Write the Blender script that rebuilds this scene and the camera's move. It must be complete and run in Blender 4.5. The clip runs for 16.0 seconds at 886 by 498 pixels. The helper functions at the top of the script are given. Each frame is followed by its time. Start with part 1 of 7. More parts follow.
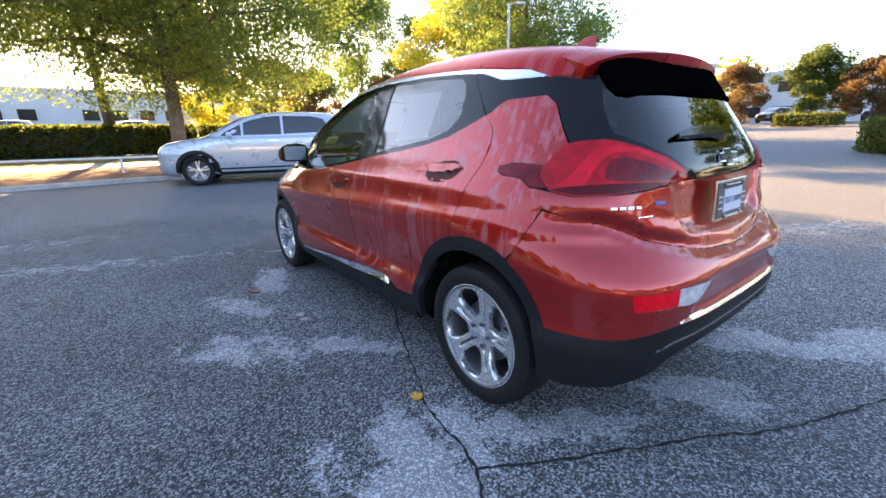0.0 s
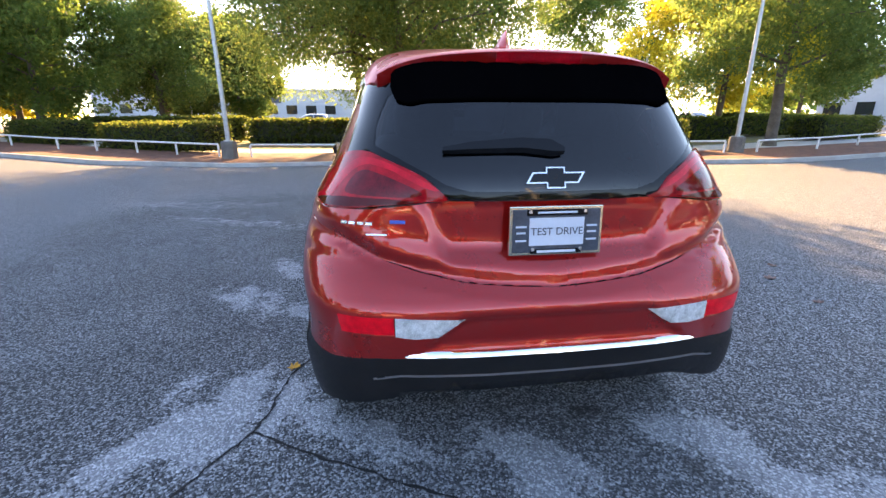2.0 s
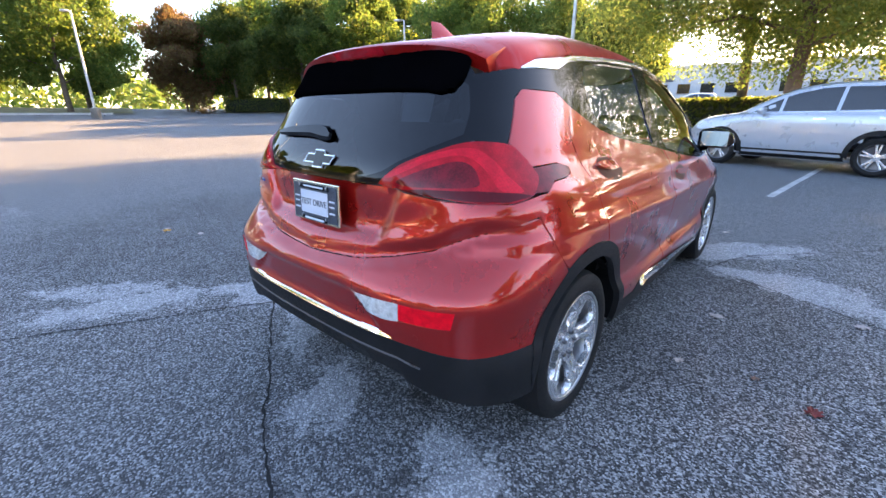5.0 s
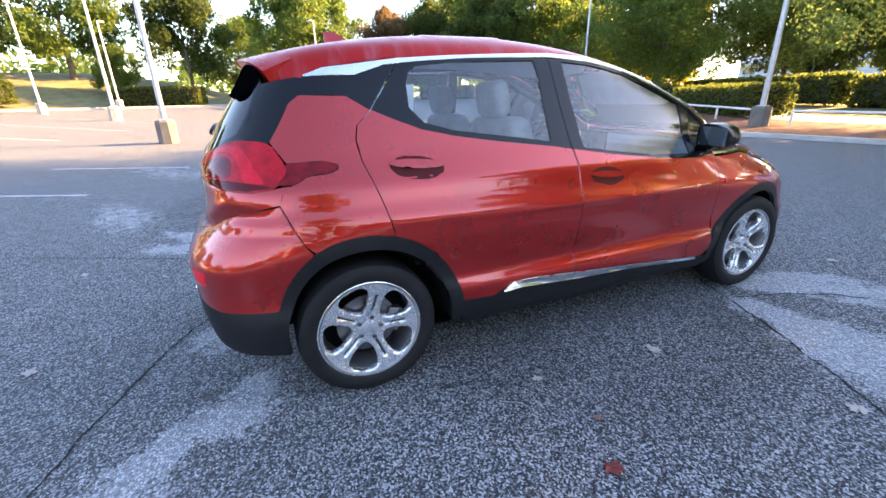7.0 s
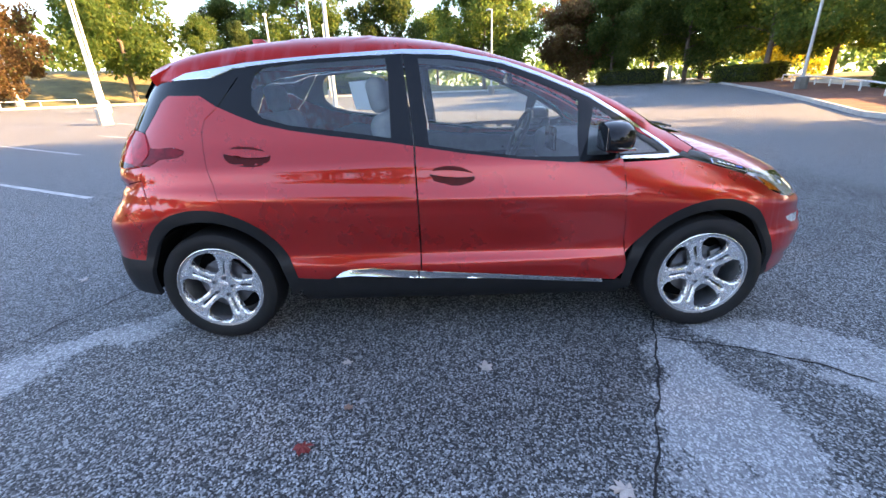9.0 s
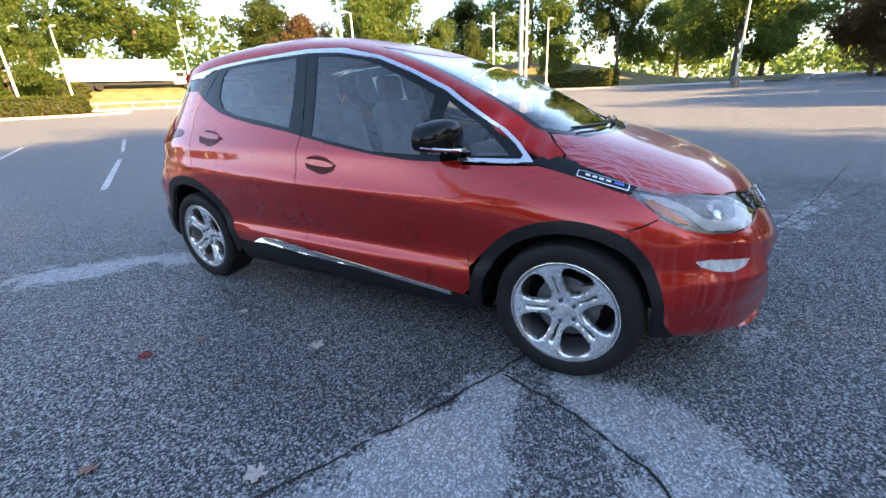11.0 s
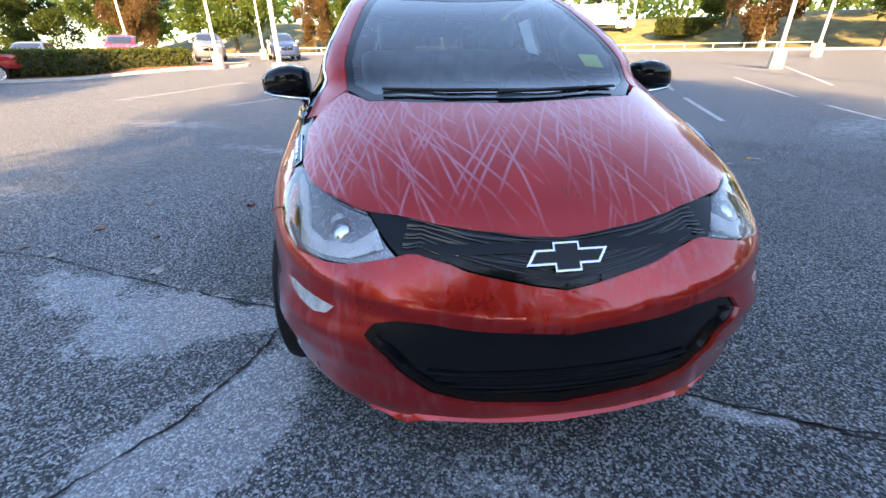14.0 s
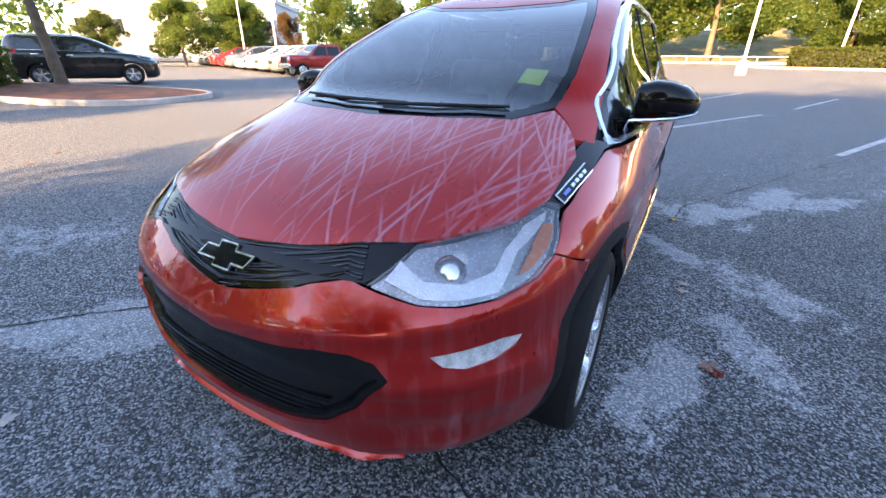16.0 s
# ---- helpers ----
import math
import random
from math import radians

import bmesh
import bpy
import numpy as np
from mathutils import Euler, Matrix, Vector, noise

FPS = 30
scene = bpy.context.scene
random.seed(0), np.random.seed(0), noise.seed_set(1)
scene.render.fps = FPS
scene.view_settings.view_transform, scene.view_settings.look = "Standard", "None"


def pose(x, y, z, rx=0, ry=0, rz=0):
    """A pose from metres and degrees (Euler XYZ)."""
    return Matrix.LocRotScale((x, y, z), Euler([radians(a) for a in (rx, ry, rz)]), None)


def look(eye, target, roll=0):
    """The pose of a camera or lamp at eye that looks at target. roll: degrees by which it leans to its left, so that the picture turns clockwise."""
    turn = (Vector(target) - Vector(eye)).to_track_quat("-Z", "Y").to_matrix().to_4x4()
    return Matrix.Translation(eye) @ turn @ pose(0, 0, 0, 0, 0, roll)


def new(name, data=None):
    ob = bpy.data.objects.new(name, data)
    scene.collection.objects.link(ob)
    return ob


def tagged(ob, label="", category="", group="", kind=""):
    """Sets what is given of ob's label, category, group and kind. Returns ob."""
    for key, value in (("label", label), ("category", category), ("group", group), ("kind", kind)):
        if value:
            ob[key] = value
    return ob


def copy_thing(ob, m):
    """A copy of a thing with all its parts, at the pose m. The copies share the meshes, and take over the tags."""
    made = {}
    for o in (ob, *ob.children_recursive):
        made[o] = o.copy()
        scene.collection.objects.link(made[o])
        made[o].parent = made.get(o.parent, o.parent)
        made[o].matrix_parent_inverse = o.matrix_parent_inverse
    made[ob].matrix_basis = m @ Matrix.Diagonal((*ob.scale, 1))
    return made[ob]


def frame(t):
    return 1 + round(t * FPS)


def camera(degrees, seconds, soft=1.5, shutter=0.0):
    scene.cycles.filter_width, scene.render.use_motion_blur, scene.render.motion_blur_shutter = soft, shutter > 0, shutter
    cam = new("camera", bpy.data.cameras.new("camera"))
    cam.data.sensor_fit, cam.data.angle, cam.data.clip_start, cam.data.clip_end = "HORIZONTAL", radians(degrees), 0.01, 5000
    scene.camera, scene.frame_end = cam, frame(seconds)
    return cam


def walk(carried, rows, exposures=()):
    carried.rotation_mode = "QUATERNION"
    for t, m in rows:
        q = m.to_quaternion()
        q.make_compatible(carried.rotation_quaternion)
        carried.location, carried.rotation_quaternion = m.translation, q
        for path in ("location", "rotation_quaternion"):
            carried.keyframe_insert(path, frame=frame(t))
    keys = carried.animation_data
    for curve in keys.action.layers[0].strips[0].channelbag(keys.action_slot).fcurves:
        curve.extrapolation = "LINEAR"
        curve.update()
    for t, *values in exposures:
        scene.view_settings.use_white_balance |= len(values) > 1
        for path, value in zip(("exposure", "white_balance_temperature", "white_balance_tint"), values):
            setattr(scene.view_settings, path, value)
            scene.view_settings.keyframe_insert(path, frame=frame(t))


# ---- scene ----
cam = camera(94.0, 16.0)
PATH = [
    (0, (-1.951, -1.227, 1.177), (-0.785, 0.305, 0.636), -1.2),
    (0.5, (-1.615, -1.465, 1.194), (-0.658, 0.207, 0.656), -0.9),
    (1, (-1.254, -1.653, 1.205), (-0.522, 0.129, 0.667), -0.6),
    (1.5, (-0.89, -1.779, 1.213), (-0.393, 0.08, 0.667), -0.4),
    (2, (-0.53, -1.846, 1.211), (-0.279, 0.059, 0.655), -0.1),
    (2.5, (-0.17, -1.887, 1.223), (-0.184, 0.028, 0.648), -0.1),
    (3, (0.183, -1.887, 1.226), (-0.105, 0.002, 0.636), 0.1),
    (3.5, (0.506, -1.853, 1.224), (-0.057, -0.031, 0.621), 0.3),
    (4, (0.805, -1.781, 1.229), (-0.018, -0.066, 0.613), 0.3),
    (4.5, (1.112, -1.654, 1.226), (0.053, -0.075, 0.605), 0.2),
    (4.7, (1.237, -1.588, 1.228), (0.097, -0.069, 0.603), 0.1),
    (6.8, (2.382, -0.473, 1.288), (0.684, 0.331, 0.602), -1.1),
    (7, (2.46, -0.331, 1.285), (0.733, 0.407, 0.597), -1.3),
    (7.5, (2.623, 0.043, 1.294), (0.836, 0.599, 0.588), -1.8),
    (8, (2.739, 0.433, 1.299), (0.908, 0.799, 0.584), -2.1),
    (8.5, (2.821, 0.837, 1.303), (0.963, 1.006, 0.582), -2.2),
    (9, (2.868, 1.266, 1.287), (1.003, 1.226, 0.567), -2.2),
    (9.2, (2.868, 1.435, 1.28), (1.007, 1.305, 0.56), -2.4),
    (11.3, (2.295, 3.187, 1.218), (0.777, 2.096, 0.507), -2.3),
    (11.5, (2.192, 3.323, 1.217), (0.742, 2.147, 0.501), -2.1),
    (12, (1.893, 3.626, 1.21), (0.64, 2.248, 0.481), -1.9),
    (12.5, (1.552, 3.868, 1.2), (0.532, 2.32, 0.449), -1.7),
    (13, (1.172, 4.028, 1.19), (0.412, 2.351, 0.408), -1.3),
    (13.5, (0.775, 4.114, 1.169), (0.295, 2.351, 0.356), -0.8),
    (14, (0.401, 4.16, 1.173), (0.205, 2.367, 0.309), -0.6),
    (14.5, (0.045, 4.18, 1.164), (0.131, 2.377, 0.304), -0.4),
    (15, (-0.292, 4.146, 1.161), (0.067, 2.375, 0.305), 0.1),
    (15.5, (-0.645, 4.042, 1.173), (-0.01, 2.346, 0.323), 0.3),
    (16, (-0.968, 3.86, 1.187), (-0.079, 2.277, 0.348), 0.7),
]
walk(cam, [(t, look(eye, target, roll)) for t, eye, target, roll in PATH], ((0.0, 3.10, 6950, 19), (1.5, 3.06, 6950, 19), (4.7, 3.22, 6900, 19), (8.0, 3.38, 6900, 20), (11.3, 2.93, 6650, 14), (14.0, 2.95, 6600, 15), (16.0, 3.05, 6700, 18)))

# ---- world and light ----
world = bpy.data.worlds.new("sky")
scene.world = world
world.use_nodes = True
wn = world.node_tree.nodes
sky = wn.new("ShaderNodeTexSky")
sky.sky_type, sky.sun_disc = "NISHITA", False
SUN_EL, SUN_AZ = 22.0, 6.0
sky.sun_elevation, sky.sun_rotation = radians(SUN_EL), radians(SUN_AZ)
sky.air_density, sky.dust_density, sky.ozone_density = 1.0, 0.6, 1.0
world.node_tree.links.new(sky.outputs[0], wn["Background"].inputs[0])
wn["Background"].inputs[1].default_value = 0.092

sun = new("sun", bpy.data.lights.new("sun", "SUN"))
sun.data.energy, sun.data.angle, sun.data.color = 4.6, radians(0.6), (1.0, 0.65, 0.30)
sun_dir = Vector((math.sin(radians(SUN_AZ)) * math.cos(radians(SUN_EL)), math.cos(radians(SUN_AZ)) * math.cos(radians(SUN_EL)), math.sin(radians(SUN_EL))))
sun.matrix_world = look(sun_dir * 60, (0, 0, 0))


# ---- materials ----
class Nodes:
    """A small writer of node trees."""

    def __init__(self, name):
        self.mat = bpy.data.materials.new(name)
        self.mat.use_nodes = True
        self.tree = self.mat.node_tree
        self.bsdf = self.tree.nodes["Principled BSDF"]
        self.coord = None

    def node(self, kind, **values):
        n = self.tree.nodes.new("ShaderNode" + kind)
        for key, v in values.items():
            if key in n.inputs:
                self.plug(v, n.inputs[key])
        return n

    def plug(self, v, socket):
        if isinstance(v, bpy.types.NodeSocket):
            self.tree.links.new(v, socket)
        elif socket.type == "RGBA" and len(v) == 3:
            socket.default_value = (*v, 1)
        else:
            socket.default_value = v

    def pos(self, scale=(1, 1, 1), turn=(0, 0, 0), world_space=False):
        src = self.node("NewGeometry").outputs["Position"] if world_space else self.node("TexCoord").outputs["Object"]
        m = self.tree.nodes.new("ShaderNodeMapping")
        self.plug(src, m.inputs["Vector"])
        m.inputs["Scale"].default_value = scale
        m.inputs["Rotation"].default_value = [radians(a) for a in turn]
        return m.outputs["Vector"]

    def noise(self, scale, detail=4, rough=0.6, vec=None, dist=0.0):
        n = self.node("TexNoise", Scale=scale, Detail=detail, Roughness=rough, Distortion=dist)
        self.plug(vec or self.pos(), n.inputs["Vector"])
        return n.outputs["Fac"]

    def voronoi(self, scale, vec=None, feature="F1", out="Distance"):
        n = self.node("TexVoronoi", Scale=scale)
        n.feature = feature
        self.plug(vec or self.pos(), n.inputs["Vector"])
        return n.outputs[out]

    def ramp(self, fac, a, b, lo=0.0, hi=1.0):
        n = self.tree.nodes.new("ShaderNodeMapRange")
        n.interpolation_type = "SMOOTHSTEP"
        self.plug(fac, n.inputs["Value"])
        for key, v in (("From Min", a), ("From Max", b), ("To Min", lo), ("To Max", hi)):
            n.inputs[key].default_value = v
        return n.outputs["Result"]

    def math(self, op, a, b=0.0):
        n = self.tree.nodes.new("ShaderNodeMath")
        n.operation = op
        self.plug(a, n.inputs[0])
        self.plug(b, n.inputs[1])
        return n.outputs[0]

    def mix(self, fac, a, b):
        n = self.tree.nodes.new("ShaderNodeMix")
        n.data_type = "RGBA"
        for socket, v in ((n.inputs["Factor"], fac), (n.inputs[6], a), (n.inputs[7], b)):
            self.plug(v, socket)
        return n.outputs[2]

    def set(self, **values):
        for key, v in values.items():
            self.plug(v, self.bsdf.inputs[key.replace("_", " ")])
        return self

    def bump(self, height, strength, distance=0.01):
        n = self.node("Bump", Strength=strength, Distance=distance)
        self.plug(height, n.inputs["Height"])
        self.plug(n.outputs[0], self.bsdf.inputs["Normal"])
        return self


def plain(name, colour, rough=0.5, metal=0.0, vary=0.15, scale=8.0, bump=0.0, bump_scale=60.0, coat=0.0, spec=0.5):
    """A surface with two scales of variation in tone and a fine relief."""
    m = Nodes(name)
    big, fine = m.noise(scale, 5), m.noise(scale * 9, 3)
    dark = tuple(c * (1 - vary) for c in colour)
    light = tuple(min(1.0, c * (1 + vary)) for c in colour)
    both = m.math("ADD", m.math("MULTIPLY", big, 0.65), m.math("MULTIPLY", fine, 0.35))
    m.set(Base_Color=m.mix(m.ramp(both, 0.3, 0.7), dark, light), Metallic=metal, Coat_Weight=coat, Coat_Roughness=0.04, Specular_IOR_Level=spec)
    m.set(Roughness=m.ramp(fine, 0.2, 0.8, max(0.02, rough - 0.06), min(1, rough + 0.06)))
    if bump:
        m.bump(m.noise(bump_scale, 4), bump)
    return m.mat


def leaf_material(name, a, b, c):
    """Foliage: each leaf clump takes its own tone; light passes through."""
    m = Nodes(name)
    rnd = m.node("NewGeometry").outputs["Random Per Island"]
    tone = m.mix(m.ramp(rnd, 0.0, 0.6), a, b)
    tone = m.mix(m.ramp(rnd, 0.75, 1.0), tone, c)
    tone = m.mix(m.math("MULTIPLY", m.noise(0.5, 3), 0.4), tone, tuple(v * 0.7 for v in b))
    m.set(Base_Color=tone, Roughness=0.6, Specular_IOR_Level=0.3)
    tr = m.tree.nodes.new("ShaderNodeBsdfTranslucent")
    bright = m.node("HueSaturation", Saturation=1.0, Value=1.7, Color=tone)
    m.plug(bright.outputs[0], tr.inputs["Color"])
    mixs = m.tree.nodes.new("ShaderNodeMixShader")
    mixs.inputs[0].default_value = 0.66
    m.tree.links.new(m.bsdf.outputs[0], mixs.inputs[1])
    m.tree.links.new(tr.outputs[0], mixs.inputs[2])
    m.tree.links.new(mixs.outputs[0], m.tree.nodes["Material Output"].inputs["Surface"])
    return m.mat


# ---- mesh helpers ----
def mesh_object(name, verts, faces, material, parent=None, label="", smooth=False):
    me = bpy.data.meshes.new(name)
    me.from_pydata([tuple(v) for v in verts], [], faces)
    me.validate()
    if smooth:
        me.shade_smooth()
    me.materials.append(material)
    ob = new(name, me)
    ob.parent = parent
    if label:
        ob["label"] = label
    return ob


def part(name, bm, material, parent=None, label="", smooth=False):
    """Links a bmesh as one mesh object under a thing or a part."""
    me = bpy.data.meshes.new(name)
    bm.to_mesh(me)
    bm.free()
    if smooth:
        me.shade_smooth()
        me.set_sharp_from_angle(angle=radians(38))
        if "soft_normal" in me.attributes:
            me.normals_split_custom_set_from_vertices([tuple(d.vector) for d in me.attributes["soft_normal"].data])
    me.materials.append(material)
    ob = new(name, me)
    ob.parent = parent
    if label:
        ob["label"] = label
    return ob


def thing(name, place, label, category, group="", turn=0.0):
    ob = new(name)
    ob.matrix_basis = pose(*place, 0, 0, turn)
    return tagged(ob, label, category, group)


def box_bm(size, at=(0, 0, 0), bevel=0.0, turn=None, bm=None, segs=2):
    bm = bm or bmesh.new()
    m = Matrix.Translation(at) @ (turn or Matrix()) @ Matrix.Diagonal((*size, 1))
    made = bmesh.ops.create_cube(bm, size=1, matrix=m)["verts"]
    if bevel:
        edges = list({e for v in made for e in v.link_edges})
        bmesh.ops.bevel(bm, geom=edges, offset=bevel, segments=segs, affect="EDGES", profile=0.5)
    return bm


def tube_bm(points, radii, sides=10, bm=None, caps=True):
    """A tube along points, with a radius at each."""
    bm = bm or bmesh.new()
    pts = [Vector(p) for p in points]
    if not hasattr(radii, "__len__"):
        radii = [radii] * len(pts)
    rings, side = [], None
    for n, p in enumerate(pts):
        way = (pts[min(n + 1, len(pts) - 1)] - pts[max(n - 1, 0)]).normalized()
        if side is None:
            side = way.orthogonal().normalized()
        side = (side - way * side.dot(way)).normalized()
        up = way.cross(side)
        rings.append([bm.verts.new(p + radii[n] * (math.cos(a) * side + math.sin(a) * up)) for a in (2 * math.pi * k / sides for k in range(sides))])
    for a, b in zip(rings, rings[1:]):
        for k in range(sides):
            bm.faces.new((a[k], a[(k + 1) % sides], b[(k + 1) % sides], b[k]))
    if caps:
        bm.faces.new(rings[0][::-1])
        bm.faces.new(rings[-1])
    return bm


def lathe_bm(profile, sides=48, bm=None, axis="x"):
    """Turns a profile of (along, radius) round the x axis."""
    bm = bm or bmesh.new()
    rings = []
    for along, r in profile:
        rings.append([bm.verts.new((along, r * math.cos(2 * math.pi * k / sides), r * math.sin(2 * math.pi * k / sides))) for k in range(sides)])
    for a, b in zip(rings, rings[1:]):
        for k in range(sides):
            bm.faces.new((a[k], a[(k + 1) % sides], b[(k + 1) % sides], b[k]))
    return bm


def ramp01(t):
    t = min(1.0, max(0.0, t))
    return t * t * (3 - 2 * t)


def rise(x, y):
    """The ground: level round the car, rising gently away from it."""
    r, a = math.hypot(x, y - 1), math.degrees(math.atan2(y - 1, x)) % 360
    level = ramp01((a - 296) / 14) * (1 - ramp01((a - 346) / 16))
    return 0.03 * (min(max(r - 12, 0), 50)) * (1 - 0.85 * level)


def interp(xs, ys, x):
    """Smooth interpolation through a table (monotone cubic)."""
    xs, ys = np.asarray(xs, float), np.asarray(ys, float)
    h, d = np.diff(xs), np.diff(ys) / np.diff(xs)
    m = np.zeros(len(xs))
    m[0], m[-1] = d[0], d[-1]
    for k in range(1, len(xs) - 1):
        if d[k - 1] * d[k] > 0:
            w1, w2 = 2 * h[k] + h[k - 1], h[k] + 2 * h[k - 1]
            m[k] = (w1 + w2) / (w1 / d[k - 1] + w2 / d[k])
    x = np.clip(x, xs[0], xs[-1])
    k = np.clip(np.searchsorted(xs, x) - 1, 0, len(xs) - 2)
    t = (x - xs[k]) / h[k]
    return (2 * t**3 - 3 * t**2 + 1) * ys[k] + (t**3 - 2 * t**2 + t) * h[k] * m[k] + (-2 * t**3 + 3 * t**2) * ys[k + 1] + (t**3 - t**2) * h[k] * m[k + 1]


# ---- the red car: its skin as a stack of plan outlines ----
# height, half width, front end, front taper, front squareness, rear end, rear taper, rear squareness
HULL = np.array([
    (0.165, 0.70, 3.15, 1.20, 3.2, -0.42, 0.80, 5.0),
    (0.20, 0.79, 3.25, 1.20, 3.2, -0.52, 0.80, 5.4),
    (0.24, 0.835, 3.31, 1.20, 3.3, -0.60, 0.85, 5.6),
    (0.30, 0.862, 3.325, 1.20, 3.5, -0.645, 0.90, 5.4),
    (0.42, 0.880, 3.335, 1.25, 3.8, -0.68, 0.90, 4.8),
    (0.46, 0.878, 3.328, 1.26, 3.8, -0.685, 0.90, 4.74),
    (0.50, 0.866, 3.332, 1.28, 3.9, -0.69, 0.90, 4.68),
    (0.55, 0.864, 3.325, 1.30, 3.7, -0.695, 0.90, 4.6),
    (0.65, 0.876, 3.29, 1.30, 3.6, -0.70, 0.90, 4.4),
    (0.72, 0.886, 3.25, 1.30, 3.4, -0.665, 0.90, 4.2),
    (0.77, 0.886, 3.20, 1.30, 3.28, -0.625, 0.90, 4.14),
    (0.80, 0.878, 3.17, 1.30, 3.2, -0.605, 0.90, 4.1),
    (0.88, 0.858, 3.03, 1.30, 3.0, -0.59, 0.90, 4.0),
    (0.95, 0.842, 2.85, 1.30, 3.0, -0.59, 0.90, 4.0),
    (1.01, 0.805, 2.64, 1.20, 3.4, -0.585, 0.90, 4.0),
    (1.06, 0.772, 2.47, 1.10, 4.0, -0.57, 0.90, 4.0),
    (1.14, 0.735, 2.30, 1.00, 6.0, -0.525, 0.90, 4.0),
    (1.24, 0.692, 2.08, 0.90, 8.0, -0.46, 0.90, 4.2),
    (1.36, 0.645, 1.80, 0.85, 8.0, -0.375, 0.85, 4.4),
    (1.44, 0.612, 1.58, 0.80, 6.5, -0.32, 0.85, 4.6),
    (1.49, 0.577, 1.42, 0.80, 5.0, -0.20, 0.80, 4.6),
    (1.525, 0.53, 1.29, 0.75, 4.0, -0.02, 0.75, 4.4),
    (1.552, 0.46, 1.15, 0.70, 3.6, 0.15, 0.70, 4.0),
    (1.572, 0.36, 1.02, 0.55, 3.0, 0.32, 0.55, 3.4),
    (1.585, 0.22, 0.90, 0.35, 2.4, 0.48, 0.35, 2.6),
    (1.590, 0.02, 0.70, 0.04, 2.0, 0.62, 0.04, 2.0),
])


def press(x, y, z):
    """The pressed lines of tail and nose: how far the sheet moves along y."""
    if y < -0.2 and z < 1.0:
        w = ramp01((-0.25 - y) / 0.2)
        s = z - float(np.interp(x, (0, 0.12, 0.303, 0.441, 0.57, 0.646, 0.704), (0.722, 0.728, 0.745, 0.773, 0.807, 0.844, 0.868)))
        out = 0.0
        if s > 0.045:
            out = 0.013 * math.exp(-((s - 0.045) / 0.05) ** 2)
        elif s > 0:
            out = -0.018 + 0.031 * s / 0.045
        elif s > -0.032:
            out = -0.018 * (1 - ramp01(-s / 0.032))
        # the foot of the valance draws in under the middle
        out -= 0.22 * ramp01((0.372 - z) / 0.06) * ramp01((0.54 - x) / 0.10)
        half = 0.385 + 0.43 * (z - 0.82)
        out -= 0.026 * ramp01((half - x) / 0.055) * ramp01((z - 0.795) / 0.04)
        out -= 0.015 * ramp01((0.651 - z) / 0.010) * ramp01((z - 0.53) / 0.02) * ramp01((0.325 + 1.2 * (0.643 - z) - x) / 0.02)
        return -out * w
    if y > 2.9 and 0.2 < z < 0.8:
        w = ramp01((y - 2.9) / 0.2)
        s = z - 0.562 - 0.14 * x
        out = 0.013 * math.exp(-(s / (0.06 if s > 0 else 0.02)) ** 2)
        out -= 0.026 * math.exp(-((z - 0.37) / 0.08) ** 2) * ramp01((x - 0.34) / 0.2)
        return out * w
    return 0.0


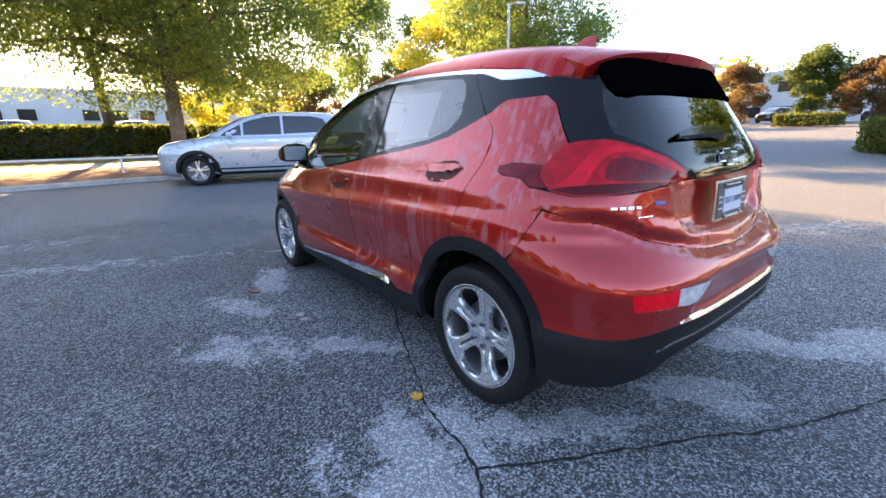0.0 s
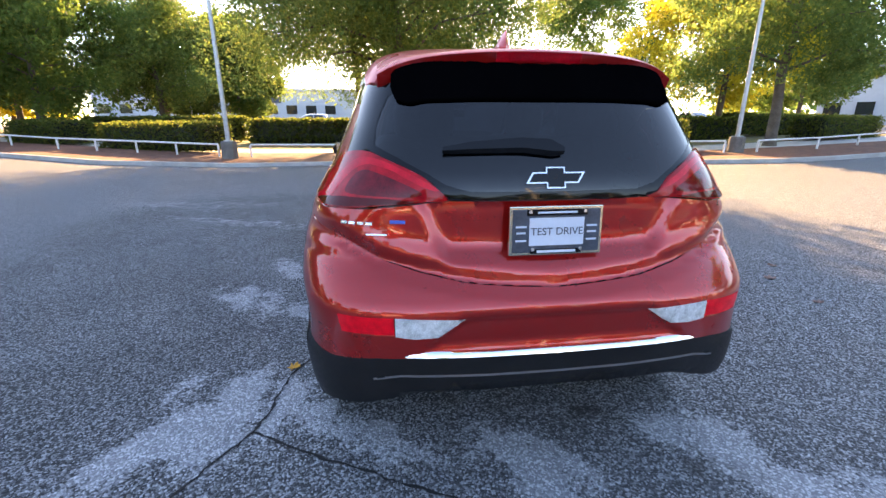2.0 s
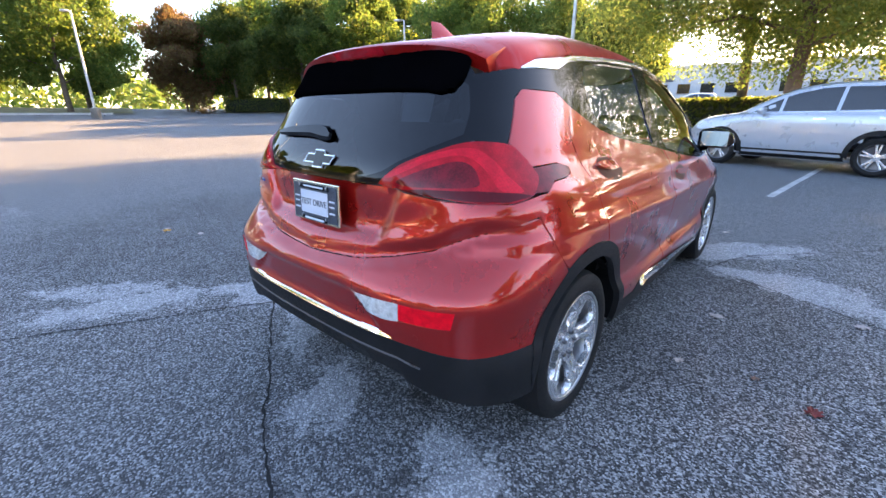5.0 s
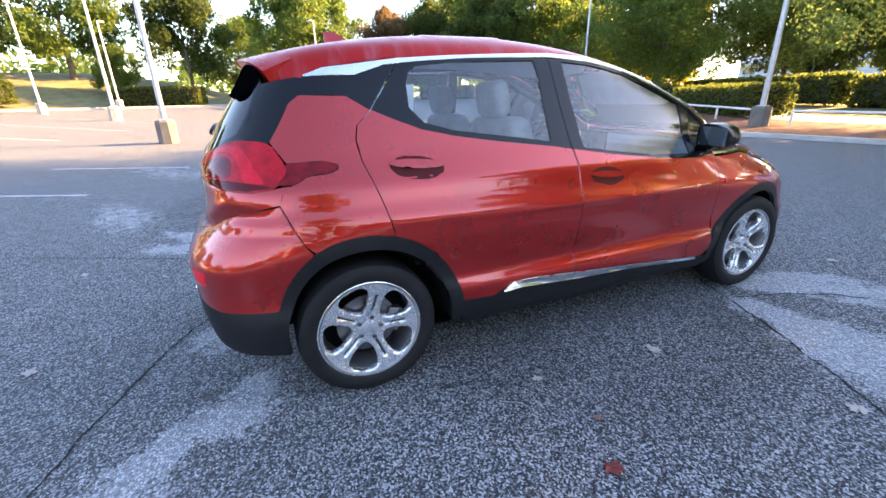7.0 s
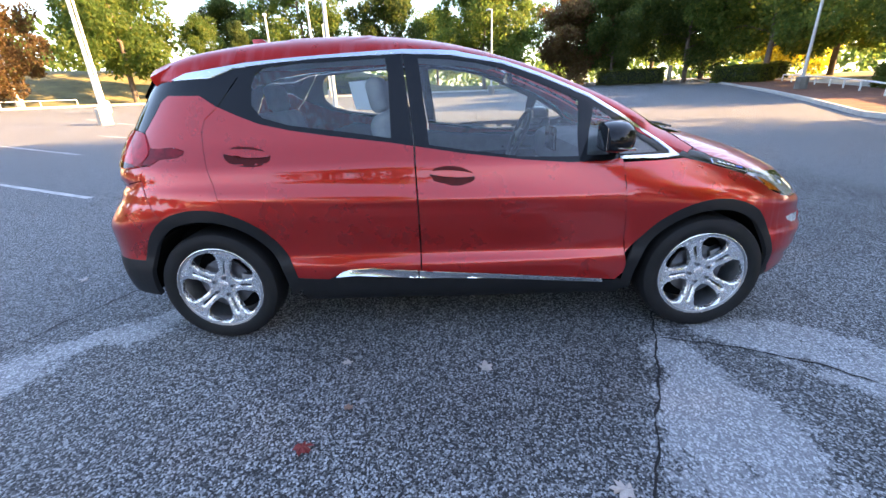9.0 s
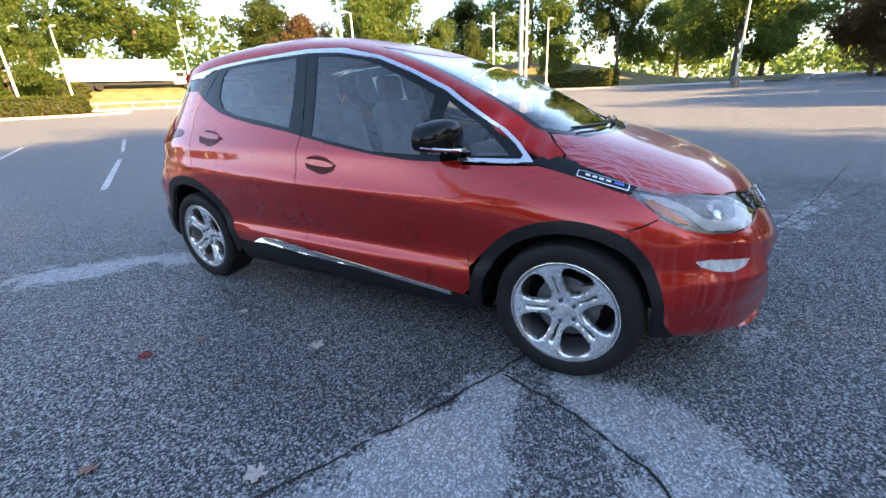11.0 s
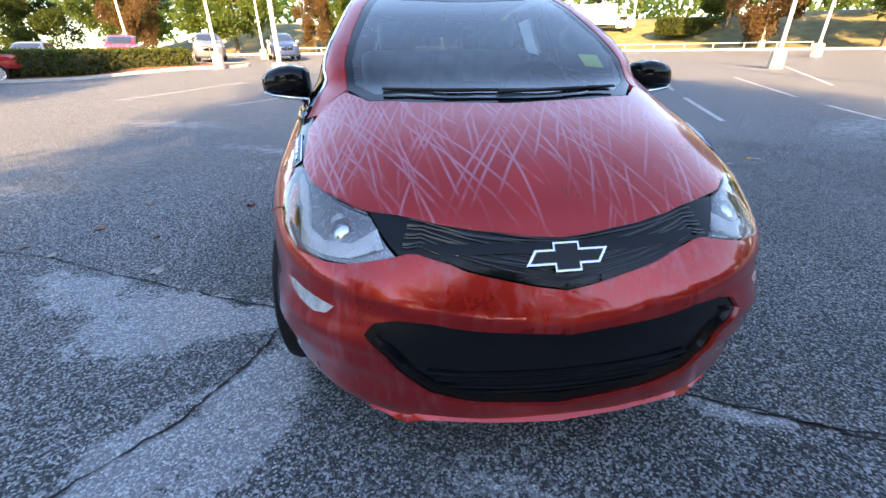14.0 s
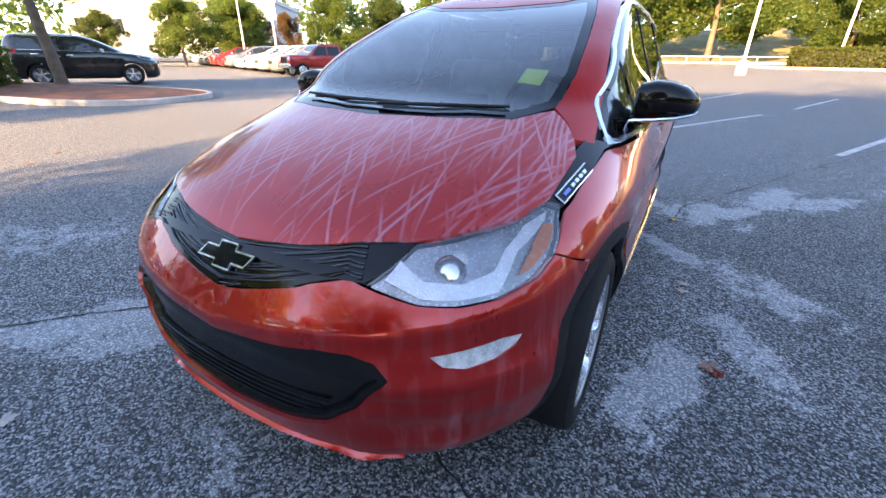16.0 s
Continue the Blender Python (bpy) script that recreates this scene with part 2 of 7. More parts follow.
class Skin:
    """A car's outer surface as a dense mesh to lay panels on. A panel's outline is given in (u, z) round the car, or in (x, y) from above."""

    def __init__(self, table, nose=0.045, sculpt=True, half=1.0, corner=0.75, count=90, levels=150):
        self.table, self.nose, self.sculpt = table, nose, sculpt
        self.corner, self.half = corner, half
        self.back, self.fore = table[:, 5].min() - 0.2, table[:, 2].max() + 0.25
        self.side0 = self.half - corner + corner * math.pi / 2
        self.length = (self.fore - corner) - (self.back + corner)
        rows = [self.row(v, count) for v in np.linspace(0, len(table) - 1, levels)]
        self.rows = rows
        n = len(rows[0])
        verts, faces = [], []
        for r in rows:
            verts += r + [(-x, y, z) for x, y, z in r]
        for k in range(len(rows) - 1):
            a, b = 2 * n * k, 2 * n * (k + 1)
            for i in range(n - 1):
                faces.append((a + i, a + i + 1, b + i + 1, b + i))
                faces.append((a + n + i + 1, a + n + i, b + n + i, b + n + i + 1))
        self.verts, self.faces = [Vector(v) for v in verts], faces
        self.tree = BVHTree.FromPolygons(self.verts, faces)

    def row(self, v, count=90):
        """Half an outline, from the rear centre round the right side to the front centre, at row v of the table."""
        t = self.table
        z, w, yf, lf, nf, yr, lr, nr = (interp(range(len(t)), t[:, k], v) for k in range(8))
        pts = []
        for a in np.linspace(0, math.pi / 2, count // 2):
            pts.append((w * math.sin(a) ** (2 / nr), yr + lr - lr * max(0.0, math.cos(a)) ** (2 / nr)))
        mid = (yr + lr, yf - lf)
        for s in np.linspace(0, 1, 14)[1:-1]:
            pts.append((w, mid[0] + s * (mid[1] - mid[0])))
        for a in np.linspace(math.pi / 2, 0, count // 2):
            pts.append((w * math.sin(a) ** (2 / nf), yf - lf + lf * max(0.0, math.cos(a)) ** (2 / nf)))
        out = []
        nose = self.nose * max(0.0, 1 - ((z - 0.45) / 0.5) ** 2) if z < 0.95 else 0.0
        for x, y in pts:
            if y > 2.0:
                y += nose * max(0.0, 1 - (x / 0.7) ** 2)
            # the body side: a shoulder that fades to the front, a hollow above the sill
            if self.sculpt and -0.5 < y < 3.1 and x > 0.5 and z < 1.0:
                side = min(1.0, max(0.0, (x - 0.5) / 0.25))
                mid_door = math.exp(-((y - 1.3) / 0.75) ** 2)
                x -= side * 0.020 * mid_door * math.exp(-((z - 0.475) / (0.085 if z > 0.475 else 0.024)) ** 2)
                s = z - 0.805 - 0.03 * (0.5 - y)
                x += side * 0.012 * math.exp(-(s / (0.05 if s > 0 else 0.024)) ** 2) * math.exp(-((y - 0.7) / 1.2) ** 4)
            if self.sculpt:
                y += press(abs(x), y, z)
            out.append((float(x), float(y), float(z)))
        return out

    def u_of(self, x, y):
        """Signed way round the car from the rear centre to the point, and whether it is nearer the front."""
        c, s = self.corner, 1 if x >= 0 else -1
        x = abs(x)
        inner, y0, y1 = self.half - c, self.back + c, self.fore - c
        if y0 <= y <= y1 and x > inner * 0.8:
            return s * (self.side0 + y - y0)
        if y < y0:
            return s * (x if x < inner else inner + c * math.atan2(x - inner, y0 - y))
        full = 2 * self.side0 + self.length
        return s * (full - (x if x < inner else inner + c * math.atan2(x - inner, y - y1)))

    def cast_round(self, u, z, front):
        c, s = self.corner, 1 if u >= 0 else -1
        full = 2 * self.side0 + self.length
        d = full - abs(u) if not front else abs(u)
        a = min(abs(u), full - abs(u)) if not front else min(abs(u), full - abs(u))
        at_front = (abs(u) > full / 2) if not front else (abs(u) < full / 2)
        inner, y0, y1 = self.half - c, self.back + c, self.fore - c
        sign = 1 if at_front else -1
        if a < inner:
            p, n = (a, self.fore if at_front else self.back), (0, sign)
        elif a < self.side0:
            t = (a - inner) / c
            n = (math.sin(t), sign * math.cos(t))
            p = (inner + c * n[0], (y1 if at_front else y0) + c * n[1])
        else:
            n = (1, 0)
            p = (self.half, (y1 - (a - self.side0)) if at_front else (y0 + a - self.side0))
        eye, way = Vector((s * p[0], p[1], z)), Vector((-s * n[0], -n[1], 0))
        hit, normal, _, _ = self.tree.ray_cast(eye, way)
        if hit is None:
            hit, normal, _, _ = self.tree.find_nearest(eye + way * 0.25)
        return hit, normal if normal.dot(way) < 0 else -normal

    def cast_top(self, x, y):
        hit, normal, _, _ = self.tree.ray_cast(Vector((x, y, 3)), Vector((0, 0, -1)))
        if hit is None:
            hit, normal, _, _ = self.tree.find_nearest(Vector((x, y, 1.2)))
        return hit, normal if normal.z > 0 else -normal

    def flat(self, points, mode):
        """Outline points in the panel's own plane. A point is (y, z) on the side, or (x, y, z) anywhere."""
        out = []
        full = 2 * self.side0 + self.length
        for p in points:
            if mode == "top":
                out.append((p[0], p[1]))
            elif len(p) == 2:
                out.append((self.u_of(1.0, p[0]), p[1]))
            else:
                u = self.u_of(p[0], p[1])
                if mode == "front":
                    u = (1 if u >= 0 else -1) * (full - abs(u))
                out.append((u, p[2]))
        if mode == "front":
            out = [((full - abs(u)) * (1 if u >= 0 else -1), z) if len(p) == 2 else (u, z) for p, (u, z) in zip(points, out)]
        return out

    def sheet(self, loops, mode="side", off=0.0, thick=0.012, step=0.04, mirror=False, gap=0.0, shrink=True):
        """A bmesh of the panel inside the first loop and outside the others, laid on the skin and given a rim. mirror: the first loop is the right half."""
        flats = []
        for n, loop in enumerate(loops):
            flat = self.flat(loop, mode)
            if mirror and n == 0:
                flat = flat + [(-u, v) for u, v in reversed(flat) if abs(u) > 1e-4]
            flats.append(flat)
        dense = []
        for flat in flats:
            ring = []
            for a, b in zip(flat, flat[1:] + flat[:1]):
                n = max(1, int(math.hypot(b[0] - a[0], b[1] - a[1]) / (step * 0.7)))
                ring += [(a[0] + (b[0] - a[0]) * k / n, a[1] + (b[1] - a[1]) * k / n) for k in range(n)]
            dense.append(ring)
        pts, edges = [], []
        for ring in dense:
            base = len(pts)
            pts += [Vector(p) for p in ring]
            edges += [(base + k, base + (k + 1) % len(ring)) for k in range(len(ring))]
        lo = np.min(np.array(dense[0]), axis=0)
        hi = np.max(np.array(dense[0]), axis=0)
        wall = np.array([p for ring in dense for p in ring])
        for a in np.arange(lo[0] + step / 2, hi[0], step):
            for b in np.arange(lo[1] + step / 2, hi[1], step):
                if inside(a, b, dense[0]) and not any(inside(a, b, r) for r in dense[1:]):
                    if ((wall - (a, b)) ** 2).sum(1).min() > (step * 0.45) ** 2:
                        pts.append(Vector((a, b)))
        v2, _, f2, *_ = delaunay_2d_cdt(pts, edges, [], 0, 1e-5)
        bm = bmesh.new()
        soft = bm.verts.layers.float_vector.new("soft_normal")
        made, normals = [], []
        put = (lambda a, b: self.cast_top(a, b)[0]) if mode == "top" else (lambda a, b: self.cast_round(a, b, mode == "front")[0])
        h = 0.014 if self.sculpt else 0.028
        for v in v2:
            hit, normal = self.cast_top(*v) if mode == "top" else self.cast_round(v[0], v[1], mode == "front")
            made.append(bm.verts.new(hit + normal * off))
            normals.append(normal)
            bend = (put(v[0] + h, v[1]) - put(v[0] - h, v[1])).cross(put(v[0], v[1] + h) - put(v[0], v[1] - h))
            if bend.length > 1e-9:
                bend.normalize()
                bend = bend if bend.dot(normal) > 0 else -bend
            made[-1][soft] = bend if bend.dot(normal) > 0.8 else normal
        for f in f2:
            a, b = sum(v2[k][0] for k in f) / len(f), sum(v2[k][1] for k in f) / len(f)
            if inside(a, b, dense[0]) and not any(inside(a, b, r) for r in dense[1:]):
                tri = [made[k] for k in f]
                way = (tri[1].co - tri[0].co).cross(tri[2].co - tri[0].co)
                bm.faces.new(tri if way.dot(normals[f[0]]) > 0 else tri[::-1])
        of = dict(zip(made, normals))
        for v in [v for v in bm.verts if not v.link_faces]:
            bm.verts.remove(v)
        rim = [e for e in bm.edges if e.is_boundary]
        if thick:
            inner = {}
            for e in rim:
                for v in e.verts:
                    if v not in inner:
                        inner[v] = bm.verts.new(v.co - of[v] * thick)
                        inner[v][soft] = v[soft]
                        if shrink:
                            v.co -= of[v] * 0.0012
            for e in rim:
                a, b = e.verts
                f = e.link_faces[0]
                loop = [l for l in f.loops if l.edge == e][0]
                a, b = loop.vert, loop.link_loop_next.vert
                bm.faces.new((b, a, inner[a], inner[b]))
            for e in rim:
                e.smooth = False
        return bm


def inside(x, y, ring):
    odd, (px, py) = False, ring[-1]
    for qx, qy in ring:
        if (qy > y) != (py > y) and x < (px - qx) * (y - qy) / (py - qy) + qx:
            odd = not odd
        px, py = qx, qy
    return odd


from mathutils.bvhtree import BVHTree
from mathutils.geometry import delaunay_2d_cdt
# ---- end of hull ----


# ---- materials of the cars ----
def paint(name, colour, metal=0.35, streaks=0.0, coat_weight=1.0):
    m = Nodes(name)
    speck = m.noise(900, 1)
    deep = tuple(c * 0.72 for c in colour)
    tone = m.mix(m.ramp(speck, 0.35, 0.65), deep, colour)
    rough = m.ramp(m.noise(5, 5), 0.3, 0.75, 0.27, 0.30)
    coat = m.ramp(m.noise(1.5, 3), 0.35, 0.8, 0.026, 0.042)
    if streaks:
        # dried runs of water: thin pale tracks down the slope, crossing one another
        marks = None
        for turn, pitch, share, seed in ((4, 52, 0.40, 1.0), (-8, 48, 0.36, 5.0), (15, 46, 0.34, 9.0), (-19, 46, 0.34, 14.0), (27, 38, 0.26, 19.0), (-31, 38, 0.26, 27.0), (-13, 58, 0.30, 33.0), (22, 56, 0.26, 41.0)):
            v = m.node("SeparateXYZ")
            m.plug(m.pos((1, 1, 1), (0, 0, turn)), v.inputs[0])
            sway = m.math("MULTIPLY", m.math("SUBTRACT", m.noise(2.5, 2, 0.5), 0.5), 0.05)
            u = m.math("MULTIPLY", m.math("ADD", v.outputs["X"], sway), pitch)
            cell = m.math("ADD", m.math("FLOOR", u), seed * 17.3)
            rand = m.tree.nodes.new("ShaderNodeTexWhiteNoise")
            rand.noise_dimensions = "1D"
            m.plug(cell, rand.inputs["W"])
            r1 = m.node("SeparateColor")
            m.plug(rand.outputs["Color"], r1.inputs[0])
            line = m.ramp(m.math("ABSOLUTE", m.math("SUBTRACT", m.math("FRACT", u), 0.5)), 0.03, 0.0062 * pitch, 1.0, 0.0)
            line = m.math("MULTIPLY", line, m.math("LESS_THAN", r1.outputs[0], share))
            along = m.math("ADD", v.outputs["Y"], m.math("MULTIPLY", r1.outputs[1], 0.45))
            line = m.math("MULTIPLY", line, m.ramp(along, 3.02, 3.28, 1.0, 0.0))
            line = m.math("MULTIPLY", line, m.ramp(m.noise(3.2, 5, 0.6, m.pos((1, 1, 1), (0, 0, seed * 7))), 0.40, 0.62, 0.0, 1.0))
            marks = line if marks is None else m.math("MAXIMUM", marks, line)
        marks = m.math("MULTIPLY", marks, streaks)
        tone = m.mix(marks, tone, (0.60, 0.38, 0.46))
        rough = m.math("ADD", rough, m.math("MULTIPLY", marks, 0.25))
    m.set(Base_Color=tone, Metallic=metal, Roughness=rough, Coat_Weight=coat_weight, Coat_Roughness=coat, Coat_IOR=1.6, Specular_IOR_Level=0.2)
    return m.mat


def runs(name, colour, strength, stretch=(24, 24, 0.9), coat=1.0, film=0.03):
    """Paint with dried runs of water that go straight down a side."""
    m = Nodes(name)
    speck = m.noise(900, 1)
    tone = m.mix(m.ramp(speck, 0.35, 0.65), tuple(c * 0.72 for c in colour), colour)
    wob = m.noise(1.0, 4, 0.55, m.pos(stretch), 0.2)
    marks = m.math("MULTIPLY", m.ramp(wob, 0.47, 0.66), m.ramp(m.noise(2.2, 3), 0.32, 0.6))
    marks = m.math("MULTIPLY", marks, strength)
    m.set(Base_Color=m.mix(marks, tone, (0.60, 0.36, 0.42)), Metallic=0.55, Roughness=m.math("ADD", m.ramp(m.noise(5, 5), 0.3, 0.75, 0.27, 0.30), marks),
          Coat_Weight=coat, Coat_Roughness=film, Coat_IOR=1.5, Specular_IOR_Level=0.2)
    return m.mat


def thin_glass(name, tint, gloss=1.0):
    """A pane: see-through with its tint, and the sheen of glass at its surface."""
    m = Nodes(name)
    m.tree.nodes.remove(m.bsdf)
    clear, shine = m.tree.nodes.new("ShaderNodeBsdfTransparent"), m.tree.nodes.new("ShaderNodeBsdfGlossy")
    clear.inputs[0].default_value = (*tint, 1)
    m.plug(m.ramp(m.noise(2, 4), 0.4, 0.8, 0.0, 0.05), shine.inputs["Roughness"])
    fres = m.tree.nodes.new("ShaderNodeFresnel")
    fres.inputs[0].default_value = 1.6
    mixs = m.tree.nodes.new("ShaderNodeMixShader")
    m.plug(m.math("MINIMUM", m.math("MULTIPLY", fres.outputs[0], 1.7 * gloss), 1.0), mixs.inputs[0])
    m.tree.links.new(clear.outputs[0], mixs.inputs[1])
    m.tree.links.new(shine.outputs[0], mixs.inputs[2])
    m.tree.links.new(mixs.outputs[0], m.tree.nodes["Material Output"].inputs["Surface"])
    return m.mat


handle_shade = plain("handle_cup_shade", (0.07, 0.005, 0.004), 0.4, 0.2, vary=0.2, spec=0.2)
RED = (0.47, 0.013, 0.010)
car_paint = paint("red_paint", RED, 0.6)
run_paint = runs("red_paint_with_runs", RED, 0.26, (30, 30, 0.35))
nose_paint = runs("red_paint_with_faint_runs", RED, 0.13, (30, 30, 2.2))
roof_paint = runs("red_roof_paint", RED, 0.15, (2.0, 15, 2.0), 0.22, 0.06)
hood_paint = paint("red_paint_streaked", RED, 0.5, 0.44, 0.7)
gloss_black = plain("gloss_black", (0.005, 0.0055, 0.007), 0.045, vary=0.2, spec=0.29)
grille_black = plain("grille_black", (0.006, 0.0065, 0.008), 0.20, vary=0.2, spec=0.4)
satin_black = plain("satin_black_plastic", (0.011, 0.0115, 0.013), 0.5, vary=0.25, spec=0.25, bump=0.06, bump_scale=500)
dark_void = plain("dark_lining", (0.006, 0.006, 0.0065), 0.9, spec=0.1)
chrome = plain("chrome", (0.90, 0.91, 0.93), 0.14, 1.0, vary=0.05)
bright_trim = plain("brushed_trim", (0.72, 0.74, 0.78), 0.22, 1.0, vary=0.06)
alloy = plain("alloy", (0.78, 0.79, 0.81), 0.24, 0.8, vary=0.03, coat=0.5)
# the same alloy darkened, so the barrel's shade behind the spokes is in its colour
alloy_shaded = plain("alloy_barrel_shaded", (0.36, 0.365, 0.375), 0.35, 0.8, vary=0.2)
tyre_rubber = plain("tyre_rubber", (0.011, 0.011, 0.012), 0.7, vary=0.3, spec=0.25, bump=0.15, bump_scale=220)
disc_steel = plain("disc_steel", (0.16, 0.16, 0.17), 0.42, 0.9)
side_glass = thin_glass("side_glass", (0.91, 0.96, 0.95), 1.0)
tint_glass = thin_glass("tinted_glass", (0.05, 0.06, 0.075), 0.7)
screen_glass = thin_glass("windscreen_glass", (0.82, 0.93, 0.97), 1.0)
lamp_red = plain("red_lens", (0.42, 0.004, 0.012), 0.06, vary=0.35, scale=20, coat=0.0, spec=0.3)
lamp_dark = plain("smoked_red_lens", (0.09, 0.002, 0.005), 0.05, spec=0.25)
reflector_red = plain("red_reflector", (0.80, 0.004, 0.016), 0.15, vary=0.2, scale=40, spec=0.3)
guide_red = plain("red_light_guide", (0.62, 0.007, 0.022), 0.06, vary=0.25, scale=16, spec=0.3)
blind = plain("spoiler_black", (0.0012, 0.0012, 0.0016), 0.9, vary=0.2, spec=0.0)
lens_clear = thin_glass("clear_lens", (0.96, 0.97, 0.98), 1.2)
lamp_white = plain("lamp_reflector", (0.88, 0.89, 0.91), 0.25, 0.3, vary=0.15, scale=30)
lamp_grey = plain("lamp_bowl", (0.34, 0.35, 0.37), 0.25, 0.5, vary=0.3, scale=14)
lamp_amber = plain("amber_lens", (0.75, 0.17, 0.012), 0.25, vary=0.15)
lamp_ribbed = plain("pressed_clear_lens", (0.60, 0.62, 0.63), 0.25, 0.1, vary=0.35, scale=40, coat=1.0)
cabin_grey = plain("cabin_grey", (0.17, 0.175, 0.18), 0.8, vary=0.2)
cabin_light = plain("headliner", (0.62, 0.62, 0.60), 0.9, vary=0.1)
white_ink = plain("plate_white", (0.60, 0.66, 0.76), 0.45, vary=0.06)
plate_ink = plain("plate_ink", (0.05, 0.06, 0.09), 0.5)
gold_frame = plain("pale_chrome_frame", (0.80, 0.74, 0.58), 0.15, 1.0, vary=0.06)
blue_badge = plain("blue_badge", (0.08, 0.16, 0.65), 0.2, 0.4, coat=1.0)
mirror_glass = plain("mirror_glass", (0.35, 0.38, 0.38), 0.02, 1.0, vary=0.02)


# ---- the red car ----
skin = Skin(HULL, count=180, levels=260)
car = thing("hatchback", (0, 0, 0), "metallic orange-red five-door hatchback parked on grey asphalt", "car")


def lay(name, loops, materials, mode="side", label="", parent=None, sides=(1, -1), **how):
    """Lays a panel on the right side and its mirror on the left; the panels made, in that order."""
    made = []
    for s in sides:
        bm = skin.sheet(loops, mode, **how)
        if s < 0:
            soft = bm.verts.layers.float_vector["soft_normal"]
            for v in bm.verts:
                v.co.x = -v.co.x
                v[soft] = Vector((-v[soft].x, v[soft].y, v[soft].z))
            bmesh.ops.reverse_faces(bm, faces=bm.faces[:])
        made.append(part(name, bm, materials[len(made)] if isinstance(materials, tuple) else materials, parent[len(made)] if isinstance(parent, list) else parent or car, label, smooth=True))
    return made


def full(name, loops, material, mode="rear", label="", parent=None, **how):
    """Lays a panel across the car from the outline of its right half; further loops are holes, each on both sides."""
    holes = []
    for loop in loops[1:]:
        if min(abs(p[0]) for p in loop) < 1e-6:
            holes.append(loop + [(-p[0], *p[1:]) for p in reversed(loop) if p[0] > 1e-6])
        else:
            holes += [loop, [(-p[0], *p[1:]) for p in reversed(loop)]]
    return part(name, skin.sheet([loops[0], *holes], mode, mirror=True, **how), material, parent or car, label, smooth=True)


def arc(hub, r, a0, a1, n=16):
    return [(hub[0] + r * math.cos(radians(a)), hub[1] + r * math.sin(radians(a))) for a in np.linspace(a0, a1, n)]


REAR_HUB, FRONT_HUB = (0.0, 0.315), (2.6, 0.305)
R_OUT, R_IN = 0.452, 0.392

# doors and their windows
belt_r = [(0.985, 1.051), (0.676, 1.092), (0.471, 1.125), (0.323, 1.159), (0.205, 1.205), (0.117, 1.244)]
belt_f = [(1.334, 0.994), (1.631, 0.956), (1.854, 0.936), (2.026, 0.935), (2.112, 0.945)]
shut_c = [(0.051, 1.188), (0.036, 1.131), (0.046, 1.05), (0.101, 0.886), (0.137, 0.755)]
shut_b = [(1.106, 0.42), (1.108, 0.60), (1.109, 0.778), (1.103, 0.911), (1.098, 1.032)]
sill_r = [(0.613, 0.364), (0.687, 0.403), (0.849, 0.414), (1.106, 0.397)]
sill_f = [(1.477, 0.372), (2.128, 0.312)]
g = 0.004
rear_arch = arc(REAR_HUB, R_OUT, 73, 8, 10)
rear_doors = lay("rear_door", [shut_c[::1] + rear_arch + sill_r + [(y - g, z) for y, z in shut_b] + belt_r], (car_paint, run_paint), off=0.001, step=0.026)
front_doors = lay("front_door", [[(1.111, 0.397)] + sill_f + [(2.172, 0.36), (2.172, 0.41), (2.160, 0.47), (2.149, 0.55), (2.146, 0.60), (2.130, 0.78), (2.118, 0.93)] + belt_f[::-1] + [(1.104, 1.031)] + [(y + g, z) for y, z in shut_b[::-1][1:]]], car_paint, off=0.001, step=0.026)
glass_r = [(0.283, 1.249), (0.286, 1.345), (0.305, 1.39), (0.345, 1.42), (0.507, 1.436), (0.962, 1.448), (0.976, 1.375), (0.984, 1.072), (0.784, 1.104), (0.473, 1.148), (0.34, 1.187)]
glass_f = [(1.128, 1.443), (1.29, 1.431), (1.42, 1.41), (1.539, 1.380), (1.721, 1.307), (1.918, 1.218), (1.902, 0.962), (1.632, 0.970), (1.337, 1.010), (1.172, 1.036)]
glass_q = [(1.992, 1.192), (2.151, 1.088), (2.285, 0.992), (2.318, 0.964), (2.1, 0.962), (1.94, 0.966)]
chrome_low = [(0.204, 1.424), (0.405, 1.443), (0.667, 1.457), (1.041, 1.463), (1.292, 1.446), (1.546, 1.399), (1.736, 1.331), (1.963, 1.233), (2.155, 1.116), (2.324, 1.004), (2.372, 0.962)]
chrome_up = [(2.42, 0.938), (2.338, 1.008), (2.168, 1.123), (1.978, 1.240), (1.75, 1.339), (1.555, 1.409), (1.30, 1.466), (1.051, 1.480), (0.777, 1.472), (0.51, 1.461), (0.268, 1.446), (0.059, 1.420), (-0.05, 1.408), (-0.131, 1.379)]
lay("window_frame", [belt_r[::-1] + [(1.095, 1.034), (1.047, 1.462), (0.667, 1.456), (0.405, 1.442), (0.262, 1.428)], glass_r], gloss_black, parent=rear_doors, label="gloss black window surround", off=0.0)
lay("window", [glass_r], side_glass, parent=rear_doors, label="tinted rear door glass with dried water runs", off=-0.006, thick=0.004)
lay("window_frame", [[(1.102, 1.031)] + belt_f + [(2.12, 0.95), (2.366, 0.948)] + chrome_low[:2:-1] + [(1.053, 1.461)], glass_f, glass_q], gloss_black, parent=front_doors, label="gloss black window surround", off=0.0, step=0.028)
lay("window_sticker", [[(0.50, 1.375), (0.78, 1.388), (0.80, 1.145), (0.52, 1.165)]], leaf_material("sticker_paper", (0.70, 0.73, 0.74), (0.70, 0.73, 0.74), (0.70, 0.73, 0.74)), parent=[rear_doors[1]], label="white paper sheet inside the rear door glass", off=-0.016, thick=0.002, sides=(-1,))
lay("window", [glass_f], side_glass, parent=front_doors, label="front door glass", off=-0.006, thick=0.004)
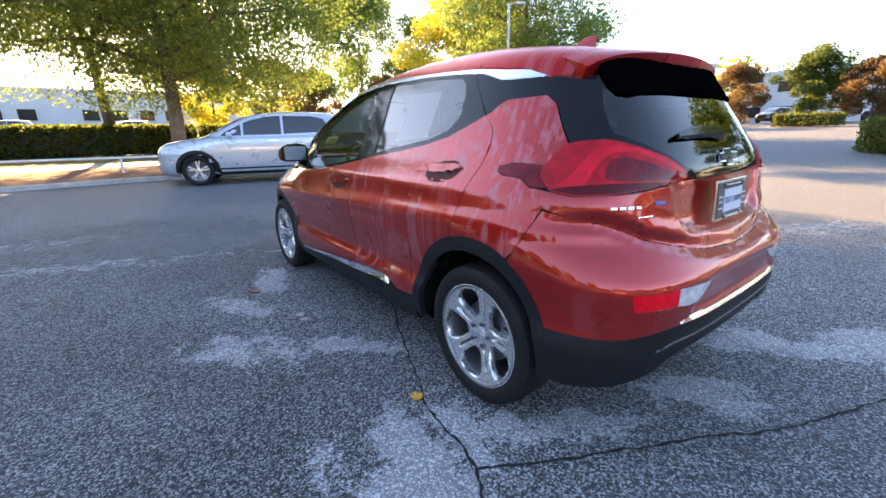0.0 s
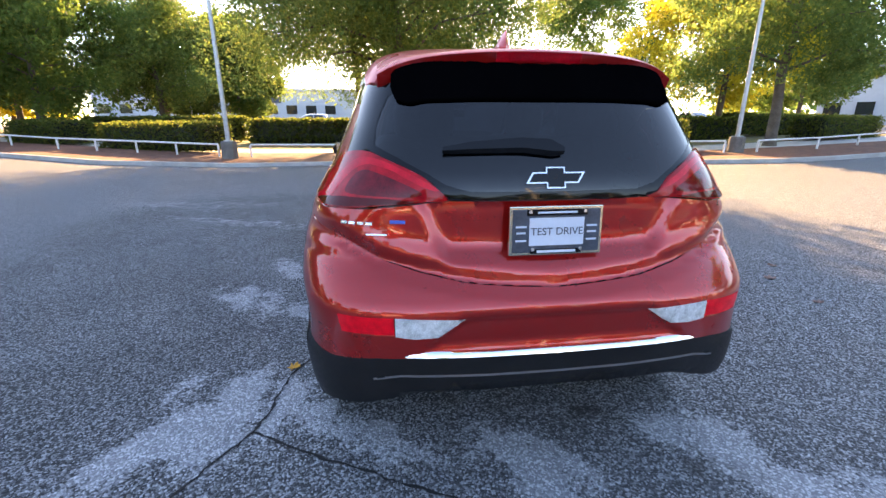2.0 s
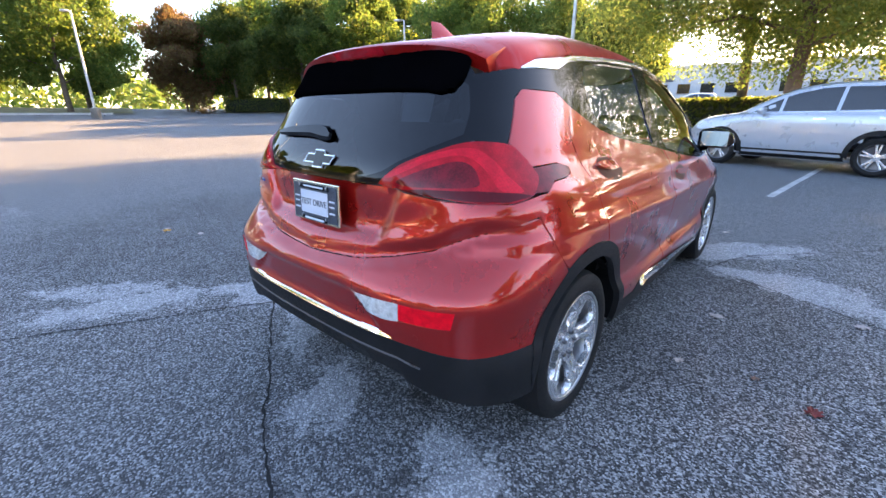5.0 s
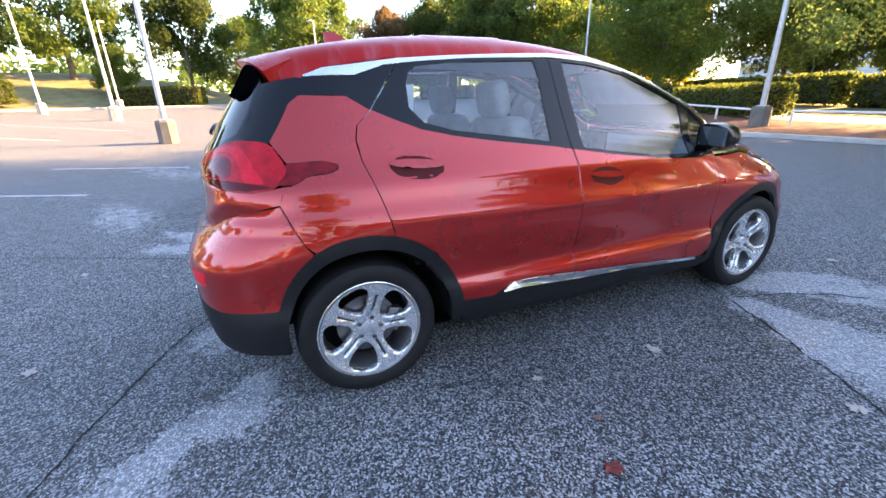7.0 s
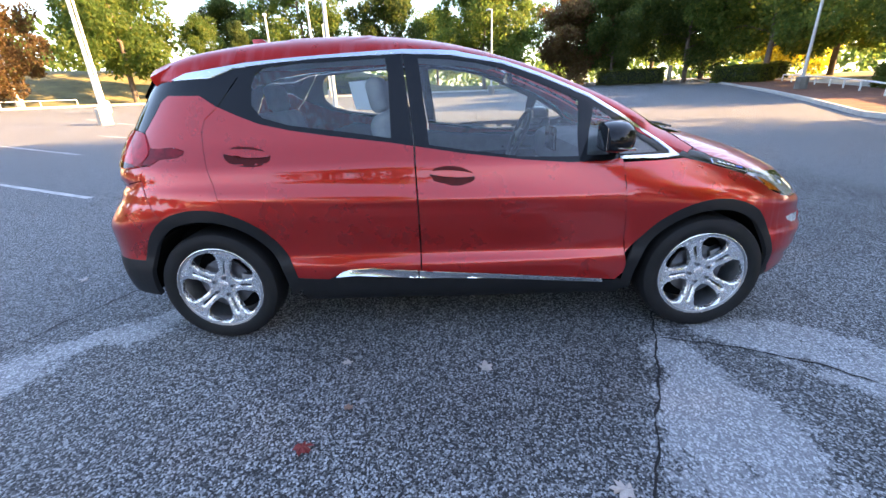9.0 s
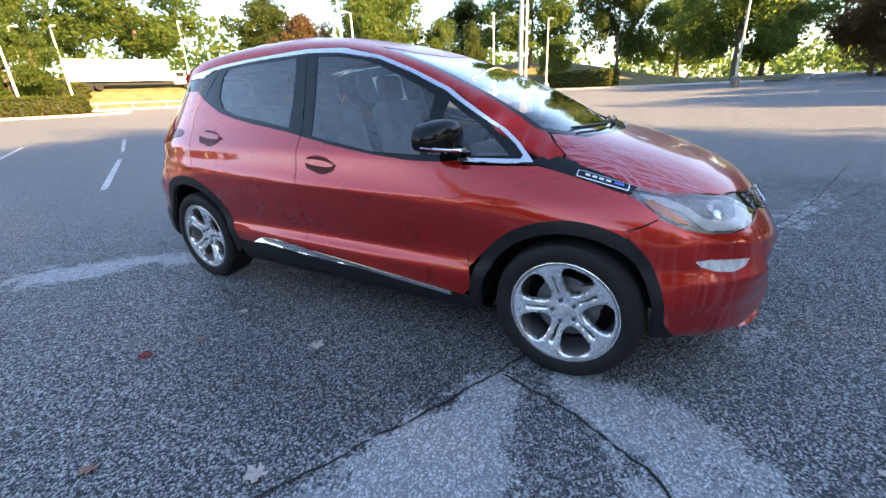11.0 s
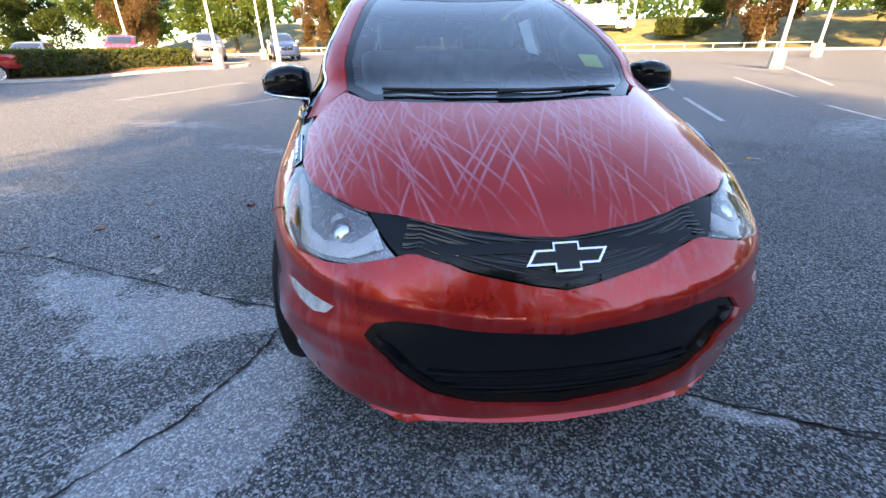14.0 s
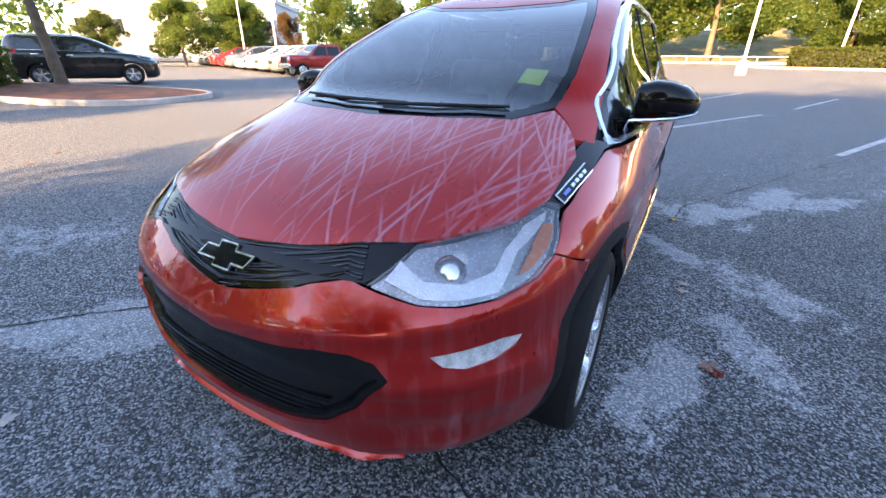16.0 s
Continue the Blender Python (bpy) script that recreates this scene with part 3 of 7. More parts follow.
lay("quarter_window", [glass_q], side_glass, off=-0.006, thick=0.004)
lay("window_trim", [[(-0.131, 1.379), (0.074, 1.383)] + chrome_low + [(2.366, 0.948), (2.10, 0.953), (2.10, 0.942), (2.30, 0.936)] + chrome_up[:-1]], bright_trim, label="bright metal strip over the windows", off=0.006, thick=0.01, step=0.02)
# handles: a flat oval, coloured dark as the shade in a scooped cup, with a pull across it
for doors, (y, z, length) in ((rear_doors, (0.268, 1.012, 0.122)), (front_doors, (1.282, 0.891, 0.115))):
    turn = [2 * math.pi * k / 24 for k in range(24)]
    cup = [(y + length * math.cos(a), z + 0.047 * math.sin(a) - 0.08 * length * math.cos(a)) for a in turn]
    pull = [(y + 0.97 * length * math.cos(a), z + 0.010 + 0.016 * math.sin(a) - 0.08 * length * math.cos(a)) for a in turn]
    cups = lay("handle_cup", [cup], handle_shade, parent=doors, off=0.002, thick=0.004, step=0.02)
    lay("handle", [pull], car_paint, parent=doors, off=0.016, thick=0.012, step=0.015)

# fenders, quarters, cladding
front_arch = arc((2.6, 0.295), 0.438, 163, 60, 18)
lay("front_fender", [[(2.122, 0.925), (2.447, 0.925), (2.60, 0.885), (2.742, 0.84), (2.795, 0.826), (0.749, 2.912, 0.752), (2.80, 0.703)] + front_arch[:4:-1] + [(2.166, 0.47), (2.1535, 0.55), (2.150, 0.62), (2.134, 0.78)]], car_paint, off=0.001)
lay("fender_strip", [[(2.123, 0.953), (2.447, 0.932), (2.742, 0.846), (2.80, 0.832), (0.676, 2.838, 0.862), (0.703, 2.559, 0.941), (0.705, 2.475, 0.962), (2.42, 0.945)]], gloss_black, label="gloss black strip with a badge", off=0.003)
lay("rear_quarter", [[(0.112, 1.244), (0.022, 1.300), (-0.165, 1.306), (0.630, -0.201, 1.275), (0.655, -0.252, 1.193), (0.671, -0.292, 1.137), (0.704, -0.268, 1.097), (0.740, -0.249, 1.063), (-0.118, 1.066), (-0.053, 1.048), (-0.058, 1.027), (-0.094, 1.014), (-0.191, 1.008), (-0.263, 0.979), (-0.306, 0.978), (-0.345, 0.915), (-0.243, 0.759), (-0.20, 0.722)] + arc(REAR_HUB, R_OUT, 114, 74, 8) + [(y - 0.006, z) for y, z in shut_c[::-1]]], (car_paint, run_paint), off=0.001)
lay("roof_pillar_panel", [[(-0.135, 1.377), (0.074, 1.381), (0.204, 1.422), (0.256, 1.426), (0.112, 1.247), (0.022, 1.304), (-0.165, 1.310), (0.633, -0.206, 1.278), (0.658, -0.257, 1.195), (0.671, -0.302, 1.136), (0.625, -0.378, 1.144), (0.605, -0.398, 1.152), (0.545, -0.315, 1.350)]], gloss_black, label="gloss black panel behind the rear door", off=0.0005)
lay("wheel_arch", [arc(REAR_HUB, R_OUT, 157, 2, 30) + [(0.455, 0.30), (0.40, 0.27)] + arc(REAR_HUB, R_IN, -4, 184, 34) + [(-0.395, 0.285), (-0.43, 0.40)]], satin_black, off=0.006, thick=0.03, step=0.03)
lay("wheel_arch", [arc((2.6, 0.295), 0.438, 178, 5, 30) + [(0.795, 3.052, 0.25), (0.82, 2.99, 0.22)] + arc((2.6, 0.295), 0.382, -6, 186, 34) + [(2.17, 0.24)]], satin_black, off=0.002, thick=0.025, step=0.03)
lay("sill", [[(0.446, 0.372), (0.613, 0.360), (0.687, 0.399), (0.849, 0.410), (1.106, 0.393), (1.477, 0.368), (2.128, 0.308), (2.17, 0.302), (2.175, 0.215), (1.3, 0.215), (0.46, 0.225)]], satin_black, off=0.004, thick=0.02)
lay("sill_trim", [[(0.658, 0.388), (0.690, 0.408), (0.732, 0.420), (0.849, 0.427), (1.088, 0.405), (1.088, 0.367), (0.76, 0.391)]], chrome, parent=rear_doors, label="chrome strip along the sill", off=0.006, thick=0.012, step=0.025)
lay("sill_trim", [[(1.096, 0.404), (1.477, 0.373), (2.06, 0.317), (2.065, 0.302), (1.479, 0.348), (1.096, 0.366)]], chrome, parent=front_doors, label="chrome strip along the sill", off=0.006, thick=0.012, step=0.025)

# the bright strips lean back, so that they face the sky
for ob in car.children_recursive:
    if ob.name.startswith("sill_trim"):
        for v in ob.data.vertices:
            mid = 0.405 - 0.079 * (v.co.y - 0.85)
            v.co.x += math.copysign(0.75 * (mid - v.co.z), v.co.x)

# tail
def curved(loop, n=4):
    """A closed outline rounded through its points."""
    pts, out = [Vector(p) for p in loop], []
    for k in range(len(pts)):
        a, b, c, d = (pts[(k + m) % len(pts)] for m in (-1, 0, 1, 2))
        for t in (q / n for q in range(n)):
            out.append(tuple(0.5 * (2 * b + (c - a) * t + (2 * a - 5 * b + 4 * c - d) * t**2 + (3 * b - a - 3 * c + d) * t**3)))
    return out


tail_lamp = curved([(0.346, -0.57, 0.995), (0.404, -0.553, 1.054), (0.457, -0.532, 1.083), (0.52, -0.48, 1.112), (0.576, -0.426, 1.135), (0.625, -0.375, 1.140), (0.674, -0.300, 1.128), (0.706, -0.272, 1.094), (0.738, -0.256, 1.060), (0.755, -0.250, 1.028), (0.770, -0.282, 0.994), (0.776, -0.318, 0.973), (0.748, -0.398, 0.962), (0.655, -0.49, 0.968), (0.547, -0.542, 0.980), (0.449, -0.566, 0.990)])
gate_low = [(0, -0.66, 0.722), (0.12, -0.659, 0.728), (0.303, -0.642, 0.745), (0.441, -0.607, 0.773), (0.57, -0.561, 0.807), (0.646, -0.515, 0.844), (0.704, -0.468, 0.868)]
tailgate = full("tailgate", [gate_low + [(-0.347, 0.913), (-0.309, 0.978), (0.751, -0.381, 0.958), (0.60, -0.525, 0.966), (0.449, -0.566, 0.984), (0.344, -0.58, 0.991), (0.2, -0.586, 0.988), (0, -0.588, 0.986)]], car_paint, off=0.001, step=0.018)
glass_t = [(0, -0.57, 1.020), (0.28, -0.57, 1.024), (0.35, -0.56, 1.044), (0.41, -0.55, 1.078), (0.50, -0.49, 1.124), (0.575, -0.41, 1.164), (0.566, -0.36, 1.24), (0.54, -0.33, 1.32), (0.47, -0.34, 1.36), (0.2, -0.36, 1.37), (0, -0.36, 1.37)]
full("rear_window_surround", [[(0, -0.588, 0.991), (0.2, -0.586, 0.993), (0.342, -0.58, 0.998), (0.398, -0.556, 1.057), (0.453, -0.533, 1.087), (0.517, -0.483, 1.116), (0.574, -0.428, 1.139), (0.606, -0.395, 1.150), (0.555, -0.305, 1.352), (0.50, -0.31, 1.43), (0.2, -0.31, 1.44), (0, -0.31, 1.44)], glass_t], gloss_black, parent=tailgate, label="gloss black upper tailgate", off=0.002)
full("rear_window", [glass_t], tint_glass, parent=tailgate, label="dark tinted rear window", off=0.0, thick=0.004)
lamps = lay("tail_lamp", [tail_lamp], lamp_red, mode="rear", label="glossy red tail lamp wrapping round the corner", off=0.008, thick=0.02, step=0.03)
core = curved([(0.42, -0.55, 1.018), (0.49, -0.52, 1.052), (0.54, -0.48, 1.072), (0.586, -0.45, 1.082), (0.620, -0.43, 1.068), (0.645, -0.43, 1.034), (0.652, -0.45, 1.010), (0.56, -0.52, 1.006), (0.46, -0.55, 1.006)])
guide = curved([(0.756, -0.335, 0.990), (0.712, -0.361, 1.038), (0.663, -0.38, 1.090), (0.613, -0.416, 1.120), (0.544, -0.478, 1.110), (0.459, -0.535, 1.074), (0.376, -0.566, 1.030), (0.40, -0.56, 1.028), (0.47, -0.53, 1.060), (0.518, -0.51, 1.082), (0.586, -0.452, 1.099), (0.632, -0.422, 1.082), (0.675, -0.409, 1.042), (0.716, -0.398, 0.994)])
lay("light_guide", [guide], guide_red, mode="rear", parent=lamps, off=0.010, thick=0.004, step=0.02)
lay("lamp_core", [core], plain("deep_red_lens", (0.15, 0.003, 0.008), 0.05, vary=0.5, scale=18, spec=0.35), mode="rear", parent=lamps, off=0.0095, thick=0.004, step=0.025)
lay("lamp_base", [[(0.44, -0.566, 0.992), (0.52, -0.53, 1.000), (0.66, -0.45, 0.998), (0.745, -0.35, 0.986), (0.772, -0.31, 0.976), (0.748, -0.396, 0.964), (0.655, -0.49, 0.970), (0.56, -0.53, 0.980)]], lamp_dark, mode="rear", parent=lamps, off=0.0105, thick=0.004, step=0.025)
lay("lamp_extension", [[(0.744, -0.248, 1.056), (-0.118, 1.062), (-0.057, 1.046), (-0.062, 1.030), (-0.096, 1.018), (-0.191, 1.012), (-0.263, 0.984), (0.774, -0.285, 0.986)]], plain("smoked_red", (0.17, 0.004, 0.008), 0.05, vary=0.5, scale=22, spec=0.25), label="smoked red lamp strip on the quarter", off=0.004)
lay("lamp_underline", [[(0.452, -0.566, 0.986), (0.60, -0.525, 0.972), (0.751, -0.381, 0.962), (-0.309, 0.978), (-0.318, 0.962), (0.74, -0.39, 0.944), (0.60, -0.525, 0.950), (0.485, -0.56, 0.964)]], lamp_dark, mode="rear", parent=lamps, off=-0.012, thick=0.004, step=0.03)
refl = [(0.307, -0.698, 0.643), (0.363, -0.695, 0.604), (0.393, -0.692, 0.587), (0.459, -0.687, 0.582), (0.535, -0.676, 0.589), (0.700, -0.618, 0.592), (0.712, -0.61, 0.650), (0.531, -0.677, 0.653)]
bumper_end = [(-0.243 - 0.004, 0.755), (-0.215, 0.718)] + arc(REAR_HUB, R_OUT, 119, 156, 8)
rear_bumper = full("rear_bumper", [[(p[0], p[1], p[2] - 0.004) for p in gate_low] + [(-0.351, 0.905)] + bumper_end + [(-0.42, 0.493), (0.738, -0.586, 0.491), (0.583, -0.662, 0.510), (0.495, -0.678, 0.512), (0, -0.69, 0.526)], refl], car_paint, off=0.002, thick=0.02, step=0.018)
full("rear_valance", [[(0, -0.69, 0.524), (0.495, -0.678, 0.510), (0.583, -0.662, 0.508), (0.738, -0.586, 0.489), (-0.42, 0.491), (-0.405, 0.40), (-0.39, 0.285), (0.78, -0.50, 0.296), (0.70, -0.55, 0.310), (0.62, -0.60, 0.326), (0.56, -0.63, 0.345), (0.50, -0.64, 0.360), (0.3, -0.66, 0.370), (0, -0.67, 0.374)]], satin_black, label="black plastic lower rear bumper", off=0.004, thick=0.03)
full("valance_line", [[(0, -0.68, 0.438), (0.227, -0.682, 0.441), (0.416, -0.678, 0.449), (0.514, -0.669, 0.452), (0.60, -0.65, 0.437), (0.60, -0.65, 0.431), (0.514, -0.669, 0.446), (0.416, -0.678, 0.443), (0.227, -0.682, 0.435), (0, -0.68, 0.432)]], plain("grey_plastic", (0.12, 0.12, 0.13), 0.5), parent=rear_bumper, off=0.009, thick=0.008, step=0.02)
full("bumper_trim", [[(0, -0.693, 0.527), (0.217, -0.693, 0.527), (0.42, -0.687, 0.532), (0.478, -0.682, 0.528), (0.498, -0.678, 0.520), (0.405, -0.686, 0.517), (0.22, -0.691, 0.514), (0, -0.69, 0.511)]], chrome, parent=rear_bumper, label="chrome strip across the rear bumper", off=0.010, thick=0.014, step=0.02)
for v in bpy.data.objects["bumper_trim"].data.vertices:
    v.co.y -= 0.5 * (0.517 - v.co.z)
lay("rear_reflector", [[refl[7], (0.529, -0.677, 0.596), refl[5], refl[6]]], reflector_red, mode="rear", parent=[rear_bumper, rear_bumper], label="red reflector", off=0.003, thick=0.01, step=0.02)
lay("reversing_lamp", [[refl[0], refl[1], refl[2], refl[3], (0.525, -0.677, 0.590), (0.525, -0.677, 0.653)]], lamp_ribbed, mode="rear", parent=[rear_bumper, rear_bumper], label="clear reversing lamp", off=0.003, thick=0.01, step=0.015)

# roof, spoiler, bonnet
windscreen = [(0, 2.655), (0.304, 2.622), (0.487, 2.560), (0.575, 2.415), (0.592, 2.252), (0.566, 2.012), (0.525, 1.74), (0.470, 1.478), (0.333, 1.595), (0.05, 1.632), (0, 1.632)]
clear = [(0, 2.60), (0.30, 2.568), (0.465, 2.512), (0.548, 2.395), (0.562, 2.25), (0.528, 2.012), (0.488, 1.76), (0.445, 1.575), (0.32, 1.645), (0.05, 1.68), (0, 1.68)]
roof = full("roof", [[(0, 1.628), (0.05, 1.628), (0.333, 1.591), (0.470, 1.470), (0.528, 1.735), (0.569, 2.010), (0.595, 2.252), (0.579, 2.418), (0.640, 2.470), (0.680, 2.524), (0.732, 2.475), (0.709, 2.33), (0.684, 2.18), (0.648, 1.98), (0.619, 1.76), (0.590, 1.55), (0.562, 1.31), (0.582, 1.05), (0.589, 0.777), (0.598, 0.51), (0.604, 0.268), (0.610, 0.059), (0.604, -0.05), (0.60, -0.14), (0.565, -0.215), (0.45, -0.235), (0.2, -0.25), (0, -0.255)]], roof_paint, mode="top", off=0.0025, thick=0.02, step=0.024)
full("windscreen_border", [windscreen, clear], gloss_black, mode="top", label="black edge band of the windscreen", off=0.0, thick=0.006)
full("windscreen", [clear], screen_glass, mode="top", label="wide raked windscreen", off=-0.001, thick=0.004, step=0.03)
full("hood", [[(0, 3.250), (0.1, 3.242), (0.216, 3.222), (0.306, 3.198), (0.424, 3.149), (0.520, 3.095), (0.617, 2.992), (0.662, 2.922), (0.698, 2.81), (0.707, 2.60), (0.681, 2.532), (0.640, 2.478), (0.582, 2.44), (0.49, 2.57), (0.306, 2.632), (0, 2.665)]], hood_paint, mode="top", label="red bonnet with pale dried water runs", off=0.004, thick=0.02)

def blade(rows, material, name, parent, label=""):
    """A solid between rows of outline points, each row a closed ring."""
    bm = bmesh.new()
    rings = [[bm.verts.new(p) for p in row] for row in rows]
    for a, b in zip(rings, rings[1:]):
        n = len(a)
        for k in range(n):
            bm.faces.new((a[k], a[(k + 1) % n], b[(k + 1) % n], b[k]))
    bm.faces.new(rings[0][::-1])
    bm.faces.new(rings[-1])
    bmesh.ops.recalc_face_normals(bm, faces=bm.faces[:])
    return part(name, bm, material, parent, label, smooth=True)


# nose
head = [(0.727, 2.80, 0.836), (0.702, 2.814, 0.846), (0.64, 2.939, 0.829), (0.564, 3.06, 0.805), (0.486, 3.127, 0.792), (0.415, 3.215, 0.722), (0.539, 3.208, 0.696), (0.616, 3.159, 0.690), (0.682, 3.087, 0.694), (0.732, 2.992, 0.716), (0.749, 2.915, 0.752)]
grille_up = [(0, 3.245, 0.757), (0.1, 3.235, 0.763), (0.212, 3.215, 0.774), (0.301, 3.19, 0.785), (0.415, 3.14, 0.797), (0.478, 3.12, 0.796)]
grille_low = [(0.405, 3.215, 0.724), (0.378, 3.24, 0.732), (0.288, 3.276, 0.710), (0.177, 3.308, 0.679), (0.083, 3.322, 0.659), (0, 3.33, 0.646)]
low_grille = [(0, 3.37, 0.541), (0.207, 3.362, 0.557), (0.344, 3.34, 0.577), (0.425, 3.324, 0.580), (0.486, 3.312, 0.567), (0.520, 3.305, 0.528), (0.438, 3.346, 0.424), (0.358, 3.365, 0.362), (0.23, 3.38, 0.322), (0, 3.386, 0.294)]
fog = [(0.756, 3.057, 0.591), (0.719, 3.107, 0.597), (0.590, 3.242, 0.582), (0.619, 3.228, 0.554), (0.661, 3.192, 0.542), (0.714, 3.129, 0.549), (0.746, 3.077, 0.570)]
bumper_top = [(0, 3.33, 0.642), (0.083, 3.322, 0.655), (0.177, 3.308, 0.675), (0.288, 3.276, 0.706), (0.376, 3.24, 0.727), (0.41, 3.215, 0.716), (0.539, 3.208, 0.691), (0.616, 3.159, 0.685), (0.682, 3.087, 0.689), (0.734, 2.992, 0.711), (0.752, 2.914, 0.747), (2.806, 0.697)]
bumper_arch = [p for p in arc((2.6, 0.295), 0.438, 58, 2, 12)]
bumper_foot = [(0.80, 3.05, 0.252), (0.70, 3.17, 0.248), (0.57, 3.27, 0.240), (0.465, 3.32, 0.228), (0.440, 3.33, 0.232), (0.400, 3.35, 0.268), (0.327, 3.368, 0.268), (0.181, 3.37, 0.244), (0, 3.37, 0.232)]
front_bumper = full("front_bumper", [bumper_top + bumper_arch + bumper_foot, low_grille, fog], nose_paint, mode="front", off=0.001, thick=0.03, step=0.02)
full("front_skirt", [[(0, 3.37, 0.236), (0.181, 3.37, 0.248), (0.327, 3.368, 0.27), (0.40, 3.35, 0.27), (0.44, 3.33, 0.236), (0.57, 3.27, 0.230), (0.70, 3.17, 0.235), (0.80, 3.05, 0.244), (0.81, 3.03, 0.20), (0.70, 3.13, 0.18), (0.45, 3.2, 0.178), (0, 3.2, 0.178)]], satin_black, mode="front", label="black plastic skirt under the nose", off=-0.004, thick=0.02)
lip_rows = []
for x, z, h, w in ((0.52, 0.240, 0.008, -0.006), (0.48, 0.232, 0.012, 0.000), (0.445, 0.220, 0.026, 0.010), (0.415, 0.214, 0.036, 0.014), (0.375, 0.246, 0.022, 0.016), (0.31, 0.250, 0.018, 0.012), (0.18, 0.238, 0.018, 0.012), (0, 0.226, 0.018, 0.014)):
    hit, _ = skin.cast_round(2 * skin.side0 + skin.length - skin.u_of(x, 3.3), max(z, 0.232) + 0.01, True)
    lip_rows.append((x, hit.y, z, h, w))
ring = lip_rows + [(-x, y, z, h, w) for x, y, z, h, w in reversed(lip_rows[:-1])]
blade([[(x, y - 0.05, z + 0.004), (x, y + w - 0.008, z), (x, y + w, z + h * 0.4), (x, y + w - 0.014, z + h), (x, y - 0.05, z + h + 0.03)] for x, y, z, h, w in ring], car_paint, "front_lip", front_bumper, "red lip along the lower edge of the nose")
grille = full("grille", [grille_up + grille_low], gloss_black, mode="front", label="gloss black upper grille panel with pressed waves", off=-0.004, thick=0.02, step=0.03)
full("grille_lip", [grille_low + [(0, 3.33, 0.659), (0.083, 3.322, 0.672), (0.177, 3.308, 0.692), (0.288, 3.276, 0.722), (0.378, 3.24, 0.743)][0:5]], gloss_black, mode="front", parent=grille, off=0.003, thick=0.012, step=0.02)
# pressed waves across the grille
for k in range(12):
    f0 = (k + 0.7) / 12.6
    pts = []
    for i in range(49):
        x = 0.43 * (i / 24 - 1)
        top = float(np.interp(abs(x), [p[0] for p in grille_up], [p[2] for p in grille_up]))
        low = float(np.interp(abs(x), [p[0] for p in grille_low[::-1]], [p[2] for p in grille_low[::-1]]))
        z = low + (top - low) * f0 + 0.0028 * math.sin(5 * x / 0.43 + 2.1 * k)
        u = skin.u_of(x, 3.3)
        hit, nor = skin.cast_round((2 * skin.side0 + skin.length - abs(u)) * (1 if x >= 0 else -1), z, True)
        if low + 0.004 < z < top - 0.006:
            pts.append(hit + nor * -0.002)
    if len(pts) > 3:
        part("grille_wave", tube_bm(pts, 0.0023, 6), plain("grille_wave_black", (0.05, 0.053, 0.06), 0.16, 0.2, spec=0.7) if k == 0 else bpy.data.materials["grille_wave_black"], grille, smooth=True)
intake = full("lower_grille", [low_grille], grille_black, mode="front", label="black lower grille with fine slats", off=-0.028, thick=0.01, step=0.03)
full("grille_frame", [low_grille, [(0, 3.37, 0.520), (0.207, 3.362, 0.536), (0.344, 3.34, 0.553), (0.418, 3.324, 0.556), (0.466, 3.312, 0.546), (0.490, 3.306, 0.524), (0.418, 3.346, 0.434), (0.345, 3.365, 0.378), (0.225, 3.38, 0.337), (0, 3.386, 0.310)]], grille_black, mode="front", parent=intake, off=-0.010, thick=0.018, step=0.02)
for z0, half in ((0.345, 0.255), (0.365, 0.30), (0.386, 0.33), (0.407, 0.35)):
    pts = []
    for x in np.linspace(-half, half, 25):
        u = skin.u_of(x, 3.3)
        hit, nor = skin.cast_round((2 * skin.side0 + skin.length - abs(u)) * (1 if x >= 0 else -1), z0 + 0.15 * x * x, True)
        pts.append(hit - nor * 0.02)
    part("slat", tube_bm(pts, 0.0045, 6), grille_black, intake, smooth=True)
headlamps = lay("headlamp", [head], lamp_grey, mode="front", label="clear wedge-shaped headlamp", off=-0.022, thick=0.01, step=0.03)
lay("light_guide", [[(0.700, 2.835, 0.835), (0.672, 2.92, 0.818), (0.655, 3.00, 0.783), (0.645, 3.05, 0.745), (0.600, 3.12, 0.728), (0.53, 3.17, 0.735), (0.475, 3.18, 0.768), (0.445, 3.2, 0.735), (0.539, 3.19, 0.704), (0.616, 3.15, 0.700), (0.680, 3.08, 0.704), (0.690, 2.99, 0.772), (0.712, 2.86, 0.822)]], lamp_white, mode="front", parent=headlamps, off=-0.010, thick=0.01, step=0.02)
lay("indicator", [[(0.729, 2.855, 0.810), (0.708, 2.877, 0.814), (0.707, 2.932, 0.787), (0.706, 3.020, 0.728), (0.726, 2.984, 0.735), (0.739, 2.918, 0.765)]], lamp_amber, mode="front", parent=headlamps, label="amber indicator", off=-0.008, thick=0.01, step=0.02)
lay("lens", [head], lens_clear, mode="front", parent=headlamps, label="clear plastic lens", off=0.004, thick=0.01, step=0.03)
for s in (1, -1):
    for (x, z, r) in ((0.575, 0.757, 0.042), (0.625, 0.775, 0.026)):
        hit, nor = skin.cast_round(s * (2 * skin.side0 + skin.length - skin.u_of(x, 3.12)), z, True)
        bm = bmesh.new()
        bmesh.ops.create_uvsphere(bm, u_segments=20, v_segments=12, radius=r)
        ob = part("projector", bm, lamp_white if r < 0.03 else chrome, headlamps[0 if s > 0 else 1], smooth=True)
        ob.matrix_basis = Matrix.Translation(hit - nor * 0.032) @ nor.to_track_quat("Z", "Y").to_matrix().to_4x4() @ Matrix.Diagonal((1, 1, 0.55, 1))
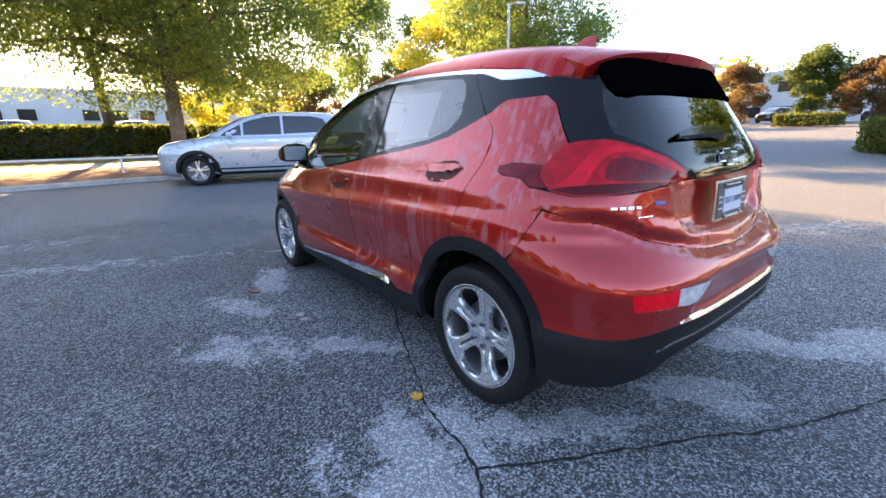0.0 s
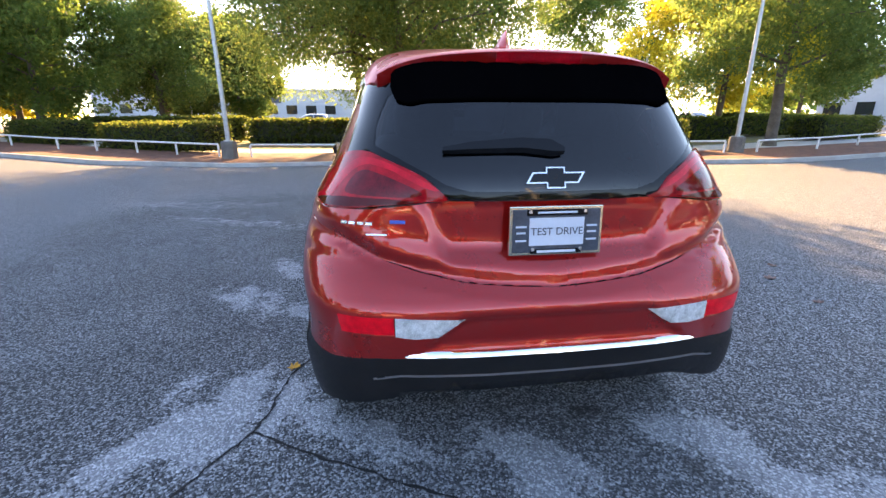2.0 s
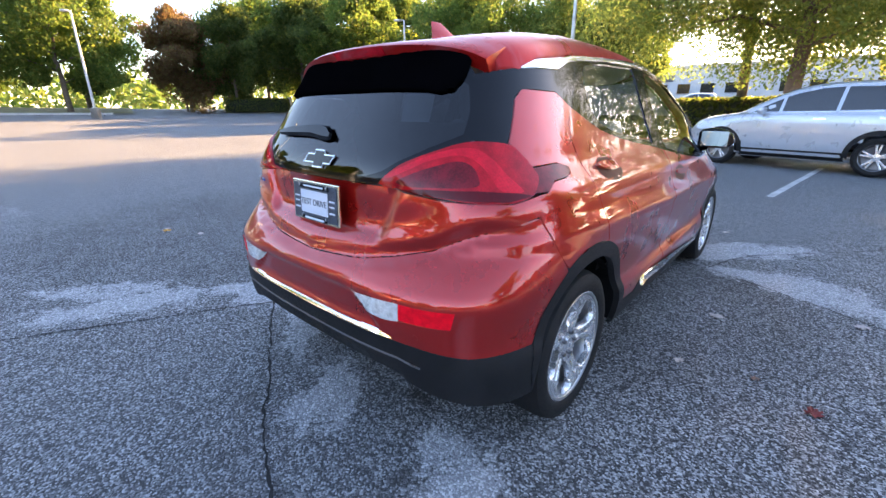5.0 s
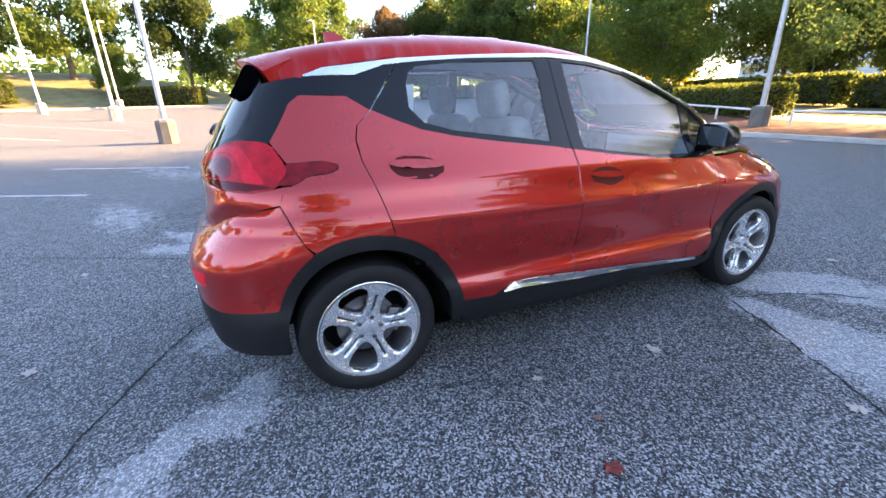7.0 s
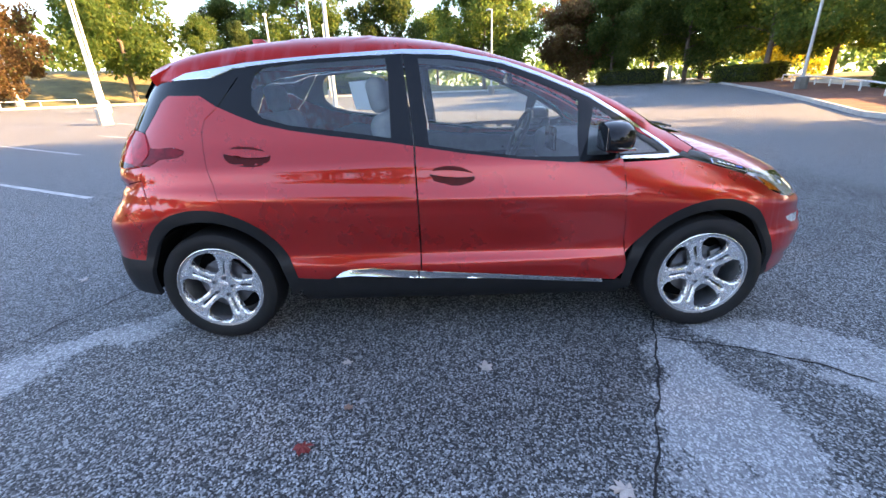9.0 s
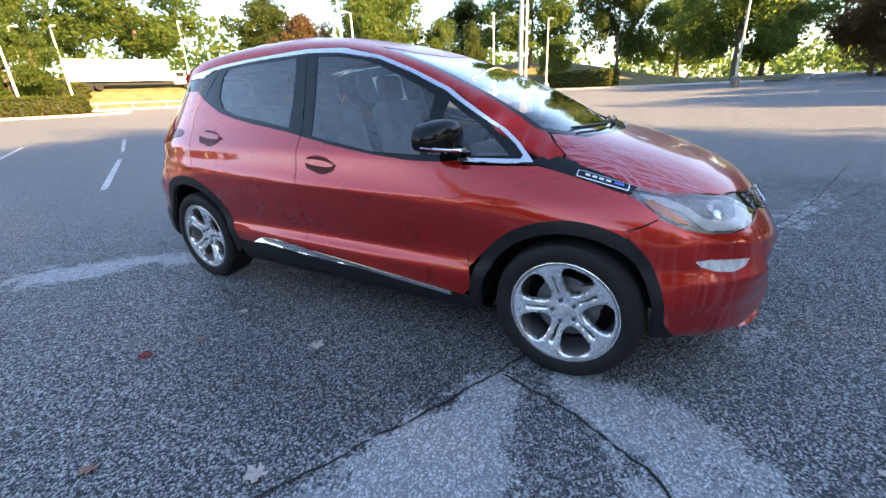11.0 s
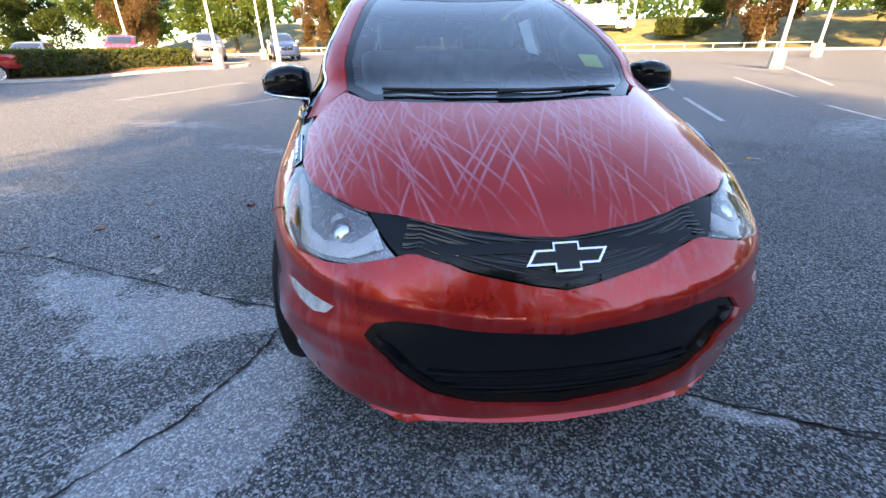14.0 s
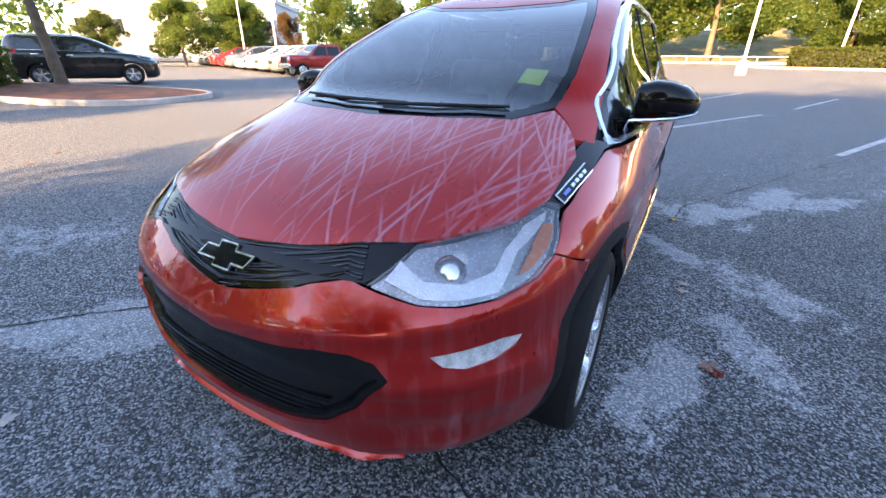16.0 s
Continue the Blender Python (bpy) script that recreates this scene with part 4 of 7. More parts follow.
lay("fog_lamp", [fog], lamp_ribbed, mode="front", label="clear front lamp under the headlamp", parent=[front_bumper, front_bumper], off=-0.004, thick=0.015, step=0.015)

# spoiler, brake lamp, fin
def lip(x):
    """Where the rear edge of the spoiler runs: y and z of its upper rim."""
    e = min(1.0, abs(x) / 0.555)
    return -0.372 + 0.10 * e**2.4, 1.472 - 0.032 * e**2 - 0.036 * e**7


rows = []
for x in np.linspace(-0.555, 0.555, 31):
    e = abs(x) / 0.555
    y0 = -0.19 + 0.03 * e
    top, _ = skin.cast_top(float(np.clip(x, -0.55, 0.55)), y0)
    tip, zt = lip(x)
    thick = 0.044 + 0.012 * e**3
    rows.append([(x, y0, top.z + 0.003), (x, (y0 + tip) / 2, (top.z + zt) / 2 + 0.006 * (1 - e)), (x, tip + 0.012, zt), (x, tip, zt - 0.008), (x, tip + 0.026, zt - thick), (x * 0.985, tip + 0.06, zt - thick - 0.004), (x * 0.985, y0, top.z - 0.05)])
spoiler = blade(rows, roof_paint, "spoiler", car, "red roof spoiler over the rear window")
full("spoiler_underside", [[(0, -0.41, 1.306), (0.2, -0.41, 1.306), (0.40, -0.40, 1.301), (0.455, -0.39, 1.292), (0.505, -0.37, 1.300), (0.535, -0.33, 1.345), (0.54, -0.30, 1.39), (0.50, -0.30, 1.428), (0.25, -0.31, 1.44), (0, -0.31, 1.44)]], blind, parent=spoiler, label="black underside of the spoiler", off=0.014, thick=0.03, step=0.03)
brake = []
for x in np.linspace(-0.15, 0.15, 13):
    tip, zt = lip(x)
    brake.append([(x, tip + 0.01, zt - 0.010), (x, tip - 0.002, zt - 0.011), (x, tip + 0.017, zt - 0.038), (x, tip + 0.03, zt - 0.036)])
blade(brake, lamp_red, "brake_lamp", spoiler, "narrow high red brake lamp")
fin = []
for s, w in ((0.0, 0.030), (0.35, 0.020), (0.7, 0.010), (1.0, 0.003)):
    z = 1.548 + 0.072 * s
    fin.append([(-w, 0.245 - 0.12 * s, z), (0, 0.27 - 0.15 * s, z), (w, 0.245 - 0.12 * s, z), (w, 0.10 - 0.01 * s, z), (0, 0.07 - 0.005 * s, z), (-w, 0.10 - 0.01 * s, z)])
blade(fin, car_paint, "antenna_fin", roof, "small red fin on the roof")

# rear wiper and number plate
def on_gate(x, z, lift):
    hit, nor = skin.cast_round(skin.u_of(x, -0.6), z, False)
    return hit + nor * lift


blade([[on_gate(x, z + dz, lift) for dz, lift in ((h, 0.012), (h * 0.6, 0.026), (-h * 0.6, 0.024), (-h, 0.010))] for x, z, h in ((-0.38, 1.140, 0.008), (-0.27, 1.150, 0.017), (-0.1, 1.157, 0.023), (0.0, 1.148, 0.026), (0.035, 1.138, 0.010))], gloss_black, "rear_wiper", tailgate, "black rear wiper blade")
plate = part("plate_frame", box_bm((0.312, 0.012, 0.160), (0, 0, 0), 0.004), gold_frame, car, "pale chrome number plate frame")
tilt = pose(0, -0.606, 0.898, -3, 0, 0)
plate.matrix_basis = tilt
part("plate_panel", box_bm((0.292, 0.006, 0.140), (0, -0.006, 0), 0.002), plain("plate_dark", (0.05, 0.065, 0.09), 0.3, vary=0.4, scale=25), plate)
part("plate_card", box_bm((0.182, 0.004, 0.090), (0, -0.010, -0.002), 0.001), white_ink, plate, "white card lettered in blue-grey")
part("plate_band", box_bm((0.200, 0.003, 0.020), (0, -0.0105, 0.060), 0.001), gloss_black, plate)
part("plate_band", box_bm((0.170, 0.003, 0.015), (0, -0.0105, -0.066), 0.001), gloss_black, plate)
for x, z, w, h in ((0, 0.060, 0.13, 0.006), (0, -0.066, 0.13, 0.008), (-0.118, 0.015, 0.035, 0.006), (-0.118, -0.005, 0.03, 0.006), (-0.118, -0.03, 0.035, 0.006), (0.118, 0.015, 0.035, 0.006), (0.118, -0.005, 0.03, 0.006), (0.118, -0.03, 0.035, 0.006)):
    part("plate_bar", box_bm((w, 0.002, h), (x, -0.0125 if abs(x) < 0.1 else -0.0098, z)), white_ink, plate)
for x, z in ((-0.09, 0.063), (0.09, 0.063), (-0.08, -0.058), (0.08, -0.058)):
    part("plate_screw", tube_bm([(x, -0.012, z), (x, -0.016, z)], 0.006, 8), chrome, plate, smooth=True)
text = bpy.data.curves.new("plate_text", "FONT")
text.body, text.size, text.extrude, text.align_x, text.align_y = "TEST DRIVE", 0.034, 0.0006, "CENTER", "CENTER"
words = new("plate_text", text)
words.matrix_basis = pose(0, -0.0128, -0.002, 90, 0, 0)
words.parent = plate
text.materials.append(plate_ink)


# bow-tie shaped emblems, badges as plain bars
def emblem(scale, at, way, parent):
    ob = new("emblem")
    ring = [(-0.108, -0.020), (-0.082, 0.020), (-0.034, 0.020), (-0.034, 0.038), (0.034, 0.038), (0.034, 0.020), (0.108, 0.020), (0.082, -0.020), (0.034, -0.020), (0.034, -0.038), (-0.034, -0.038), (-0.034, -0.020)]
    core = [(-0.096, -0.0145), (-0.078, 0.0145), (-0.0288, 0.0145), (-0.0288, 0.0328), (0.0288, 0.0328), (0.0288, 0.0145), (0.096, 0.0145), (0.078, -0.0145), (0.0288, -0.0145), (0.0288, -0.0328), (-0.0288, -0.0328), (-0.0288, -0.0145)]
    for name, outline, lift, mat_ in (("emblem", ring, 0.006, bright_trim), ("emblem_core", core, 0.0085, gloss_black)):
        bm = bmesh.new()
        low = [bm.verts.new((x * scale, y * scale, 0)) for x, y in outline]
        face = bm.faces.new(low)
        up_ = bmesh.ops.extrude_face_region(bm, geom=[face])
        bmesh.ops.translate(bm, verts=[v for v in up_["geom"] if isinstance(v, bmesh.types.BMVert)], vec=(0, 0, lift))
        bmesh.ops.recalc_face_normals(bm, faces=bm.faces[:])
        if name == "emblem":
            bpy.data.objects.remove(ob)
            ob = part(name, bm, mat_, parent, "chrome-edged black emblem")
            ob.matrix_basis = Matrix.Translation(at) @ way
        else:
            part(name, bm, mat_, ob)
    return ob


def facing(nor, up=(0, 0, 1)):
    z = Vector(nor).normalized()
    x = Vector(up).cross(z).normalized()
    y = z.cross(x)
    return Matrix((x, y, z)).transposed().to_4x4()


hit, nor = skin.cast_round(0.0, 1.060, False)
emblem(0.92, hit + nor * 0.003, facing(nor), car)
hit, nor = skin.cast_round(0.0, 0.712, True)
emblem(0.98, hit + nor * 0.002, facing(nor), car)
for k, x in enumerate((-0.685, -0.640, -0.600, -0.565)):
    a, n = skin.cast_round(skin.u_of(x, -0.5), 0.921, False)
    ob = part("badge_bar", box_bm((0.024, 0.011, 0.004), bevel=0.0015), bright_trim, tailgate)
    ob.matrix_basis = Matrix.Translation(a + n * 0.004) @ facing(n)
a, n = skin.cast_round(skin.u_of(-0.505, -0.56), 0.930, False)
ob = part("badge_bar", box_bm((0.050, 0.012, 0.004), bevel=0.0015), blue_badge, tailgate, "blue badge bar")
ob.matrix_basis = Matrix.Translation(a + n * 0.004) @ facing(n)
a, n = skin.cast_round(skin.u_of(-0.565, -0.54), 0.888, False)
ob = part("badge_bar", box_bm((0.070, 0.006, 0.003), bevel=0.001), bright_trim, tailgate)
ob.matrix_basis = Matrix.Translation(a + n * 0.004) @ facing(n)
for s in (1, -1):
    p0, n0 = skin.cast_round(skin.u_of(0.8, 2.60), 0.897, False)
    p1, n1 = skin.cast_round(skin.u_of(0.8, 2.785), 0.846, False)
    mid, nn = (p0 + p1) / 2, ((n0 + n1) / 2).normalized()
    along = (p1 - p0).normalized()
    if s < 0:
        mid.x, nn.x, along.x = -mid.x, -nn.x, -along.x
    turn = Matrix((along, nn.cross(along).normalized(), nn)).transposed().to_4x4()
    rim = part("fender_badge", box_bm((0.205, 0.036, 0.006), bevel=0.003), chrome, car, "chrome-rimmed badge on the fender strip")
    rim.matrix_basis = Matrix.Translation(mid + nn * 0.005) @ turn
    part("badge_field", box_bm((0.195, 0.027, 0.004), (0, 0, 0.0025)), gloss_black, rim)
    for x, w, m_ in ((-0.06, 0.022, chrome), (-0.033, 0.022, chrome), (-0.006, 0.022, chrome), (0.021, 0.022, chrome), (0.062, 0.042, blue_badge)):
        part("badge_letterbar", box_bm((w * 0.85, 0.010, 0.003), (x, 0, 0.005)), m_, rim)

# door mirrors
for s in (1, -1):
    bm = bmesh.new()
    rings = []
    for x, (cy, cz, ry, rz) in zip((0.785, 0.80, 0.85, 0.90, 0.95, 0.985, 1.0), ((2.03, 1.045, 0.055, 0.050), (2.04, 1.052, 0.078, 0.062), (2.045, 1.056, 0.092, 0.069), (2.04, 1.054, 0.092, 0.067), (2.03, 1.048, 0.082, 0.058), (2.015, 1.042, 0.060, 0.040), (2.0, 1.04, 0.030, 0.016))):
        ring = []
        for k in range(24):
            a = 2 * math.pi * k / 24
            cy_, cz_ = math.cos(a), math.sin(a)
            e = 2 / 2.8
            py = cy + ry * math.copysign(abs(cy_) ** e, cy_)
            py = max(py, cy - ry * 0.62)
            ring.append(bm.verts.new((s * x, py, cz + rz * math.copysign(abs(cz_) ** e, cz_))))
        rings.append(ring)
    for a, b in zip(rings, rings[1:]):
        for k in range(24):
            bm.faces.new((a[k], a[(k + 1) % 24], b[(k + 1) % 24], b[k]))
    bm.faces.new(rings[0])
    bm.faces.new(rings[-1])
    bmesh.ops.recalc_face_normals(bm, faces=bm.faces[:])
    mirror = part("door_mirror", bm, gloss_black, car, "gloss black door mirror with a bright strip", smooth=True)
    part("mirror_strip", tube_bm([(s * x, y, z) for x, y, z in ((0.745, 2.12, 0.972), (0.80, 2.125, 0.985), (0.86, 2.14, 0.992), (0.93, 2.125, 1.000), (0.975, 2.08, 1.008), (0.995, 2.02, 1.016))], [0.007, 0.008, 0.008, 0.007, 0.006, 0.004], 8), bright_trim, mirror, smooth=True)
    part("mirror_arm", tube_bm([(s * 0.735, 2.10, 0.958), (s * 0.78, 2.08, 0.968), (s * 0.83, 2.05, 0.992)], [0.028, 0.024, 0.022], 10), gloss_black, mirror, smooth=True)
    part("mirror_foot", tube_bm([(s * 0.80, 2.09, 0.966), (s * 0.802, 2.10, 0.945), (s * 0.775, 2.11, 0.940)], [0.012, 0.016, 0.012], 10), gloss_black, mirror, smooth=True)
    g_ = part("mirror_glass", box_bm((0.165, 0.004, 0.100), bevel=0.0018), mirror_glass, mirror, "mirror glass")
    g_.matrix_basis = pose(s * 0.885, 1.985, 1.052, 0, 0, s * -4)

for x in (-0.58, 0.58):
    a, n = skin.cast_round(skin.u_of(x, -0.65), 0.545, False)
    part("parking_sensor", tube_bm([a - n * 0.01, a + n * 0.004], 0.011, 14), car_paint, rear_bumper, smooth=True)
# windscreen wipers, cowl, inspection sticker, mirror inside
for pts in (((-0.45, 2.53), (-0.20, 2.585), (0.02, 2.60)), ((-0.08, 2.585), (0.20, 2.575), (0.44, 2.52))):
    arm = [skin.cast_top(*p)[0] + Vector((0, 0, 0.018)) for p in pts]
    blade_ = part("wiper", tube_bm(arm, [0.005, 0.007, 0.005], 8), satin_black, car, "black wiper resting at the foot of the windscreen", smooth=True)
    part("wiper_blade", tube_bm([p + Vector((0, -0.03, -0.002)) for p in arm], 0.005, 6), gloss_black, blade_)
sticker_at = [skin.cast_top(-0.46 + dx, 2.29 + dy)[0] + Vector((0, 0, -0.008)) for dx, dy in ((-0.035, -0.045), (0.05, -0.045), (0.05, 0.045), (-0.035, 0.045))]
bm = bmesh.new()
lowv = [bm.verts.new(p) for p in sticker_at]
hiv = [bm.verts.new(p + Vector((0, 0, -0.0015))) for p in sticker_at]
bm.faces.new(lowv), bm.faces.new(hiv[::-1])
for k in range(4):
    bm.faces.new((lowv[k], lowv[(k + 1) % 4], hiv[(k + 1) % 4], hiv[k]))
part("windscreen_sticker", bm, plain("sticker_yellow_green", (0.55, 0.62, 0.10), 0.6), car, "yellow-green paper sticker behind the windscreen")


# ---- wheels ----
def double_spoke():
    """A fifth of the wheel's face: a pair of arms with a slot between them, and half an opening on either side."""
    edge, slot = [], []
    a36 = radians(36)
    for r, w in ((0.028, None), (0.074, None), (0.080, 0.0385), (0.090, 0.0325), (0.105, 0.0305), (0.130, 0.0315), (0.152, 0.0345), (0.176, 0.0405), (0.194, 0.0520), (0.204, 0.0680), (0.210, 0.0900), (0.212, None), (0.229, None)):
        ang = a36 if w is None else math.asin(min(w / r, math.sin(a36)))
        edge.append((r * math.sin(ang), r * math.cos(ang)))
    for n in range(1, 16):
        ang = a36 * (1 - n / 8)
        edge.append((0.229 * math.sin(ang), 0.229 * math.cos(ang)))
    edge += [(-y, z) for y, z in reversed(edge[:13])]
    for r, w in ((0.074, 0.002), (0.080, 0.0045), (0.110, 0.0050), (0.140, 0.0056), (0.158, 0.0066), (0.166, 0.0045)):
        slot.append((w, r))
    slot += [(-w, r) for w, r in reversed(slot)]
    pts, edges = [], []
    for ring in (edge, slot):
        base = len(pts)
        pts += [Vector(p) for p in ring]
        edges += [(base + n, base + (n + 1) % len(ring)) for n in range(len(ring))]
    rim_points = len(pts)
    wall = np.array(pts)
    for y in np.arange(-0.13, 0.13, 0.0085):
        for z in np.arange(0.02, 0.23, 0.0085):
            if inside(y, z, edge) and not inside(y, z, slot) and ((wall - (y, z)) ** 2).sum(1).min() > 0.0052 ** 2:
                pts.append(Vector((y, z)))
    v2, _, f2, *_ = delaunay_2d_cdt(pts, edges, [], 0, 1e-6)
    bm = bmesh.new()
    made = []
    for n, (y, z) in enumerate(v2):
        r = math.hypot(y, z)
        x = float(np.interp(r, (0.03, 0.055, 0.085, 0.12, 0.16, 0.20, 0.226), (0.066, 0.066, 0.070, 0.077, 0.085, 0.092, 0.095)))
        border = n < rim_points and r < 0.225 and abs(math.atan2(y, z)) < a36 - 1e-4
        made.append(bm.verts.new((x - (0.0045 if border else 0.0), y, z)))
    for f in f2:
        y, z = sum(v2[n][0] for n in f) / len(f), sum(v2[n][1] for n in f) / len(f)
        if inside(y, z, edge) and not inside(y, z, slot):
            tri = [made[n] for n in f]
            way = (tri[1].co - tri[0].co).cross(tri[2].co - tri[0].co)
            bm.faces.new(tri if way.x > 0 else tri[::-1])
    for e in [e for e in bm.edges if e.is_boundary]:
        loop = e.link_loops[0]
        a, b = loop.vert, loop.link_loop_next.vert
        c, d = (bm.verts.new(v.co - Vector((0.026, 0, 0))) for v in (a, b))
        bm.faces.new((b, a, c, d))
    bmesh.ops.remove_doubles(bm, verts=bm.verts[:], dist=1e-6)
    me = bpy.data.meshes.new("spoke")
    bm.to_mesh(me)
    bm.free()
    me.shade_smooth()
    me.set_sharp_from_angle(angle=radians(50))
    me.materials.append(alloy)
    return me


spoke_mesh = double_spoke()


def wheel(parent, at, side, spin):
    hub = new("wheel")
    hub.parent = parent
    hub.matrix_basis = pose(*at, 0, 0, 0 if side > 0 else 180) @ pose(0, 0, 0, spin, 0, 0)
    profile = [(-0.10, 0.225), (-0.108, 0.25), (-0.106, 0.285), (-0.095, 0.306), (-0.07, 0.3155), (0, 0.3165), (0.07, 0.3155), (0.095, 0.306), (0.107, 0.285), (0.109, 0.262), (0.104, 0.245), (0.098, 0.232), (0.088, 0.226)]
    part("tyre", lathe_bm(profile, 64), tyre_rubber, hub, "black road tyre", smooth=True)
    rim = part("rim", lathe_bm([(0.094, 0.2345), (0.100, 0.230), (0.098, 0.222), (0.088, 0.215), (0.05, 0.207), (-0.06, 0.203), (-0.09, 0.215), (-0.094, 0.228)], 64), alloy_shaded, hub, "silver alloy rim with five double spokes", smooth=True)
    part("rim_lip", lathe_bm([(0.090, 0.236), (0.0985, 0.2345), (0.100, 0.230), (0.0975, 0.2255), (0.088, 0.224)], 64), alloy, rim, smooth=True)
    for k in range(5):
        ob = new("spoke", spoke_mesh)
        ob.parent = hub
        ob.matrix_basis = pose(0, 0, 0, 72 * k, 0, 0)
        a = radians(72 * k)
        part("wheel_nut", tube_bm([(0.056, -math.sin(a) * 0.052, math.cos(a) * 0.052), (0.077, -math.sin(a) * 0.052, math.cos(a) * 0.052)], [0.0115, 0.0095], 6), disc_steel, hub)
    part("hub_cap", lathe_bm([(0.03, 0.030), (0.066, 0.031), (0.071, 0.029), (0.073, 0.022), (0.0735, 0.0005)], 40), alloy, hub, smooth=True)
    part("brake_disc", lathe_bm([(0.022, 0.05), (0.022, 0.138), (0.008, 0.138), (0.008, 0.05)], 48), disc_steel, hub, smooth=True)
    part("hub_well", lathe_bm([(-0.06, 0.203), (-0.07, 0.0005)], 32), dark_void, hub)
    caliper = part("brake_caliper", box_bm((0.05, 0.07, 0.12), (0.02, 0.118, 0.03), 0.012), disc_steel, hub, smooth=True)
    return hub


for side in (1, -1):
    wheel(car, (side * 0.752, 0.0, 0.3165), side, -15)
    wheel(car, (side * 0.752, 2.6, 0.3165), side, 20)

# ---- shell behind the panels, wheel housings, cabin ----
n = len(skin.rows[0])
verts, faces, index = [], [], {}
rows = [r for r in skin.rows if r[0][2] <= 0.935]
for r in rows:
    for s in (1, -1):
        for x, y, z in r:
            k = 1 - 0.030 / max(0.2, math.hypot(x, (y - 1.3) * 0.45))
            verts.append((s * x * (1 - 0.055 / 0.86), 1.3 + (y - 1.3) * (1 - 0.06 / 2.0), z))
m = 2 * n
for k in range(len(rows) - 1):
    for half in (0, n):
        for i in range(n - 1):
            q = (k * m + half + i, k * m + half + i + 1, (k + 1) * m + half + i + 1, (k + 1) * m + half + i)
            c = [sum(verts[j][t] for j in q) / 4 for t in range(3)]
            if any(math.hypot(c[1] - h, c[2] - 0.31) < 0.40 and abs(c[0]) > 0.4 for h in (0.0, 2.6)) or (c[1] < -0.05 and c[2] < 0.30) or (c[1] < -0.42 and c[2] < 0.44):
                continue
            faces.append(q)
base = len(verts)
low = rows[0]
for s in (1, -1):
    verts += [(s * x * 0.97, y, z) for x, y, z in low]
for i in range(n - 1):
    c = 0.5 * (low[i][1] + low[i + 1][1])
    if abs(c) > 0.42 and abs(c - 2.6) > 0.42:
        faces.append((base + i, base + i + 1, base + n + i + 1, base + n + i))
mesh_object("body_shell", verts, faces, dark_void, car, smooth=True)
for hy in (0.0, 2.6):
    for s in (1, -1):
        bm = bmesh.new()
        ring = []
        for deep in (True, False):
            line = []
            for a in np.linspace(radians(-2), radians(182), 25):
                y, z = hy + 0.390 * math.cos(a), 0.30 + 0.390 * math.sin(a)
                out = skin.cast_round(skin.u_of(0.86, y), z, False)[0].x
                line.append(bm.verts.new((s * (0.58 if deep else abs(out) - 0.02), y, z)))
            ring.append(line)
        for i in range(24):
            bm.faces.new((ring[0][i], ring[0][i + 1], ring[1][i + 1], ring[1][i]))
        bm.faces.new(ring[0])
        part("wheel_housing", bm, dark_void, car)
part("floor_pan", box_bm((1.36, 1.66, 0.10), (0, 1.3, 0.26), 0.02), dark_void, car)

# cabin
part("cabin_floor", box_bm((1.36, 1.66, 0.04), (0, 1.3, 0.36)), cabin_grey, car)
part("headliner", skin.sheet([[(0, 1.60), (0.30, 1.56), (0.44, 1.45), (0.53, 1.25), (0.55, 0.8), (0.56, 0.1), (0.42, -0.16), (0, -0.18)]], "top", off=-0.035, thick=0.006, mirror=True, step=0.08), cabin_light, car, smooth=True)
part("dashboard", box_bm((1.36, 0.46, 0.24), (0, 2.20, 0.86), 0.07), cabin_grey, car, smooth=True)
part("dash_top", box_bm((1.16, 0.36, 0.05), (0, 2.36, 0.955), 0.02), satin_black, car, smooth=True)
part("centre_screen", box_bm((0.26, 0.02, 0.15), (0, 1.955, 0.96), 0.008), gloss_black, car, smooth=True)
seat_cloth = plain("seat_cloth", (0.34, 0.35, 0.36), 0.85, vary=0.2, bump=0.1, bump_scale=120)


def seat(x, y, wide, headrests, name="seat"):
    st = new(name)
    st.parent = car
    st.matrix_basis = pose(x, y, 0)
    part("seat_cushion", box_bm((wide, 0.52, 0.20), (0, 0.18, 0.52), 0.07), seat_cloth, st, smooth=True)
    b = part("seat_back", box_bm((wide, 0.16, 0.66), (0, 0, 0), 0.07, segs=3), seat_cloth, st, smooth=True)
    b.matrix_basis = pose(0, -0.13, 0.86, 14, 0, 0)
    for hx in headrests:
        h = part("headrest", box_bm((0.25, 0.10, 0.19), (0, 0, 0), 0.045, segs=3), seat_cloth, st, smooth=True)
        h.matrix_basis = pose(hx, -0.24, 1.27, 10, 0, 0)


seat(-0.36, 1.12, 0.50, (0,))
seat(0.36, 1.12, 0.50, (0,))
seat(0.0, 0.26, 1.14, (-0.36, 0.36), "rear_seat")
bm = bmesh.new()
pts = [(0.185 * math.cos(a), 0, 0.185 * math.sin(a)) for a in np.linspace(0, 2 * math.pi, 33)]
tube_bm(pts, 0.016, 8, bm, caps=False)
box_bm((0.14, 0.04, 0.10), (0, 0.01, 0), 0.02, bm=bm)
for a in (0, 180, 270):
    box_bm((0.14, 0.02, 0.03), (0.11 * math.cos(radians(a)), 0.01, 0.11 * math.sin(radians(a))), turn=Matrix.Rotation(radians(-a), 4, "Y"), bm=bm)
w_ = part("steering_wheel", bm, satin_black, car, "black steering wheel", smooth=True)
w_.matrix_basis = pose(-0.36, 1.80, 0.95, -24, 0, 0)
rv = part("interior_mirror", box_bm((0.22, 0.03, 0.06), (0, 0, 0), 0.012), gloss_black, car, smooth=True)
